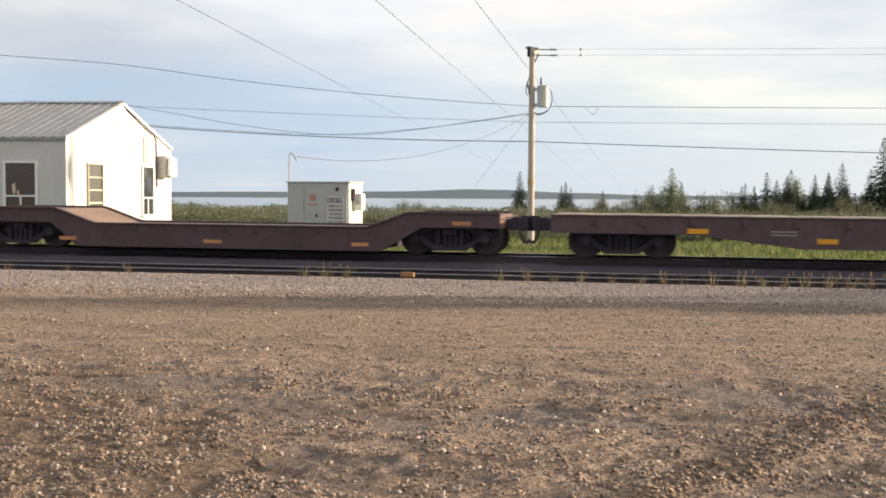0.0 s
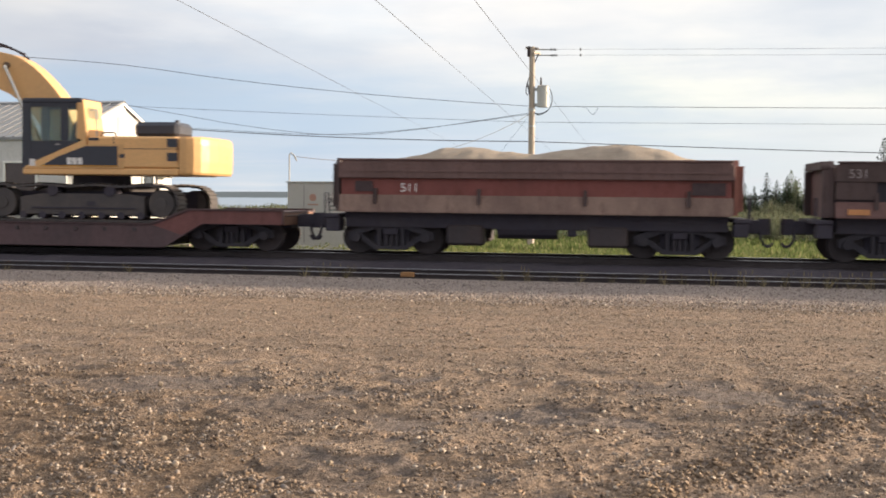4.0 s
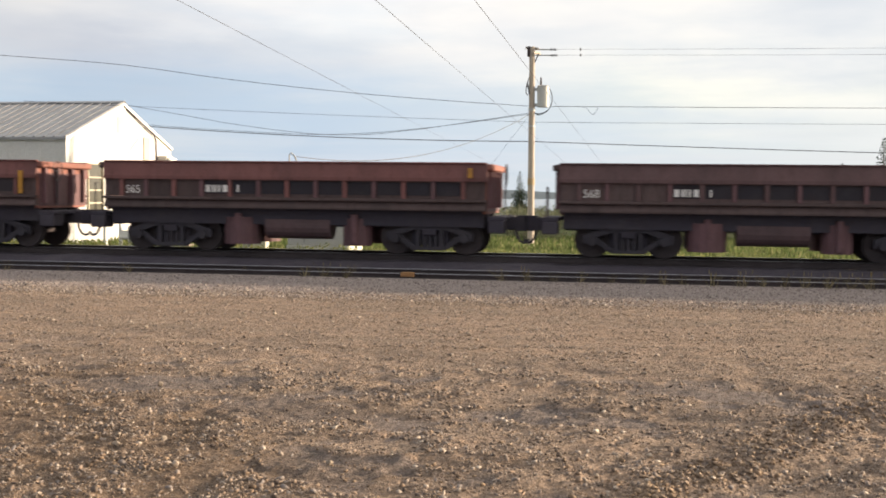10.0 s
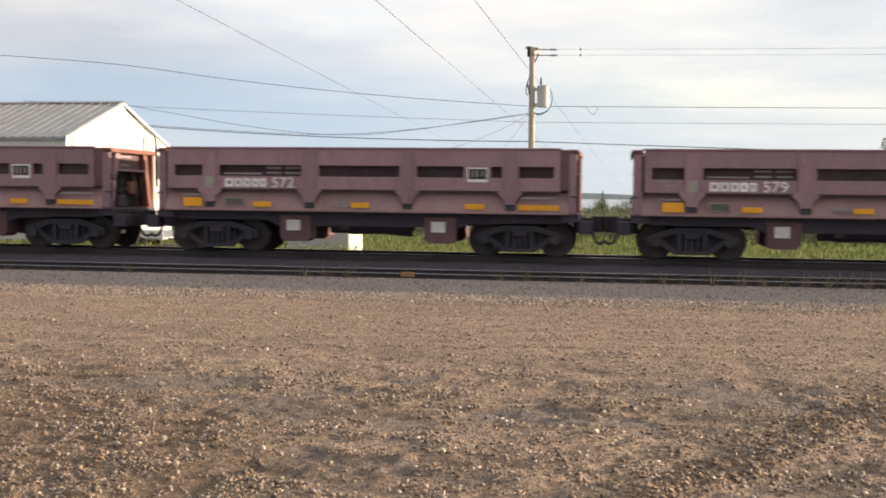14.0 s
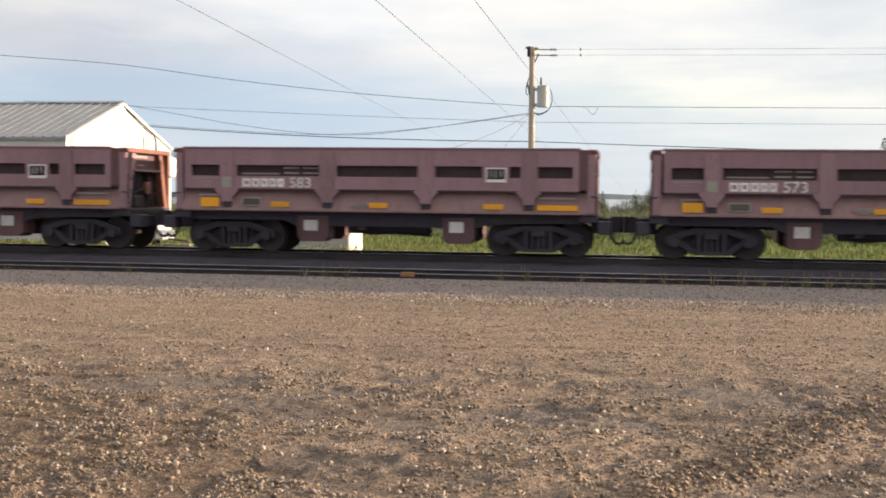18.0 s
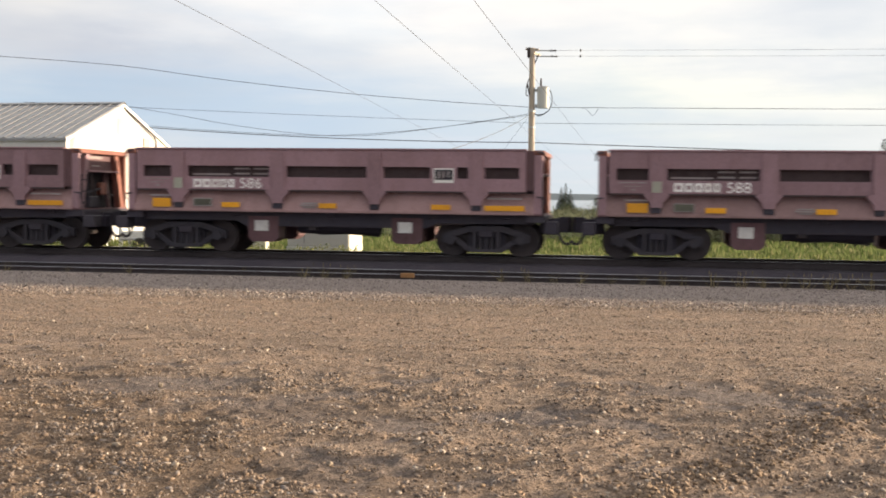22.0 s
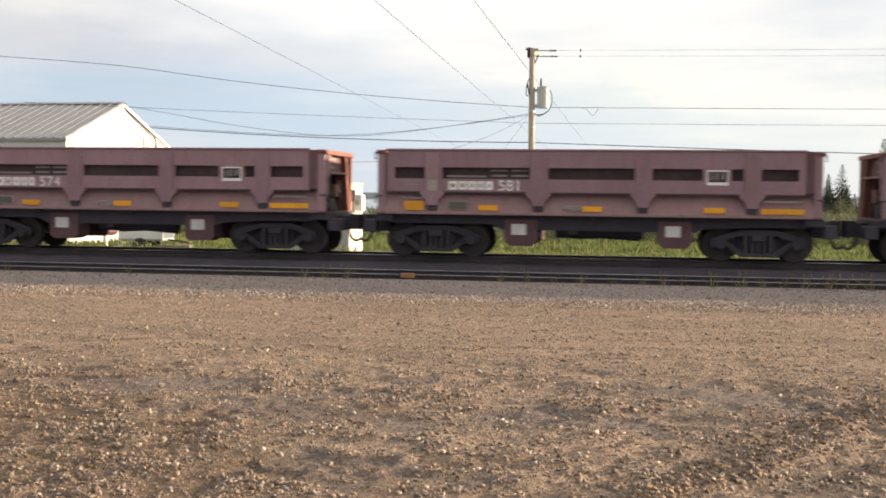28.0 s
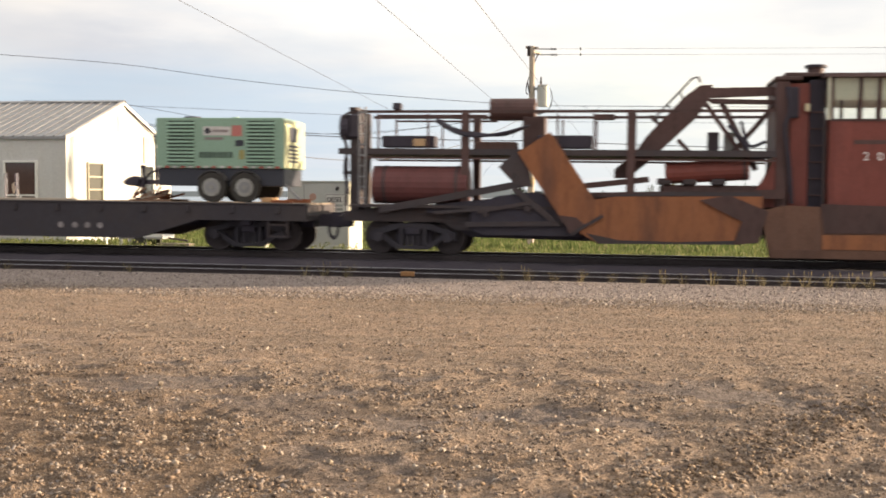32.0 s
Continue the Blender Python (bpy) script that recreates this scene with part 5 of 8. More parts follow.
def low_dump(left, label, number, yellow_posts, red, brown, end):
    LEN = 10.1
    car = thing("low_dump_car", label, "railcar", group="old oxide-red dump cars in the train")
    for sgn in (-1, 1):
        side = part("side_wall", prism([(sgn * 1.50, 1.86), (sgn * 1.50, 1.95), (sgn * 1.42, 2.31), (sgn * 1.32, 2.31), (sgn * 1.36, 1.86)], 0.0, LEN, "x"), red, car)
        part("top_rail", box(0.0, LEN, *sorted((sgn * 1.47, sgn * 1.36)), 2.30, 2.34, 0.012), red, side)
        part("panel_band", box(0.06, LEN - 0.06, *sorted((sgn * 1.40, sgn * 1.32)), 1.42, 1.86), brown, side)
        for i in range(13):
            x = 0.50 if i == 0 else 1.17 + (i - 1) * 0.757
            part("stake", box(x - 0.05, x + 0.05, *sorted((sgn * 1.475, sgn * 1.402)), 1.42, 1.859), DUSK_RED if i % 2 else red, side)
        for i in range(3, 12):
            x = 1.17 + (i - 1) * 0.757
            # Near-black sheets painted as the shadow inside each slot.
            part("slot_panel", box(x + 0.07, x + 0.68, *sorted((sgn * 1.412, sgn * 1.402)), 1.50, 1.83), BLACK_AND_SHADE, side)
        part("step_rail", box(0.0, LEN, *sorted((sgn * 1.53, sgn * 1.38)), 1.34, 1.415, 0.012), brown, car)
        part("skirt", prism([(sgn * 1.42, 1.338), (sgn * 1.50, 1.18), (sgn * 1.50, 1.13), (sgn * 1.3, 1.13), (sgn * 1.3, 1.338)], 0.02, LEN - 0.02, "x"), brown, car)
    for x, way in ((0.0, -1), (LEN, 1)):
        def bx(a, b):
            return sorted((x + way * a, x + way * b))
        # Sunward end gets a brighter colour for its sunlight, the other stays brown.
        hue = end if way > 0 else brown
        e = part("end_wall", prism([(-1.36, 1.06), (-1.36, 2.26), (1.36, 2.26), (1.36, 1.06)], *bx(-0.12, -0.02), "x"), hue, car)
        part("end_cap", box(*bx(-0.10, 0.16), -1.42, 1.42, 2.14, 2.30, 0.03), hue, e)
        # Dark maroon ribs and recess paint shade below the bright cap.
        for y in (-1.1, -0.4, 0.4, 1.1):
            part("end_rib", box(*bx(-0.02, 0.10), y - 0.06, y + 0.06, 1.2, 2.13), DUSK_RED, e)
        part("recess", box(*bx(-0.019, 0.0), -1.3, 1.3, 1.12, 2.0), DUSK_RED, e)
        part("platform", box(*bx(0.0, 0.45), -1.35, 1.35, 0.90, 1.0, 0.015), BLACK, car)
        add_coupler(car, x + way * 0.12, way, reach=1.16)
        part("end_step", box(*bx(0.02, 0.42), -1.36, -0.8, 0.58, 0.898, 0.02), BLACK, car)
    brake_wheel(car, LEN + 0.42, -1.15, 2.05, STEEL_DARK)
    part("grab_iron", pipe([(-0.3, -1.3, 1.0), (-0.3, -1.3, 1.75), (-0.3, -0.9, 1.75), (-0.3, -0.9, 1.0)], 0.018), STEEL_DARK, car)
    part("floor", box(0.1, LEN - 0.1, -1.3, 1.3, 1.30, 1.40), STEEL_DARK, car)
    part("centre_sill", box(0.1, LEN - 0.1, -0.40, 0.40, 0.66, 1.04), BLACK, car)
    for s in (-1, 1):
        part("side_sill", box(0.1, LEN - 0.1, *sorted((s * 1.16, s * 1.0)), 0.72, 1.126), BLACK, car)
        for a, b in ((3.10, 4.10), (6.28, 7.08)):
            part("dump_cylinder", rod((a * 0.5 + b * 0.5, s * 0.85, 0.20), (a * 0.5 + b * 0.5, s * 0.85, 0.90), (b - a) * 0.48, 16), DUSK_RED, car)
            part("cylinder_rod", rod((a * 0.5 + b * 0.5, s * 1.24, 0.26), (a * 0.5 + b * 0.5, s * 1.24, 1.0), 0.10, 10), DUSK_RED, car)
    part("air_tank", rod((4.30, -0.85, 0.70), (6.02, -0.85, 0.70), 0.35, 18), DECK_STEEL, car)
    for x, z0, z1 in yellow_posts:
        part("yellow_post", box(x + 0.02, x + 0.13, -1.545, -1.505, z0, z1), DULL_YELLOW, car)
    lettering(number, 0.58, -1.404, 1.50, 0.29, WHITE_MARK, car, "number", 0.96)
    if len(yellow_posts) < 3:
        for x, w in ((2.78, 0.12), (2.95, 0.05), (3.03, 0.05), (3.12, 0.05), (3.24, 0.12), (3.62, 0.05)):
            part("mark_stroke", box(x, x + w, -1.4165, -1.4125, 1.54, 1.72), WHITE_MARK, car)
    add_bogies(car, (1.70, 8.60))
    RIDERS.append((car, left, 0.0))
    return car


low_dump(-95.80, "old oxide-red dump car with yellow posts and shaded slots", "551", ((0.33, 1.40, 2.24), (2.67, 1.40, 1.90), (4.98, 1.50, 1.86), (7.32, 1.55, 1.84), (9.60, 1.45, 2.05)), OLD_RED, OLD_BROWN, END_RED)
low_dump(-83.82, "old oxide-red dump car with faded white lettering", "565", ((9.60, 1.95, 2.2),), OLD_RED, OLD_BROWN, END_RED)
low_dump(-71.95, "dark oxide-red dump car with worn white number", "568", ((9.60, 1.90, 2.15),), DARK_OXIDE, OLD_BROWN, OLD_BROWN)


# ---- flat cars
PLANK = worn("grey_deck_plank", (0.24, 0.20, 0.165), (0.14, 0.11, 0.09), 0.9, amount=0.6, streak=1)


def planks(car, x0, x1, z, step=0.24):
    first_ = None
    k = int((x1 - x0) / step)
    for i in range(k):
        m = Matrix.Translation((x0 + (i + 0.5) * step, 0, z + random.uniform(-0.006, 0.006)))
        if first_ is None:
            first_ = part("plank", box(-step / 2 + 0.006, step / 2 - 0.006, -1.40, 1.40, -0.05, 0.0, 0.006), PLANK, car)
            first_.matrix_local = m
        else:
            again("plank", first_, car, m)


def fishbelly(left, length, label, top, shallow, deep, xs, side_mat, bogies, start=0.0, reach=(1.0, 1.0)):
    car = thing("flat_car", label, "railcar")
    a, b, c, d = xs
    prof = [(start, top), (length, top), (length, shallow), (d, shallow), (c, deep), (b, deep), (a, shallow), (start, shallow)]
    for sgn in (-1, 1):
        g = part("side_girder", prism(prof, *sorted((sgn * 1.50, sgn * 1.38))), side_mat, car)
        part("top_flange", box(start, length, *sorted((sgn * 1.53, sgn * 1.30)), top + 0.002, top + 0.04, 0.008), side_mat, g)
        low = [(a, shallow), (b, deep), (c, deep), (d, shallow)]
        for (xa, za), (xb, zb) in zip(low, low[1:]):
            part("bottom_flange", bar((xa, sgn * 1.46, za), (xb, sgn * 1.46, zb), 0.16, 0.03), side_mat, g)
        for i in range(int(length / 1.2)):
            x = 0.5 + i * 1.2
            part("stake_pocket", box(x, x + 0.12, *sorted((sgn * 1.56, sgn * 1.502)), top - 0.22, top - 0.04, 0.01), side_mat, g)
    part("centre_sill", box(start + 0.1, length - 0.1, -0.36, 0.36, 0.62, top - 0.06), BLACK, car)
    for x in (bogies[0], length / 2, bogies[1]):
        part("cross_bearer", box(x - 0.12, x + 0.12, -1.37, 1.37, 0.68, top - 0.06), BLACK, car)
    planks(car, start + 0.05, length - 0.05, top + 0.05)
    for x, way, much in ((start, -1, reach[0]), (length, 1, reach[1])):
        part("end_sill", box(*sorted((x, x - way * 0.18)), -1.37, 1.37, shallow, top, 0.01), side_mat, car)
        add_coupler(car, x, way, reach=much)
    add_bogies(car, bogies)
    RIDERS.append((car, left, 0.0))
    return car


flat = fishbelly(-176.60, 16.30, "long brown flat car with yellow reflectors and wooden deck", 1.04, 0.63, 0.34, (3.1, 5.5, 10.8, 13.1), DECK_STEEL, (1.25, 14.60), -0.48, (0.9, 0.5))
marks(flat, ((2.81, 3.30, 0.66, 0.78), (5.83, 6.30, 0.46, 0.58), (8.03, 8.49, 0.46, 0.58), (10.33, 10.82, 0.46, 0.57), (12.30, 12.77, 0.63, 0.76)), -1.504)
lettering("1313", 8.02, -1.504, 0.66, 0.24, FAINT_MARK, flat, "number", 1.0)
for z in (0.72, 0.64):
    part("small_marking", box(4.75, 5.37, -1.505, -1.5, z, z + 0.03), FAINT_MARK, flat)


DULL_RUST = worn("dull_brown_rust", (0.165, 0.088, 0.062), (0.10, 0.056, 0.043), 0.85, amount=0.7, streak=2)
for place, w, h, mat, label in ((9.12, 0.40, 0.05, DULL_RUST, "short rusty steel offcut lying on the deck"), (8.55, 0.5, 0.035, PLANK, "broken grey board lying on the deck")):
    bit = part("deck_scrap", prism([(-w / 2, 0), (w / 2, 0), (w * 0.42, h), (-w * 0.3, h * 0.8)], -1.2, -0.85), mat)
    tagged(bit, label, "scrap")
    RIDERS.append((bit, -176.60 + place, 1.094))
DECK_STONE = worn("pale_deck_stone", (0.34, 0.28, 0.25), (0.22, 0.18, 0.16), 0.9, amount=0.5)
for place, w in ((10.85, 0.10), (11.68, 0.12)):
    bm = bmesh.new()
    bmesh.ops.create_icosphere(bm, subdivisions=2, radius=w)
    for v in bm.verts:
        v.co = (v.co.x, v.co.y - 1.0, w * 0.62 + v.co.z * 0.65 * (1 + 0.3 * noise.noise(v.co * 14)))
    bit = part("deck_stone", bm, DECK_STONE)
    tagged(bit, "pale lump of stone lying on the deck", "stone")
    RIDERS.append((bit, -176.60 + place, 1.094))


RAMP_RUST = worn("dusty_rust_ramp", (0.21, 0.145, 0.11), (0.13, 0.085, 0.062), 0.85, amount=0.7)


def well_flat(left, label, reflectors, number, ends=(0.1, 14.9), bogies=(1.72, 13.40), reach=(1.0, 1.0)):
    """Depressed-centre flat: high ends over the bogies, ramps, low well."""
    a, b = ends
    car = thing("well_car", label, "railcar", group="depressed-centre flat cars")
    prof = [(a, 1.07), (2.95, 1.07), (4.05, 0.68), (11.35, 0.68), (12.40, 1.07), (b, 1.07), (b, 0.71), (12.75, 0.71), (11.75, 0.12), (3.55, 0.12), (2.80, 0.70), (a, 0.70)]
    for sgn in (-1, 1):
        g = part("side_girder", prism(prof, *sorted((sgn * 1.50, sgn * 1.36))), DECK_STEEL, car)
        for (xa, za), (xb, zb) in zip(prof[:5], prof[1:6]):
            part("top_flange", bar((xa, sgn * 1.45, za + 0.016), (xb, sgn * 1.45, zb + 0.016), 0.20, 0.03), DECK_STEEL, g)
        part("bottom_flange", box(3.6, 11.7, *sorted((sgn * 1.54, sgn * 1.35)), 0.09, 0.118), DECK_STEEL, g)
        for i in range(9):
            x = 4.3 + i * 0.82
            part("lashing_ring", box(x, x + 0.10, *sorted((sgn * 1.545, sgn * 1.502)), 0.50, 0.60, 0.01), STEEL_DARK, g)
    deck = [(a, 1.05), (2.95, 1.05), (4.05, 0.66), (11.35, 0.66), (12.40, 1.05), (b, 1.05)]
    for (xa, za), (xb, zb) in zip(deck, deck[1:]):
        part("deck_plate", bar((xa, 0, za - 0.02), (xb, 0, zb - 0.02), 2.70, 0.04), RAMP_RUST if xb - xa < 1.3 else DECK_STEEL, car)
    part("centre_sill", box(a + 0.1, 2.8, -0.4, 0.4, 0.60, 1.0), BLACK, car)
    part("centre_sill", box(12.7, b - 0.1, -0.4, 0.4, 0.60, 1.0), BLACK, car)
    part("well_floor", box(3.6, 11.7, -1.3, 1.3, 0.13, 0.30), BLACK, car)
    for x, way, much in ((a, -1, reach[0]), (b, 1, reach[1])):
        part("end_sill", box(*sorted((x, x - way * 0.18)), -1.35, 1.35, 0.70, 1.03, 0.01), DULL_RUST, car)
        add_coupler(car, x, way, reach=much)
    marks(car, reflectors, -1.504, bpy.data.materials["faded_orange_reflector"])
    if number:
        lettering(number, 1.71, -1.504, 0.71, 0.27, WHITE_MARK, car, "number", 1.05)
        for z in (0.92, 0.80):
            part("small_marking", box(2.45, 2.62, -1.505, -1.5, z, z + 0.03), FAINT_MARK, car)
    if number:
        part("red_patch", prism([(11.42, 0.66), (12.42, 1.05), (14.88, 1.05), (14.88, 0.72), (12.76, 0.72), (12.2, 0.42)], -1.504, -1.5005), OLD_RED, car, "dull red repainted end of the girder")
    add_bogies(car, bogies)
    RIDERS.append((car, left, 0.0))
    return car


well_flat(-193.05, "empty rust-brown depressed-centre flat car with orange reflectors", ((3.06, 3.54, 0.24, 0.34), (7.03, 7.52, 0.22, 0.31), (10.95, 11.39, 0.21, 0.30), (13.52, 13.99, 0.77, 0.87)), "", (0.1, 14.72), reach=(1.0, 0.9))
well_flat(-159.30, "rust-brown depressed-centre flat car carrying a yellow excavator", (), "1503", (-0.32, 14.9), (1.60, 13.40), (0.5, 1.0))

# ---- the excavator on the well car
MACHINE_YELLOW = worn("yellow_machine_paint", (0.66, 0.385, 0.165), (0.50, 0.305, 0.15), 0.45, amount=0.35, bump=0.03)
DARK_PANEL = worn("dark_side_panel", (0.038, 0.041, 0.056), (0.056, 0.054, 0.064), 0.5, amount=0.3, bump=0.03)
PIN = worn("greasy_brown_pin", (0.13, 0.088, 0.060), (0.07, 0.050, 0.040), 0.7, amount=0.5)
CHROME = plain("chromed_rod", (0.55, 0.53, 0.50), 0.25, 0.9)
TRACKSTEEL = worn("muddy_track_steel", (0.068, 0.060, 0.062), (0.112, 0.094, 0.084), 0.85, amount=0.7)
GALV_RAIL = worn("dull_galvanised_rail", (0.36, 0.35, 0.34), (0.22, 0.21, 0.20), 0.5, 0.4, amount=0.3)
BUCKET = worn("bare_bucket_steel", (0.38, 0.285, 0.20), (0.27, 0.19, 0.13), 0.7, amount=0.5)
CABGLASS, cgn, cgl, cgb = material("cab_glass", 0.03, 0.0, 0.5)
cgb.inputs["Base Color"].default_value = (0.80, 0.92, 0.92, 1)
cgb.inputs["Transmission Weight"].default_value, cgb.inputs["IOR"].default_value = 0.92, 1.05


def build_excavator(left):
    ex = thing("excavator", "yellow tracked excavator with folded boom on a flat car", "excavator")
    X0 = -3.0

    def P(pts):
        return [(x + X0, z - 0.70) for x, z in pts]

    def D(pts):
        return P([(x - 0.26, z) for x, z in pts])
    # crawlers
    for sgn in (-1, 1):
        ya, yb = sorted((sgn * 1.48, sgn * 0.88))
        ym = sgn * 1.18
        z0 = 0.0
        outer = []
        fr, rr = (7.18, 1.22, 0.47), (11.62, 1.22, 0.44)
        body = part("track_frame", prism(P([(7.66, 0.90), (11.14, 0.90), (11.14, 1.40), (10.4, 1.46), (8.3, 1.46), (7.66, 1.36)]), *sorted((sgn * 1.42, sgn * 0.98)), bevel=0.02), TRACKSTEEL, ex)
        # Black plate added to darken the gap round the frame as shade.
        part("guard_plate", prism(P([(7.1, 0.86), (11.7, 0.86), (11.7, 1.52), (7.1, 1.52)]), *sorted((sgn * 0.97, sgn * 0.90))), BLACK, body)
        part("frame_rib", box(8.0 + X0, 10.9 + X0, *sorted((sgn * 1.445, sgn * 1.425)), 0.36, 0.40), BLACK, body)
        part("frame_port", box(9.55 + X0, 9.80 + X0, *sorted((sgn * 1.435, sgn * 1.425)), 0.44, 0.56, 0.003), BLACK, body)
        for cx, cz, r in (fr, rr):
            part("sprocket", rod((cx + X0, sgn * 0.92, cz - 0.70), (cx + X0, sgn * 1.44, cz - 0.70), r - 0.09, 24), TRACKSTEEL, body)
            part("hub", rod((cx + X0, sgn * 1.40, cz - 0.70), (cx + X0, sgn * 1.47, cz - 0.70), 0.16, 16), TRACKSTEEL, body)
        # shoes laid round the loop
        loop = []
        for i in range(13):
            a = math.pi / 2 + math.pi * i / 12
            loop.append((fr[0] + fr[2] * math.cos(a), fr[1] + fr[2] * math.sin(a), a))
        for i in range(1, 22):
            loop.append((fr[0] + (rr[0] - fr[0]) * i / 22, 0.745, -math.pi / 2))
        for i in range(13):
            a = -math.pi / 2 + math.pi * i / 12
            loop.append((rr[0] + rr[2] * math.cos(a), rr[1] + rr[2] * math.sin(a), a))
        for i in range(1, 22):
            s = i / 22
            loop.append((rr[0] + (fr[0] - rr[0]) * s, 1.67 + 0.02 * math.sin(6 * s * math.pi), math.pi / 2))
        shoe = None
        for cx, cz, a in loop:
            m = Matrix.Translation((cx + X0, ym, cz - 0.70)) @ Matrix.Rotation(-(a - math.pi / 2), 4, "Y")
            if shoe is None:
                bm = box(-0.095, 0.095, -0.30, 0.30, -0.03, 0.02)
                box(-0.02, 0.02, -0.30, 0.30, 0.02, 0.055, bm=bm)
                shoe = part("track_shoe", bm, TRACKSTEEL, body)
                shoe.matrix_local = m
            else:
                again("track_shoe", shoe, body, m)
        for i in range(7):
            x = 7.75 + i * 0.55
            part("roller", rod((x + X0, sgn * 1.05, 0.19), (x + X0, sgn * 1.43, 0.19), 0.10, 12), BLACK, body)
        for x in (8.6, 10.2):
            part("carrier_roller", rod((x + X0, sgn * 1.05, 0.84), (x + X0, sgn * 1.46, 0.84), 0.15, 14), BLACK, body)
    part("car_body", box(8.3 + X0, 10.6 + X0, -0.95, 0.95, 0.42, 0.98, 0.05), TRACKSTEEL, ex)
    part("swing_ring", rod((9.3 + X0, 0, 0.98), (9.3 + X0, 0, 1.24), 0.78, 28), BLACK, ex)
    # upper works
    house = part("house", prism(P([(7.75, 1.95), (7.75, 2.12), (12.09, 2.12), (12.09, 1.95)]), -1.45, 1.45, bevel=0.03), MACHINE_YELLOW, ex)
    part("engine_cover", prism(P([(9.56, 2.125), (12.1, 2.125), (12.04, 2.96), (9.56, 2.96)]), -1.44, 1.44, bevel=0.05), MACHINE_YELLOW, house)
    ring = [(-1.44, 12.105), (-1.43, 12.30), (-1.36, 12.47), (-1.20, 12.62), (-0.9, 12.73), (-0.45, 12.79), (0.45, 12.79), (0.9, 12.73), (1.20, 12.62), (1.36, 12.47), (1.43, 12.30), (1.44, 12.105)]
    cw = bmesh.new()
    tiers = []
    for z, pull in ((1.27, 0.10), (1.33, 0.03), (1.60, 0.0), (2.05, 0.0), (2.20, 0.03), (2.26, 0.10)):
        tiers.append([cw.verts.new((X0 + 12.105 + (px - 12.105) * (1 - pull), y * (1 - pull * 0.2), z)) for y, px in ring])
    for lo, hi in zip(tiers, tiers[1:]):
        for q in range(len(ring)):
            cw.faces.new((lo[q], lo[(q + 1) % len(ring)], hi[(q + 1) % len(ring)], hi[q]))
    cw.faces.new(tiers[0]), cw.faces.new(tiers[-1])
    part("counterweight", cw, MACHINE_YELLOW, house, "yellow rounded counterweight")
    part("seam", box(9.9 + X0, 12.1 + X0, -1.447, -1.4405, 1.93, 1.945), DARK_PANEL, house)
    part("seam", box(10.30 + X0, 10.32 + X0, -1.447, -1.4405, 1.46, 2.26), DARK_PANEL, house)
    for z in (1.62, 1.98):
        part("grille", box(11.78 + X0, 12.06 + X0, -1.452, -1.4405, z, z + 0.22), DARK_PANEL, house)
    part("latch", box(10.48 + X0, 10.62 + X0, -1.455, -1.4405, 1.70, 1.80), DARK_PANEL, house)
    side = prism(P([(8.28, 2.17), (10.42, 2.17), (10.42, 2.70), (9.52, 2.70), (8.75, 2.42)]), -1.462, -1.452)
    panel = part("side_panel", side, DARK_PANEL, house, "black side panel with white emblem blocks")
    part("lower_cover", prism(P([(9.3, 2.122), (10.6, 2.122), (10.6, 2.75), (9.58, 2.75)]), -1.451, -1.40), MACHINE_YELLOW, house)
    part("cab_base", prism(P([(7.78, 2.122), (8.02, 2.26), (9.40, 2.84), (9.555, 2.955), (9.555, 2.122)]), -1.451, -0.42), MACHINE_YELLOW, house)
    part("stripe", box(8.3 + X0, 10.42 + X0, -1.468, -1.4625, 1.475, 1.495), YELLOW_MARK, panel)
    for x in (9.02, 9.17, 9.32):
        part("emblem_block", box(x + X0, x + X0 + 0.125, -1.4675, -1.4625, 1.52, 1.70), WHITE_MARK, panel)
    part("small_plate", box(7.96 + X0, 8.12 + X0, -1.458, -1.4505, 1.48, 1.66), WHITE_PLATE, house)
    part("badge", box(9.62 + X0, 9.90 + X0, -1.452, -1.4405, 2.15, 2.22), DARK_PANEL, house)
    hood = part("exhaust_hood", box(10.62 + X0, 11.86 + X0, -0.9, 0.2, 2.265, 2.67, 0.10), DARK_PANEL, ex)
    part("exhaust_pipe", rod((11.72 + X0, -0.6, 2.6), (11.72 + X0, -0.6, 2.73), 0.06, 10), DARK_PANEL, hood)
    part("handrail", pipe([(9.60 + X0, -1.3, 2.94), (9.76 + X0, -1.3, 2.96), (9.78 + X0, -1.3, 2.26)], 0.02), GALV_RAIL, ex)
    part("handrail", pipe([(9.92 + X0, -1.3, 2.27), (9.95 + X0, -1.3, 2.36), (10.28 + X0, -1.3, 2.36), (10.32 + X0, -1.3, 2.27)], 0.02), STEEL_DARK, ex)
    # cab: door and far-side frames round clear panes, roof, rear pillar
    cab = part("cab", box(7.80 + X0, 9.30 + X0, -1.38, -0.46, 1.43, 1.62), DARK_PANEL, ex)
    part("cab_roof", prism(P([(7.72, 3.84), (7.78, 3.96), (9.42, 3.96), (9.44, 3.84)]), -1.47, -0.38, bevel=0.02), DARK_PANEL, cab)
    part("rear_pillar", prism(P([(9.27, 2.90), (9.29, 3.90), (9.48, 3.92), (9.58, 2.96), (9.45, 2.86)]), -1.452, -0.42, bevel=0.02), MACHINE_YELLOW, cab)
    part("rear_pane", box(9.50 + X0, 9.53 + X0, -1.25, -0.60, 2.40, 3.02), CABGLASS, cab)
    for y in (-1.445, -0.455):
        part("front_post", prism(P([(7.74, 2.14), (7.76, 3.84), (7.99, 3.84), (7.99, 2.84), (8.0, 2.27), (7.84, 2.16)]), y, y + 0.05), DARK_PANEL, cab)
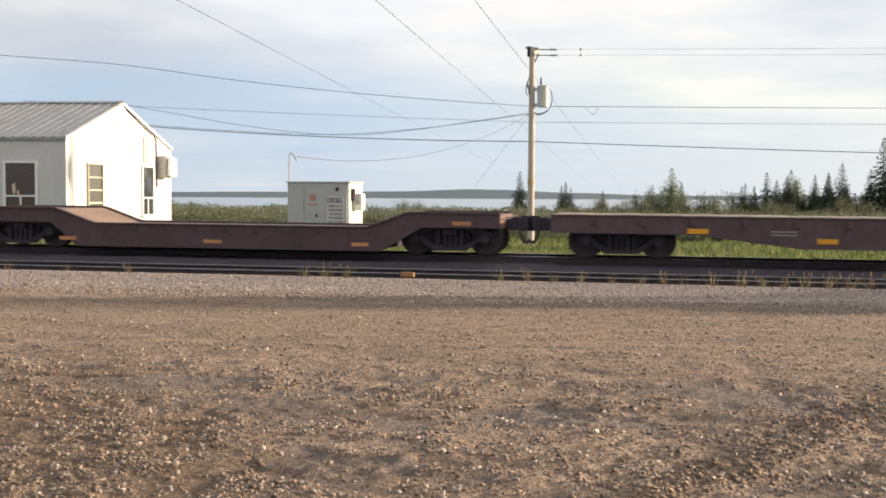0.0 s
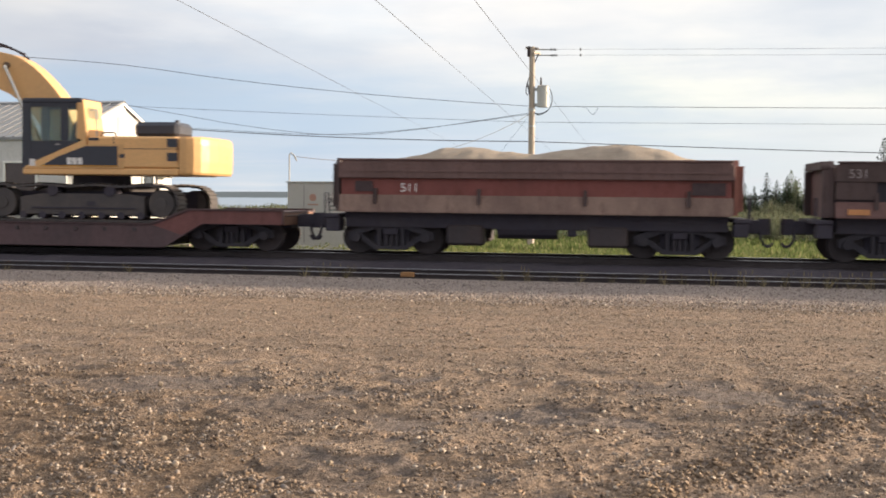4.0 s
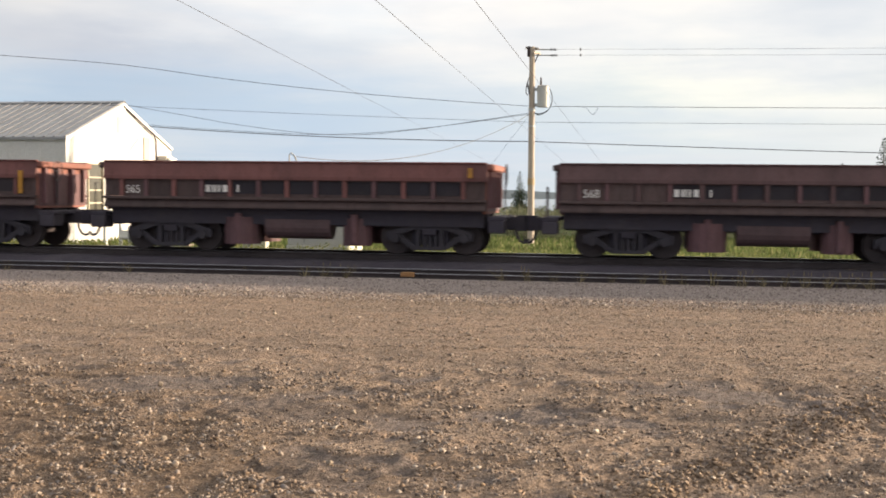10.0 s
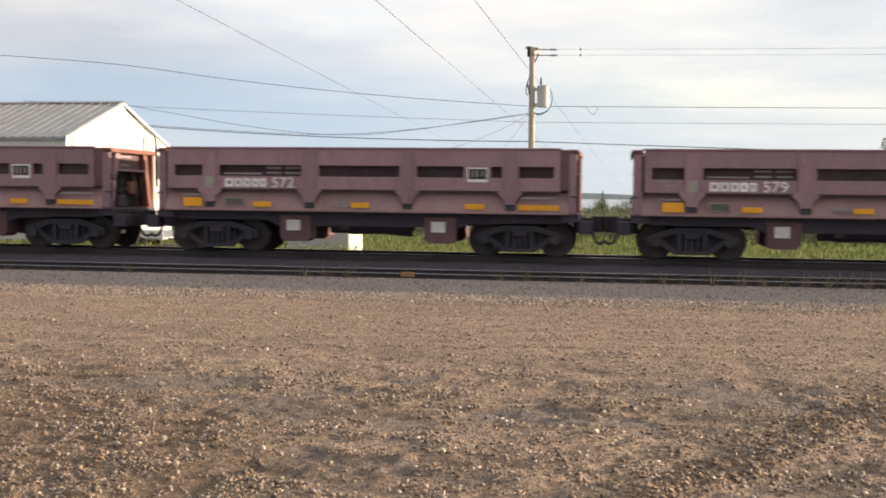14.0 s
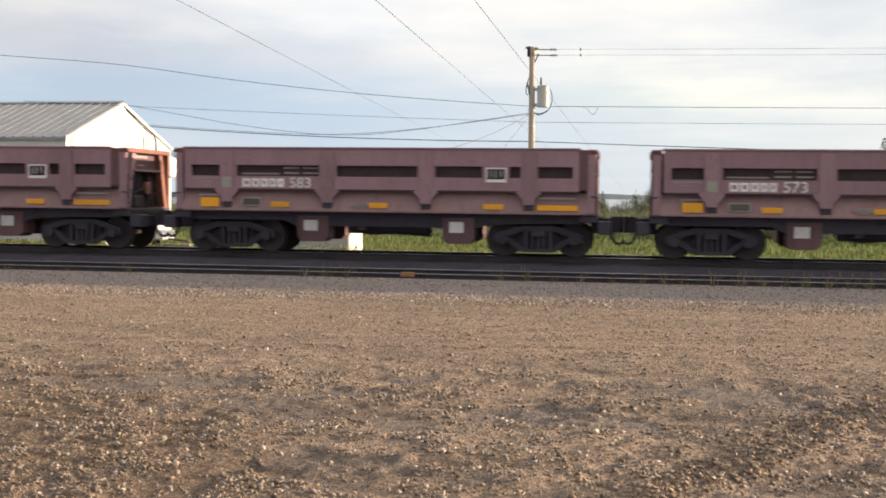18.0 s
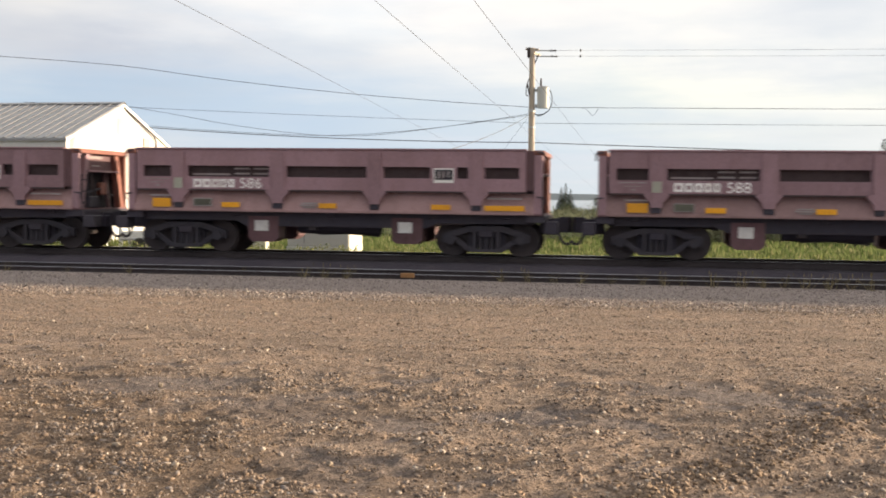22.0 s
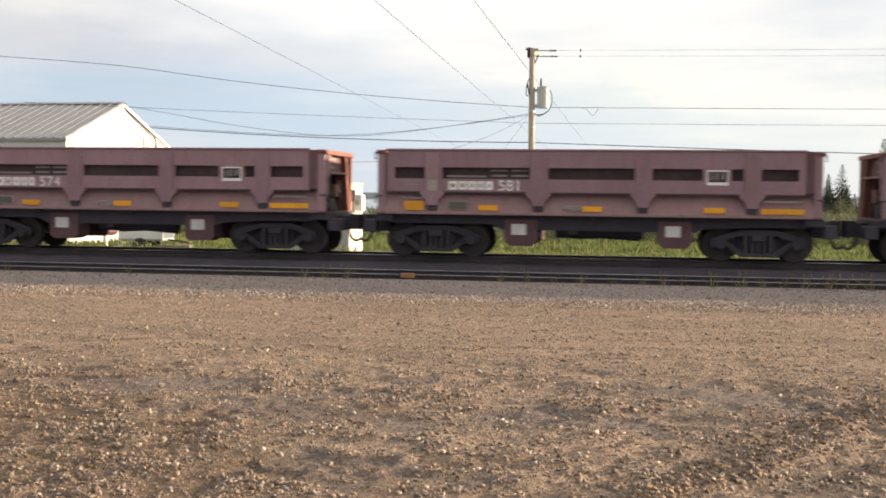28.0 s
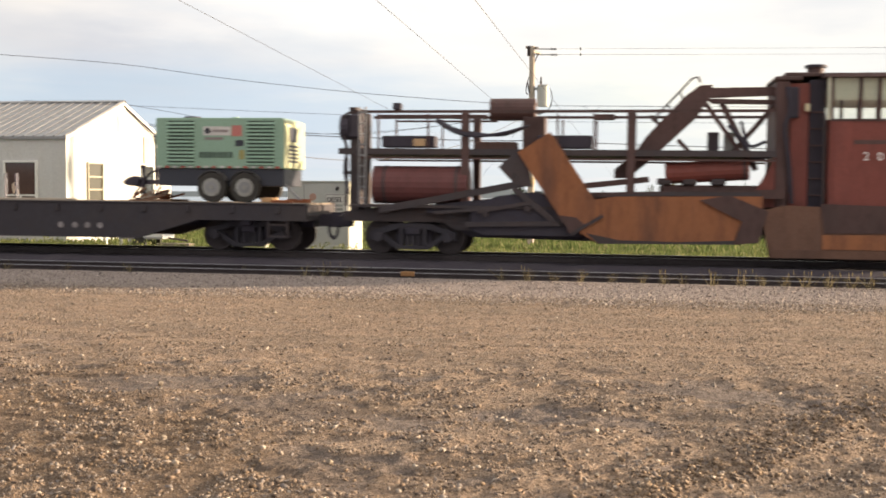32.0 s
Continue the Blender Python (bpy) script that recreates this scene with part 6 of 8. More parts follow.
        part("door_panel", prism(P([(7.995, 2.84), (9.30, 2.84), (9.30, 2.82), (8.005, 2.27)]), y, y + 0.05), DARK_PANEL, cab)
        part("door_post", box(8.84 + X0, 9.04 + X0, y, y + 0.05, 2.145, 3.139), DARK_PANEL, cab)
        part("door_head", box(7.995 + X0, 9.28 + X0, y, y + 0.05, 3.02, 3.138), DARK_PANEL, cab)
        part("pane", box(7.99 + X0, 8.84 + X0, y + 0.02, y + 0.03, 2.14, 3.02), CABGLASS, cab)
        part("pane", box(9.04 + X0, 9.28 + X0, y + 0.02, y + 0.03, 2.14, 3.02), CABGLASS, cab)
    part("door_handle", box(8.70 + X0, 8.82 + X0, -1.465, -1.446, 2.03, 2.06), GALV_RAIL, cab)
    part("front_pane", box(7.77 + X0, 7.785 + X0, -1.38, -0.48, 1.60, 3.10), CABGLASS, cab)
    part("operator_seat", prism(P([(8.55, 2.60), (9.05, 2.60), (9.18, 3.35), (9.06, 3.37), (8.95, 2.82), (8.55, 2.76)]), -1.15, -0.70, bevel=0.03), DARK_PANEL, cab)
    # boom, stick, bucket and their cylinders
    boom = part("boom", prism(P([(2.50, 4.78), (2.66, 5.02), (3.73, 5.12), (5.50, 5.28), (6.10, 5.33), (6.48, 5.32), (6.84, 5.24), (7.17, 5.10), (7.47, 4.90), (7.74, 4.66), (8.10, 4.28), (8.40, 3.90), (8.90, 2.75), (8.55, 2.55), (8.10, 2.70), (7.62, 3.36), (7.36, 3.68), (7.10, 3.93), (6.80, 4.15), (6.45, 4.33), (6.05, 4.44), (5.50, 4.50), (4.00, 4.52), (2.80, 4.56)]), -0.32, 0.32, bevel=0.025), MACHINE_YELLOW, ex)
    for x, z in ((6.02, 5.05), (6.70, 4.95), (8.4, 2.85)):
        part("pin", rod((x + X0, -0.40, z - 0.70), (x + X0, 0.40, z - 0.70), 0.085, 14), PIN, boom)
    for x in (4.88, 5.07, 5.26):
        part("emblem_block", box(x + X0, x + X0 + 0.16, -0.327, -0.3215, 4.06, 4.36), PIN, boom)
    for y in (-0.5, 0.5):
        part("boom_cylinder", rod((7.42 + X0, y, 2.75), (6.72 + X0, y, 4.22), 0.05, 12), CHROME, ex)
        part("boom_cylinder", rod((7.9 + X0, y, 1.75), (7.40 + X0, y, 2.80), 0.10, 14), MACHINE_YELLOW, ex)
    part("stick_cylinder", rod((3.38 + X0, 0, 4.60), (6.05 + X0, 0, 4.68), 0.105, 16), MACHINE_YELLOW, ex)
    part("cylinder_rod", rod((1.78 + X0, 0, 4.57), (3.45 + X0, 0, 4.60), 0.05, 12), CHROME, ex)
    part("hose", hose([(5.55 + X0, -0.15, 4.72), (5.75 + X0, -0.15, 4.86), (6.3 + X0, -0.15, 4.88), (6.9 + X0, -0.2, 4.66), (7.3 + X0, -0.25, 4.42)], 0.03), BLACK, ex)
    part("hose", hose([(5.55 + X0, 0.15, 4.70), (5.85 + X0, 0.15, 4.80), (6.35 + X0, 0.15, 4.82), (6.95 + X0, 0.2, 4.60)], 0.03), BLACK, ex)
    part("hose", hose([(3.6 + X0, -0.36, 4.50), (2.9 + X0, -0.36, 4.40), (2.62 + X0, -0.36, 4.15), (2.75 + X0, -0.36, 3.92), (3.15 + X0, -0.36, 3.70), (3.28 + X0, -0.36, 3.40), (2.95 + X0, -0.36, 3.12)], 0.04), BLACK, ex)
    stick = part("stick", prism(P([(1.70, 5.34), (1.60, 5.12), (1.97, 4.25), (2.30, 3.84), (2.76, 3.80), (4.53, 2.80), (5.00, 2.42), (5.30, 2.30), (5.46, 2.46), (5.38, 2.62), (3.36, 4.44), (2.68, 5.00), (1.90, 5.32)]), -0.20, 0.20, bevel=0.02), MACHINE_YELLOW, ex)
    for x, z in ((1.74, 5.24), (2.72, 4.78), (2.50, 3.92), (5.22, 2.46), (4.75, 2.78)):
        part("pin", rod((x + X0, -0.34, z - 0.70), (x + X0, 0.34, z - 0.70), 0.085, 14), PIN, stick)
    part("bucket_cylinder", rod((2.54 + X0, 0, 3.05), (3.76 + X0, 0, 2.14), 0.095, 14), MACHINE_YELLOW, ex)
    part("cylinder_rod", rod((3.73 + X0, 0, 2.16), (4.09 + X0, 0, 1.83), 0.05, 12), CHROME, ex)
    for y in (-0.26, 0.26):
        part("link", bar((4.07 + X0, y, 1.83), (4.78 + X0, y, 2.06), 0.06, 0.15), MACHINE_YELLOW, ex)
        part("link", bar((4.07 + X0, y, 1.83), (4.72 + X0, y, 1.58), 0.06, 0.15), MACHINE_YELLOW, ex)
    bucket = part("bucket", prism(D([(4.93, 2.26), (5.60, 2.24), (5.63, 1.70), (5.76, 1.32), (5.97, 0.99), (6.30, 0.76), (6.34, 0.715), (5.00, 0.715), (4.80, 0.86), (4.71, 1.15), (4.73, 1.55), (4.86, 1.90)]), -0.68, 0.68, bevel=0.03), BUCKET, ex, "worn steel digging bucket")
    for y in (-0.70, 0.682):
        part("ear_plate", prism(D([(4.94, 2.28), (5.30, 2.42), (5.58, 2.30), (5.63, 1.72), (5.35, 1.52), (4.86, 1.56), (4.88, 1.92)]), y, y + 0.018), MACHINE_YELLOW, bucket)
        part("side_cutter", prism(D([(5.62, 1.60), (5.75, 1.26), (5.96, 0.94), (6.36, 0.715), (6.42, 0.76), (6.05, 1.04), (5.84, 1.36), (5.70, 1.64)]), y, y + 0.018), BUCKET, bucket)
    for y in (-0.6, -0.3, 0.0, 0.3, 0.6):
        part("tooth", bar((5.99 + X0, y, 0.075), (6.34 + X0, y, 0.035), 0.12, 0.06), DULL_RUST, bucket)
    RIDERS.append((ex, left + 3.0, 0.70))
    return ex


build_excavator(-159.30)
timber = part("blocking_timber", prism([(0, 0), (1.9, 0), (1.9, 0.06), (1.3, 0.16), (0.3, 0.13)], -0.6, 0.6), PLANK)
tagged(timber, "rough timber blocking under the excavator bucket", "timber")
RIDERS.append((timber, -159.30 + 4.55, 0.685))

SOOTY = worn("sooty_flat_car_steel", (0.046, 0.040, 0.048), (0.066, 0.052, 0.050), 0.75, amount=0.6)
# ---- dark flat car with the red machine and the compressor
dark_flat = fishbelly(182.72, 15.70, "dark steel flat car loaded with red machine and compressor", 1.21, 0.80, 0.32, (3.0, 4.6, 11.2, 12.8), SOOTY, (1.78, 14.05), 0.0, (1.0, 0.72))
for z in (0.40, 0.70):
    part("stirrup_rung", bar((14.72, -1.50, z), (15.22, -1.50, z), 0.05, 0.04), STEEL_DARK, dark_flat)
for x in (14.72, 15.22):
    part("stirrup_side", bar((x, -1.50, 0.36), (x, -1.50, 0.82), 0.05, 0.04), STEEL_DARK, dark_flat)
for x in (9.05, 9.45, 9.80, 10.15):
    part("round_mark", rod((x, -1.506, 0.62), (x, -1.5, 0.62), 0.08, 12), FAINT_MARK, dark_flat)
for a, b in (((6.55, 0.55), (6.55, 0.85)), ((7.2, 0.55), (7.2, 0.85)), ((6.55, 0.78), (7.2, 0.78))):
    part("tie_down", bar((a[0], -1.53, a[1]), (b[0], -1.53, b[1]), 0.05, 0.06), RUST, dark_flat)
for x in (0.02, 0.22):
    part("stake", box(x, x + 0.06, -1.42, -1.34, 1.265, 2.02), STEEL_DARK, dark_flat)
part("stake_rail", box(0.02, 0.28, -1.41, -1.35, 2.022, 2.06), STEEL_DARK, dark_flat)
part("stake", box(0.36, 0.54, -1.40, -1.20, 1.265, 2.06, 0.015), STEEL_DARK, dark_flat)

SLATE_POST = worn("slate_grey_stake", (0.17, 0.17, 0.20), (0.10, 0.10, 0.12), 0.6)
for x in (5.85, 6.20):
    part("stake", box(x, x + 0.05, 1.30, 1.36, 1.265, 2.0), SLATE_POST, dark_flat)
MACHINE_RED = worn("fresh_red_paint", (0.52, 0.036, 0.055), (0.36, 0.035, 0.045), 0.4, amount=0.25, bump=0.02)
GALV_DARK = worn("weathered_grey_post", (0.30, 0.30, 0.31), (0.18, 0.18, 0.19), 0.6)
PALE_BOARD = worn("pale_weathered_board", (0.40, 0.34, 0.28), (0.26, 0.21, 0.17), 0.85, amount=0.5)
MACHINE_CREAM = worn("cream_plastic", (0.70, 0.62, 0.42), (0.5, 0.42, 0.3), 0.5, amount=0.2)


def build_red_machine():
    m = thing("track_machine", "red box-shaped track machine with railings on a flat car", "machine")
    part("body", prism([(-0.06, 0.0), (-0.06, 0.96), (0.55, 1.0), (3.80, 0.98), (3.90, 0.92), (3.94, 0.0)], -1.30, 0.55, bevel=0.03), MACHINE_RED, m)
    part("skirt", prism([(3.942, 0.0), (3.942, 0.55), (4.00, 0.52), (4.24, 0.04), (4.24, 0.0)], -1.30, -1.12, bevel=0.01), MACHINE_RED, m)
    # Vent, with the gap's shadow painted as a dark stripe below it.
    part("vent", prism([(3.56, 0.92), (3.86, 0.90), (3.90, 0.60), (4.17, 0.06), (4.10, 0.06), (3.80, 0.60), (3.60, 0.70)], -1.315, -1.305), DARK_PANEL, m)
    for z in (0.74, 0.84):
        part("emblem_bar", box(3.50, 3.64, -1.322, -1.316, z, z + 0.05), FAINT_MARK, m)
    part("deck_pipe", pipe([(0.1, -1.0, 1.06), (3.8, -1.0, 1.03)], 0.035), BLACK, m)
    part("railing", pipe([(2.17, -0.9, 1.20), (4.06, -0.9, 1.15)], 0.026), BLACK, m)
    part("post", bar((0.18, -0.9, 0.98), (0.30, -0.9, 1.86), 0.10, 0.10), BLACK, m)
    for x in (1.76, 3.02):
        part("post", rod((x, -0.9, 0.90), (x, -0.9, 1.80), 0.042, 8), SLATE_POST, m)
    part("post", rod((4.22, -0.9, 0.02), (4.22, -0.9, 1.80), 0.042, 8), SLATE_POST, m)
    part("top_rail", pipe([(0.30, -0.9, 1.80), (4.22, -0.9, 1.80)], 0.016), BLACK, m)
    for x, h in ((0.58, 0.20), (0.70, 0.30), (0.80, 0.24)):
        part("lamp", rod((x, -0.95, 1.0), (x, -0.95, 1.0 + h), 0.06, 10), MACHINE_CREAM, m)
    part("lever", pipe([(0.85, -0.95, 1.05), (0.95, -0.95, 1.25), (1.15, -0.95, 1.12)], 0.03), BLACK, m)
    part("valve_block", box(1.62, 1.72, -1.0, -0.85, 1.0, 1.22), BLACK, m)
    for x in (2.05, 2.6, 3.1):
        part("hatch", box(x, x + 0.3, -0.9, -0.4, 0.99, 1.06, 0.02), MACHINE_RED, m)
    for x, w, h in ((1.15, 0.22, 0.14), (1.40, 0.10, 0.10), (1.95, 0.16, 0.12), (2.55, 0.30, 0.09), (3.35, 0.24, 0.11)):
        part("roof_fitting", box(x, x + w, -0.8, -0.5, 0.99, 0.99 + h, 0.02), DARK_PANEL, m)
    part("lamp", rod((3.78, -1.0, 1.02), (3.78, -1.0, 1.12), 0.06, 10), MACHINE_CREAM, m)
    part("skid", box(0.1, 4.4, -1.2, -0.9, -0.03, -0.002), BLACK, m)
    RIDERS.append((m, 182.72 + 0.59, 1.262))
    b = part("steel_box", box(0, 0.75, -0.9, 0.2, 0, 0.30, 0.02), worn("tan_steel_box", (0.42, 0.40, 0.37), (0.3, 0.27, 0.25), 0.6))
    tagged(b, "tan steel box lying on the flat car deck", "box")
    RIDERS.append((b, 182.72 + 5.05, 1.262))
    for at, long_, y in ((5.95, 3.3, -1.1), (6.4, 2.6, -0.6)):
        d = part("loose_board", box(0, long_, y - 0.14, y + 0.14, 0, 0.05, 0.006), PALE_BOARD)
        tagged(d, "long pale board lying loose on the flat car deck", "board", "loose boards on the flat car")
        RIDERS.append((d, 182.72 + at, 1.262))


build_red_machine()

COMP_GREEN = worn("pale_green_enamel", (0.265, 0.405, 0.310), (0.21, 0.32, 0.245), 0.4, amount=0.25, bump=0.02)
LOUVRE_GREEN = worn("shaded_green_slots", (0.055, 0.085, 0.068), (0.04, 0.06, 0.05), 0.7, amount=0.3, bump=0.0)
# Lighter, yellower copy of the green with the end's sunlight painted in.
COMP_END = worn("sunlit_green_end", (0.52, 0.54, 0.34), (0.42, 0.44, 0.28), 0.45, amount=0.25, bump=0.02)
TAPE_RED = worn("faded_red_tape", (0.42, 0.09, 0.07), (0.30, 0.10, 0.08), 0.5, amount=0.3, bump=0.0)
OFFCUT = worn("rust_brown_offcut", (0.26, 0.15, 0.10), (0.15, 0.09, 0.07), 0.9, amount=0.6)
MUDGUARD = worn("dusty_mudguard", (0.07, 0.068, 0.07), (0.11, 0.10, 0.10), 0.7, amount=0.5)
TYRE = worn("dusty_tyre_rubber", (0.035, 0.033, 0.031), (0.08, 0.07, 0.06), 0.9, amount=0.5)
RIM = worn("dull_wheel_rim", (0.34, 0.34, 0.32), (0.22, 0.20, 0.18), 0.5, 0.3, amount=0.4)


def build_compressor():
    c = thing("compressor", "pale green towable air compressor on twin axles", "compressor")
    # local x from the left end of the hood, z over the deck
    hood = part("hood", prism([(0.0, 0.88), (0.0, 2.17), (0.04, 2.20), (3.46, 2.20), (3.50, 2.17), (3.50, 0.88)], -0.92, 0.92, bevel=0.02), COMP_GREEN, c)
    part("end_hood", prism([(3.502, 0.90), (3.502, 2.16), (3.53, 2.14), (3.54, 0.90)], -0.90, 0.90, bevel=0.01), COMP_END, hood)
    for x0, x1 in ((0.34, 1.06), (2.52, 3.24)):
        part("louvre_back", box(x0, x1, -0.926, -0.921, 0.96, 2.12), LOUVRE_GREEN, hood)
        for i in range(12):
            z = 0.97 + i * 0.096
            part("louvre", prism([(-0.926, z + 0.055), (-0.965, z), (-0.965, z + 0.010), (-0.926, z + 0.057)], x0 - 0.01, x1 + 0.01, "x"), COMP_GREEN, hood)
    for i in range(5):
        part("end_louvre", box(3.542, 3.555, -0.6, 0.3, 1.05 + i * 0.1, 1.11 + i * 0.1), DARK_PANEL, hood)
    part("end_grille", box(3.542, 3.56, -0.55, 0.1, 1.60, 1.98), DARK_PANEL, hood)
    label_ = part("name_plate", box(1.32, 2.07, -0.930, -0.921, 1.74, 1.97), WHITE_PLATE, hood, "white name plate with red square")
    part("emblem", rod((1.44, -0.936, 1.855), (1.44, -0.931, 1.855), 0.08, 12), DARK_PANEL, label_)
    part("name_bar", box(1.56, 2.0, -0.934, -0.9305, 1.82, 1.89), FAINT_MARK, label_)
    part("lower_plate", box(1.36, 1.86, -0.928, -0.921, 1.62, 1.69), FAINT_MARK, hood)
    part("red_square", box(2.10, 2.37, -0.930, -0.921, 1.72, 2.0), worn("faded_red_square", (0.50, 0.17, 0.15), (0.36, 0.20, 0.16), 0.5), hood)
    for x in (1.22, 1.34, 1.46, 1.58, 1.70, 1.77, 1.89, 2.02):
        part("name_bar", box(x, x + (0.04 if x == 1.70 else 0.09), -0.927, -0.921, 1.15, 1.31), LOUVRE_GREEN, hood)
    part("control_window", box(2.20, 2.42, -0.932, -0.921, 1.46, 1.62), DARK_PANEL, hood)
    part("warning_label", box(2.30, 2.44, -0.930, -0.921, 1.12, 1.36), worn("ochre_warning_label", (0.38, 0.33, 0.12), (0.3, 0.3, 0.16), 0.6), hood)
    for i in range(16):
        part("tape", box(0.05 + i * 0.215, 0.05 + i * 0.215 + 0.11, -0.934, -0.921, 0.885, 0.94), TAPE_RED if i % 2 else WHITE_PLATE, hood)
    part("roof_cap", rod((0.75, -0.2, 2.20), (0.75, -0.2, 2.27), 0.22, 16), BLACK, hood)
    part("roof_cap", rod((1.95, -0.2, 2.20), (1.95, -0.2, 2.26), 0.10, 14), COMP_GREEN, hood)
    part("side_filter", rod((-0.02, -0.6, 1.65), (-0.12, -0.6, 1.65), 0.16, 12), DARK_PANEL, hood)
    part("chassis", box(0.04, 3.48, -0.84, 0.84, 0.42, 0.876, 0.015), DARK_PANEL, c)
    part("drawbar", bar((-1.0, 0, 0.50), (0.04, 0, 0.52), 0.12, 0.12), DARK_PANEL, c)
    part("drawbar", bar((-0.6, -0.1, 0.50), (0.04, -0.6, 0.50), 0.10, 0.10), DARK_PANEL, c)
    part("hitch", prism([(-1.30, 0.50), (-1.18, 0.42), (-0.85, 0.38), (-0.75, 0.60), (-0.95, 0.68), (-1.15, 0.62)], -0.16, 0.16, bevel=0.03), BLACK, c)
    jack = part("jack", rod((-0.65, -0.20, 0.0), (-0.65, -0.20, 0.90), 0.05, 10), BLACK, c)
    part("jack_cap", rod((-0.65, -0.20, 0.88), (-0.65, -0.20, 0.96), 0.075, 10), BLACK, jack)
    part("hose", hose([(-0.6, -0.25, 0.52), (-0.48, -0.28, 0.70), (-0.30, -0.3, 0.80), (0.04, -0.3, 0.82)], 0.03), BLACK, c)
    part("hose", hose([(-0.7, -0.2, 0.45), (-0.9, -0.25, 0.10), (-0.4, -0.3, 0.04), (-0.1, -0.3, 0.40)], 0.03), BLACK, c)
    for x in (1.60, 2.50):
        for s in (-1, 1):
            w = part("tyre", rod((x, s * 0.86, 0.385), (x, s * 1.08, 0.385), 0.385, 28), TYRE, c)
            part("rim", rod((x, s * 1.075, 0.385), (x, s * 1.09, 0.385), 0.24, 20), RIM, w)
            part("rim_dish", rod((x, s * 1.085, 0.385), (x, s * 1.095, 0.385), 0.15, 16), GALV_DARK, w)
            part("hub", rod((x, s * 1.09, 0.385), (x, s * 1.13, 0.385), 0.06, 10), RIM, w)
        arc = [(x + 0.44 * math.cos(math.radians(q)), 0.385 + 0.44 * math.sin(math.radians(q))) for q in range(25, 156, 13)]
        inner = [(x + 0.415 * math.cos(math.radians(q)), 0.385 + 0.415 * math.sin(math.radians(q))) for q in range(155, 24, -13)]
        part("mudguard", prism(arc + inner, -1.09, -0.85), MUDGUARD, c)
    part("tail_brace", bar((3.46, -0.6, 0.46), (3.86, -0.6, 0.08), 0.06, 0.06), GALV_DARK, c)
    RIDERS.append((c, 182.72 + 11.45, 1.262))
    w = part("wheel_chock", box(0, 0.32, -1.0, -0.5, 0, 0.13, 0.02), worn("fresh_timber", (0.55, 0.33, 0.17), (0.4, 0.24, 0.13), 0.8))
    tagged(w, "fresh timber chock behind the compressor wheels", "timber")
    RIDERS.append((w, 182.72 + 14.36, 1.262))
    heap = thing("scrap_heap", "rust-brown timber and strap offcuts heaped on the deck", "scrap")
    r = random.Random(58)
    for i in range(16):
        x, y, a = r.uniform(0, 0.75), r.uniform(-0.6, 0.5), r.uniform(-0.9, 0.9)
        q = r.uniform(0.22, 0.5)
        p0 = Vector((x - q * math.cos(a) * 0.6, y - 0.2, r.uniform(0.04, 0.10)))
        part("offcut", bar(p0, p0 + Vector((q * math.cos(a) * 1.2, r.uniform(-0.3, 0.3), r.uniform(0.05, 0.28))), r.uniform(0.05, 0.10), r.uniform(0.03, 0.07)), (OFFCUT, RUST, PALE_BOARD)[i % 3], heap)
    part("base_plank", box(-0.25, 0.95, -0.7, 0.5, 0, 0.05), OFFCUT, heap)
    RIDERS.append((heap, 182.72 + 10.85, 1.262))
    for at, long_, y, high in ((14.72, 0.52, -1.2, 0.07), (14.95, 0.60, -0.5, 0.10)):
        d = part("steel_strap", box(0, long_, y - 0.10, y + 0.10, 0, high, 0.008), RUST)
        tagged(d, "short rusty steel piece lying on the deck's end", "scrap", "rusty pieces on the flat car")
        RIDERS.append((d, 182.72 + at, 1.262))


build_compressor()


# ---- spreader plough at the tail
SPREADER = worn("spreader_red_brown", (0.098, 0.054, 0.050), (0.050, 0.034, 0.033), 0.7, amount=0.6, streak=2)
TANK_MAROON = worn("dull_maroon_tank", (0.135, 0.046, 0.044), (0.075, 0.034, 0.034), 0.6, amount=0.5, streak=2)
BLADE = worn("scoured_orange_blade", (0.29, 0.112, 0.050), (0.13, 0.058, 0.038), 0.75, amount=0.85, streak=5, patch=1.8)
CAB_RED = worn("oxide_red_cab", (0.200, 0.054, 0.042), (0.110, 0.038, 0.034), 0.6, amount=0.45, streak=2)


CLEAR, clr_n, clr_l, clr_b = material("clear_cab_glass", 0.03, 0.0, 0.5)
clr_b.inputs["Base Color"].default_value = (0.95, 0.97, 0.94, 1)
clr_b.inputs["Transmission Weight"].default_value, clr_b.inputs["IOR"].default_value = 0.94, 1.05
BLIND = worn("cream_blind", (0.66, 0.66, 0.52), (0.5, 0.5, 0.4), 0.7, amount=0.3, bump=0.0)


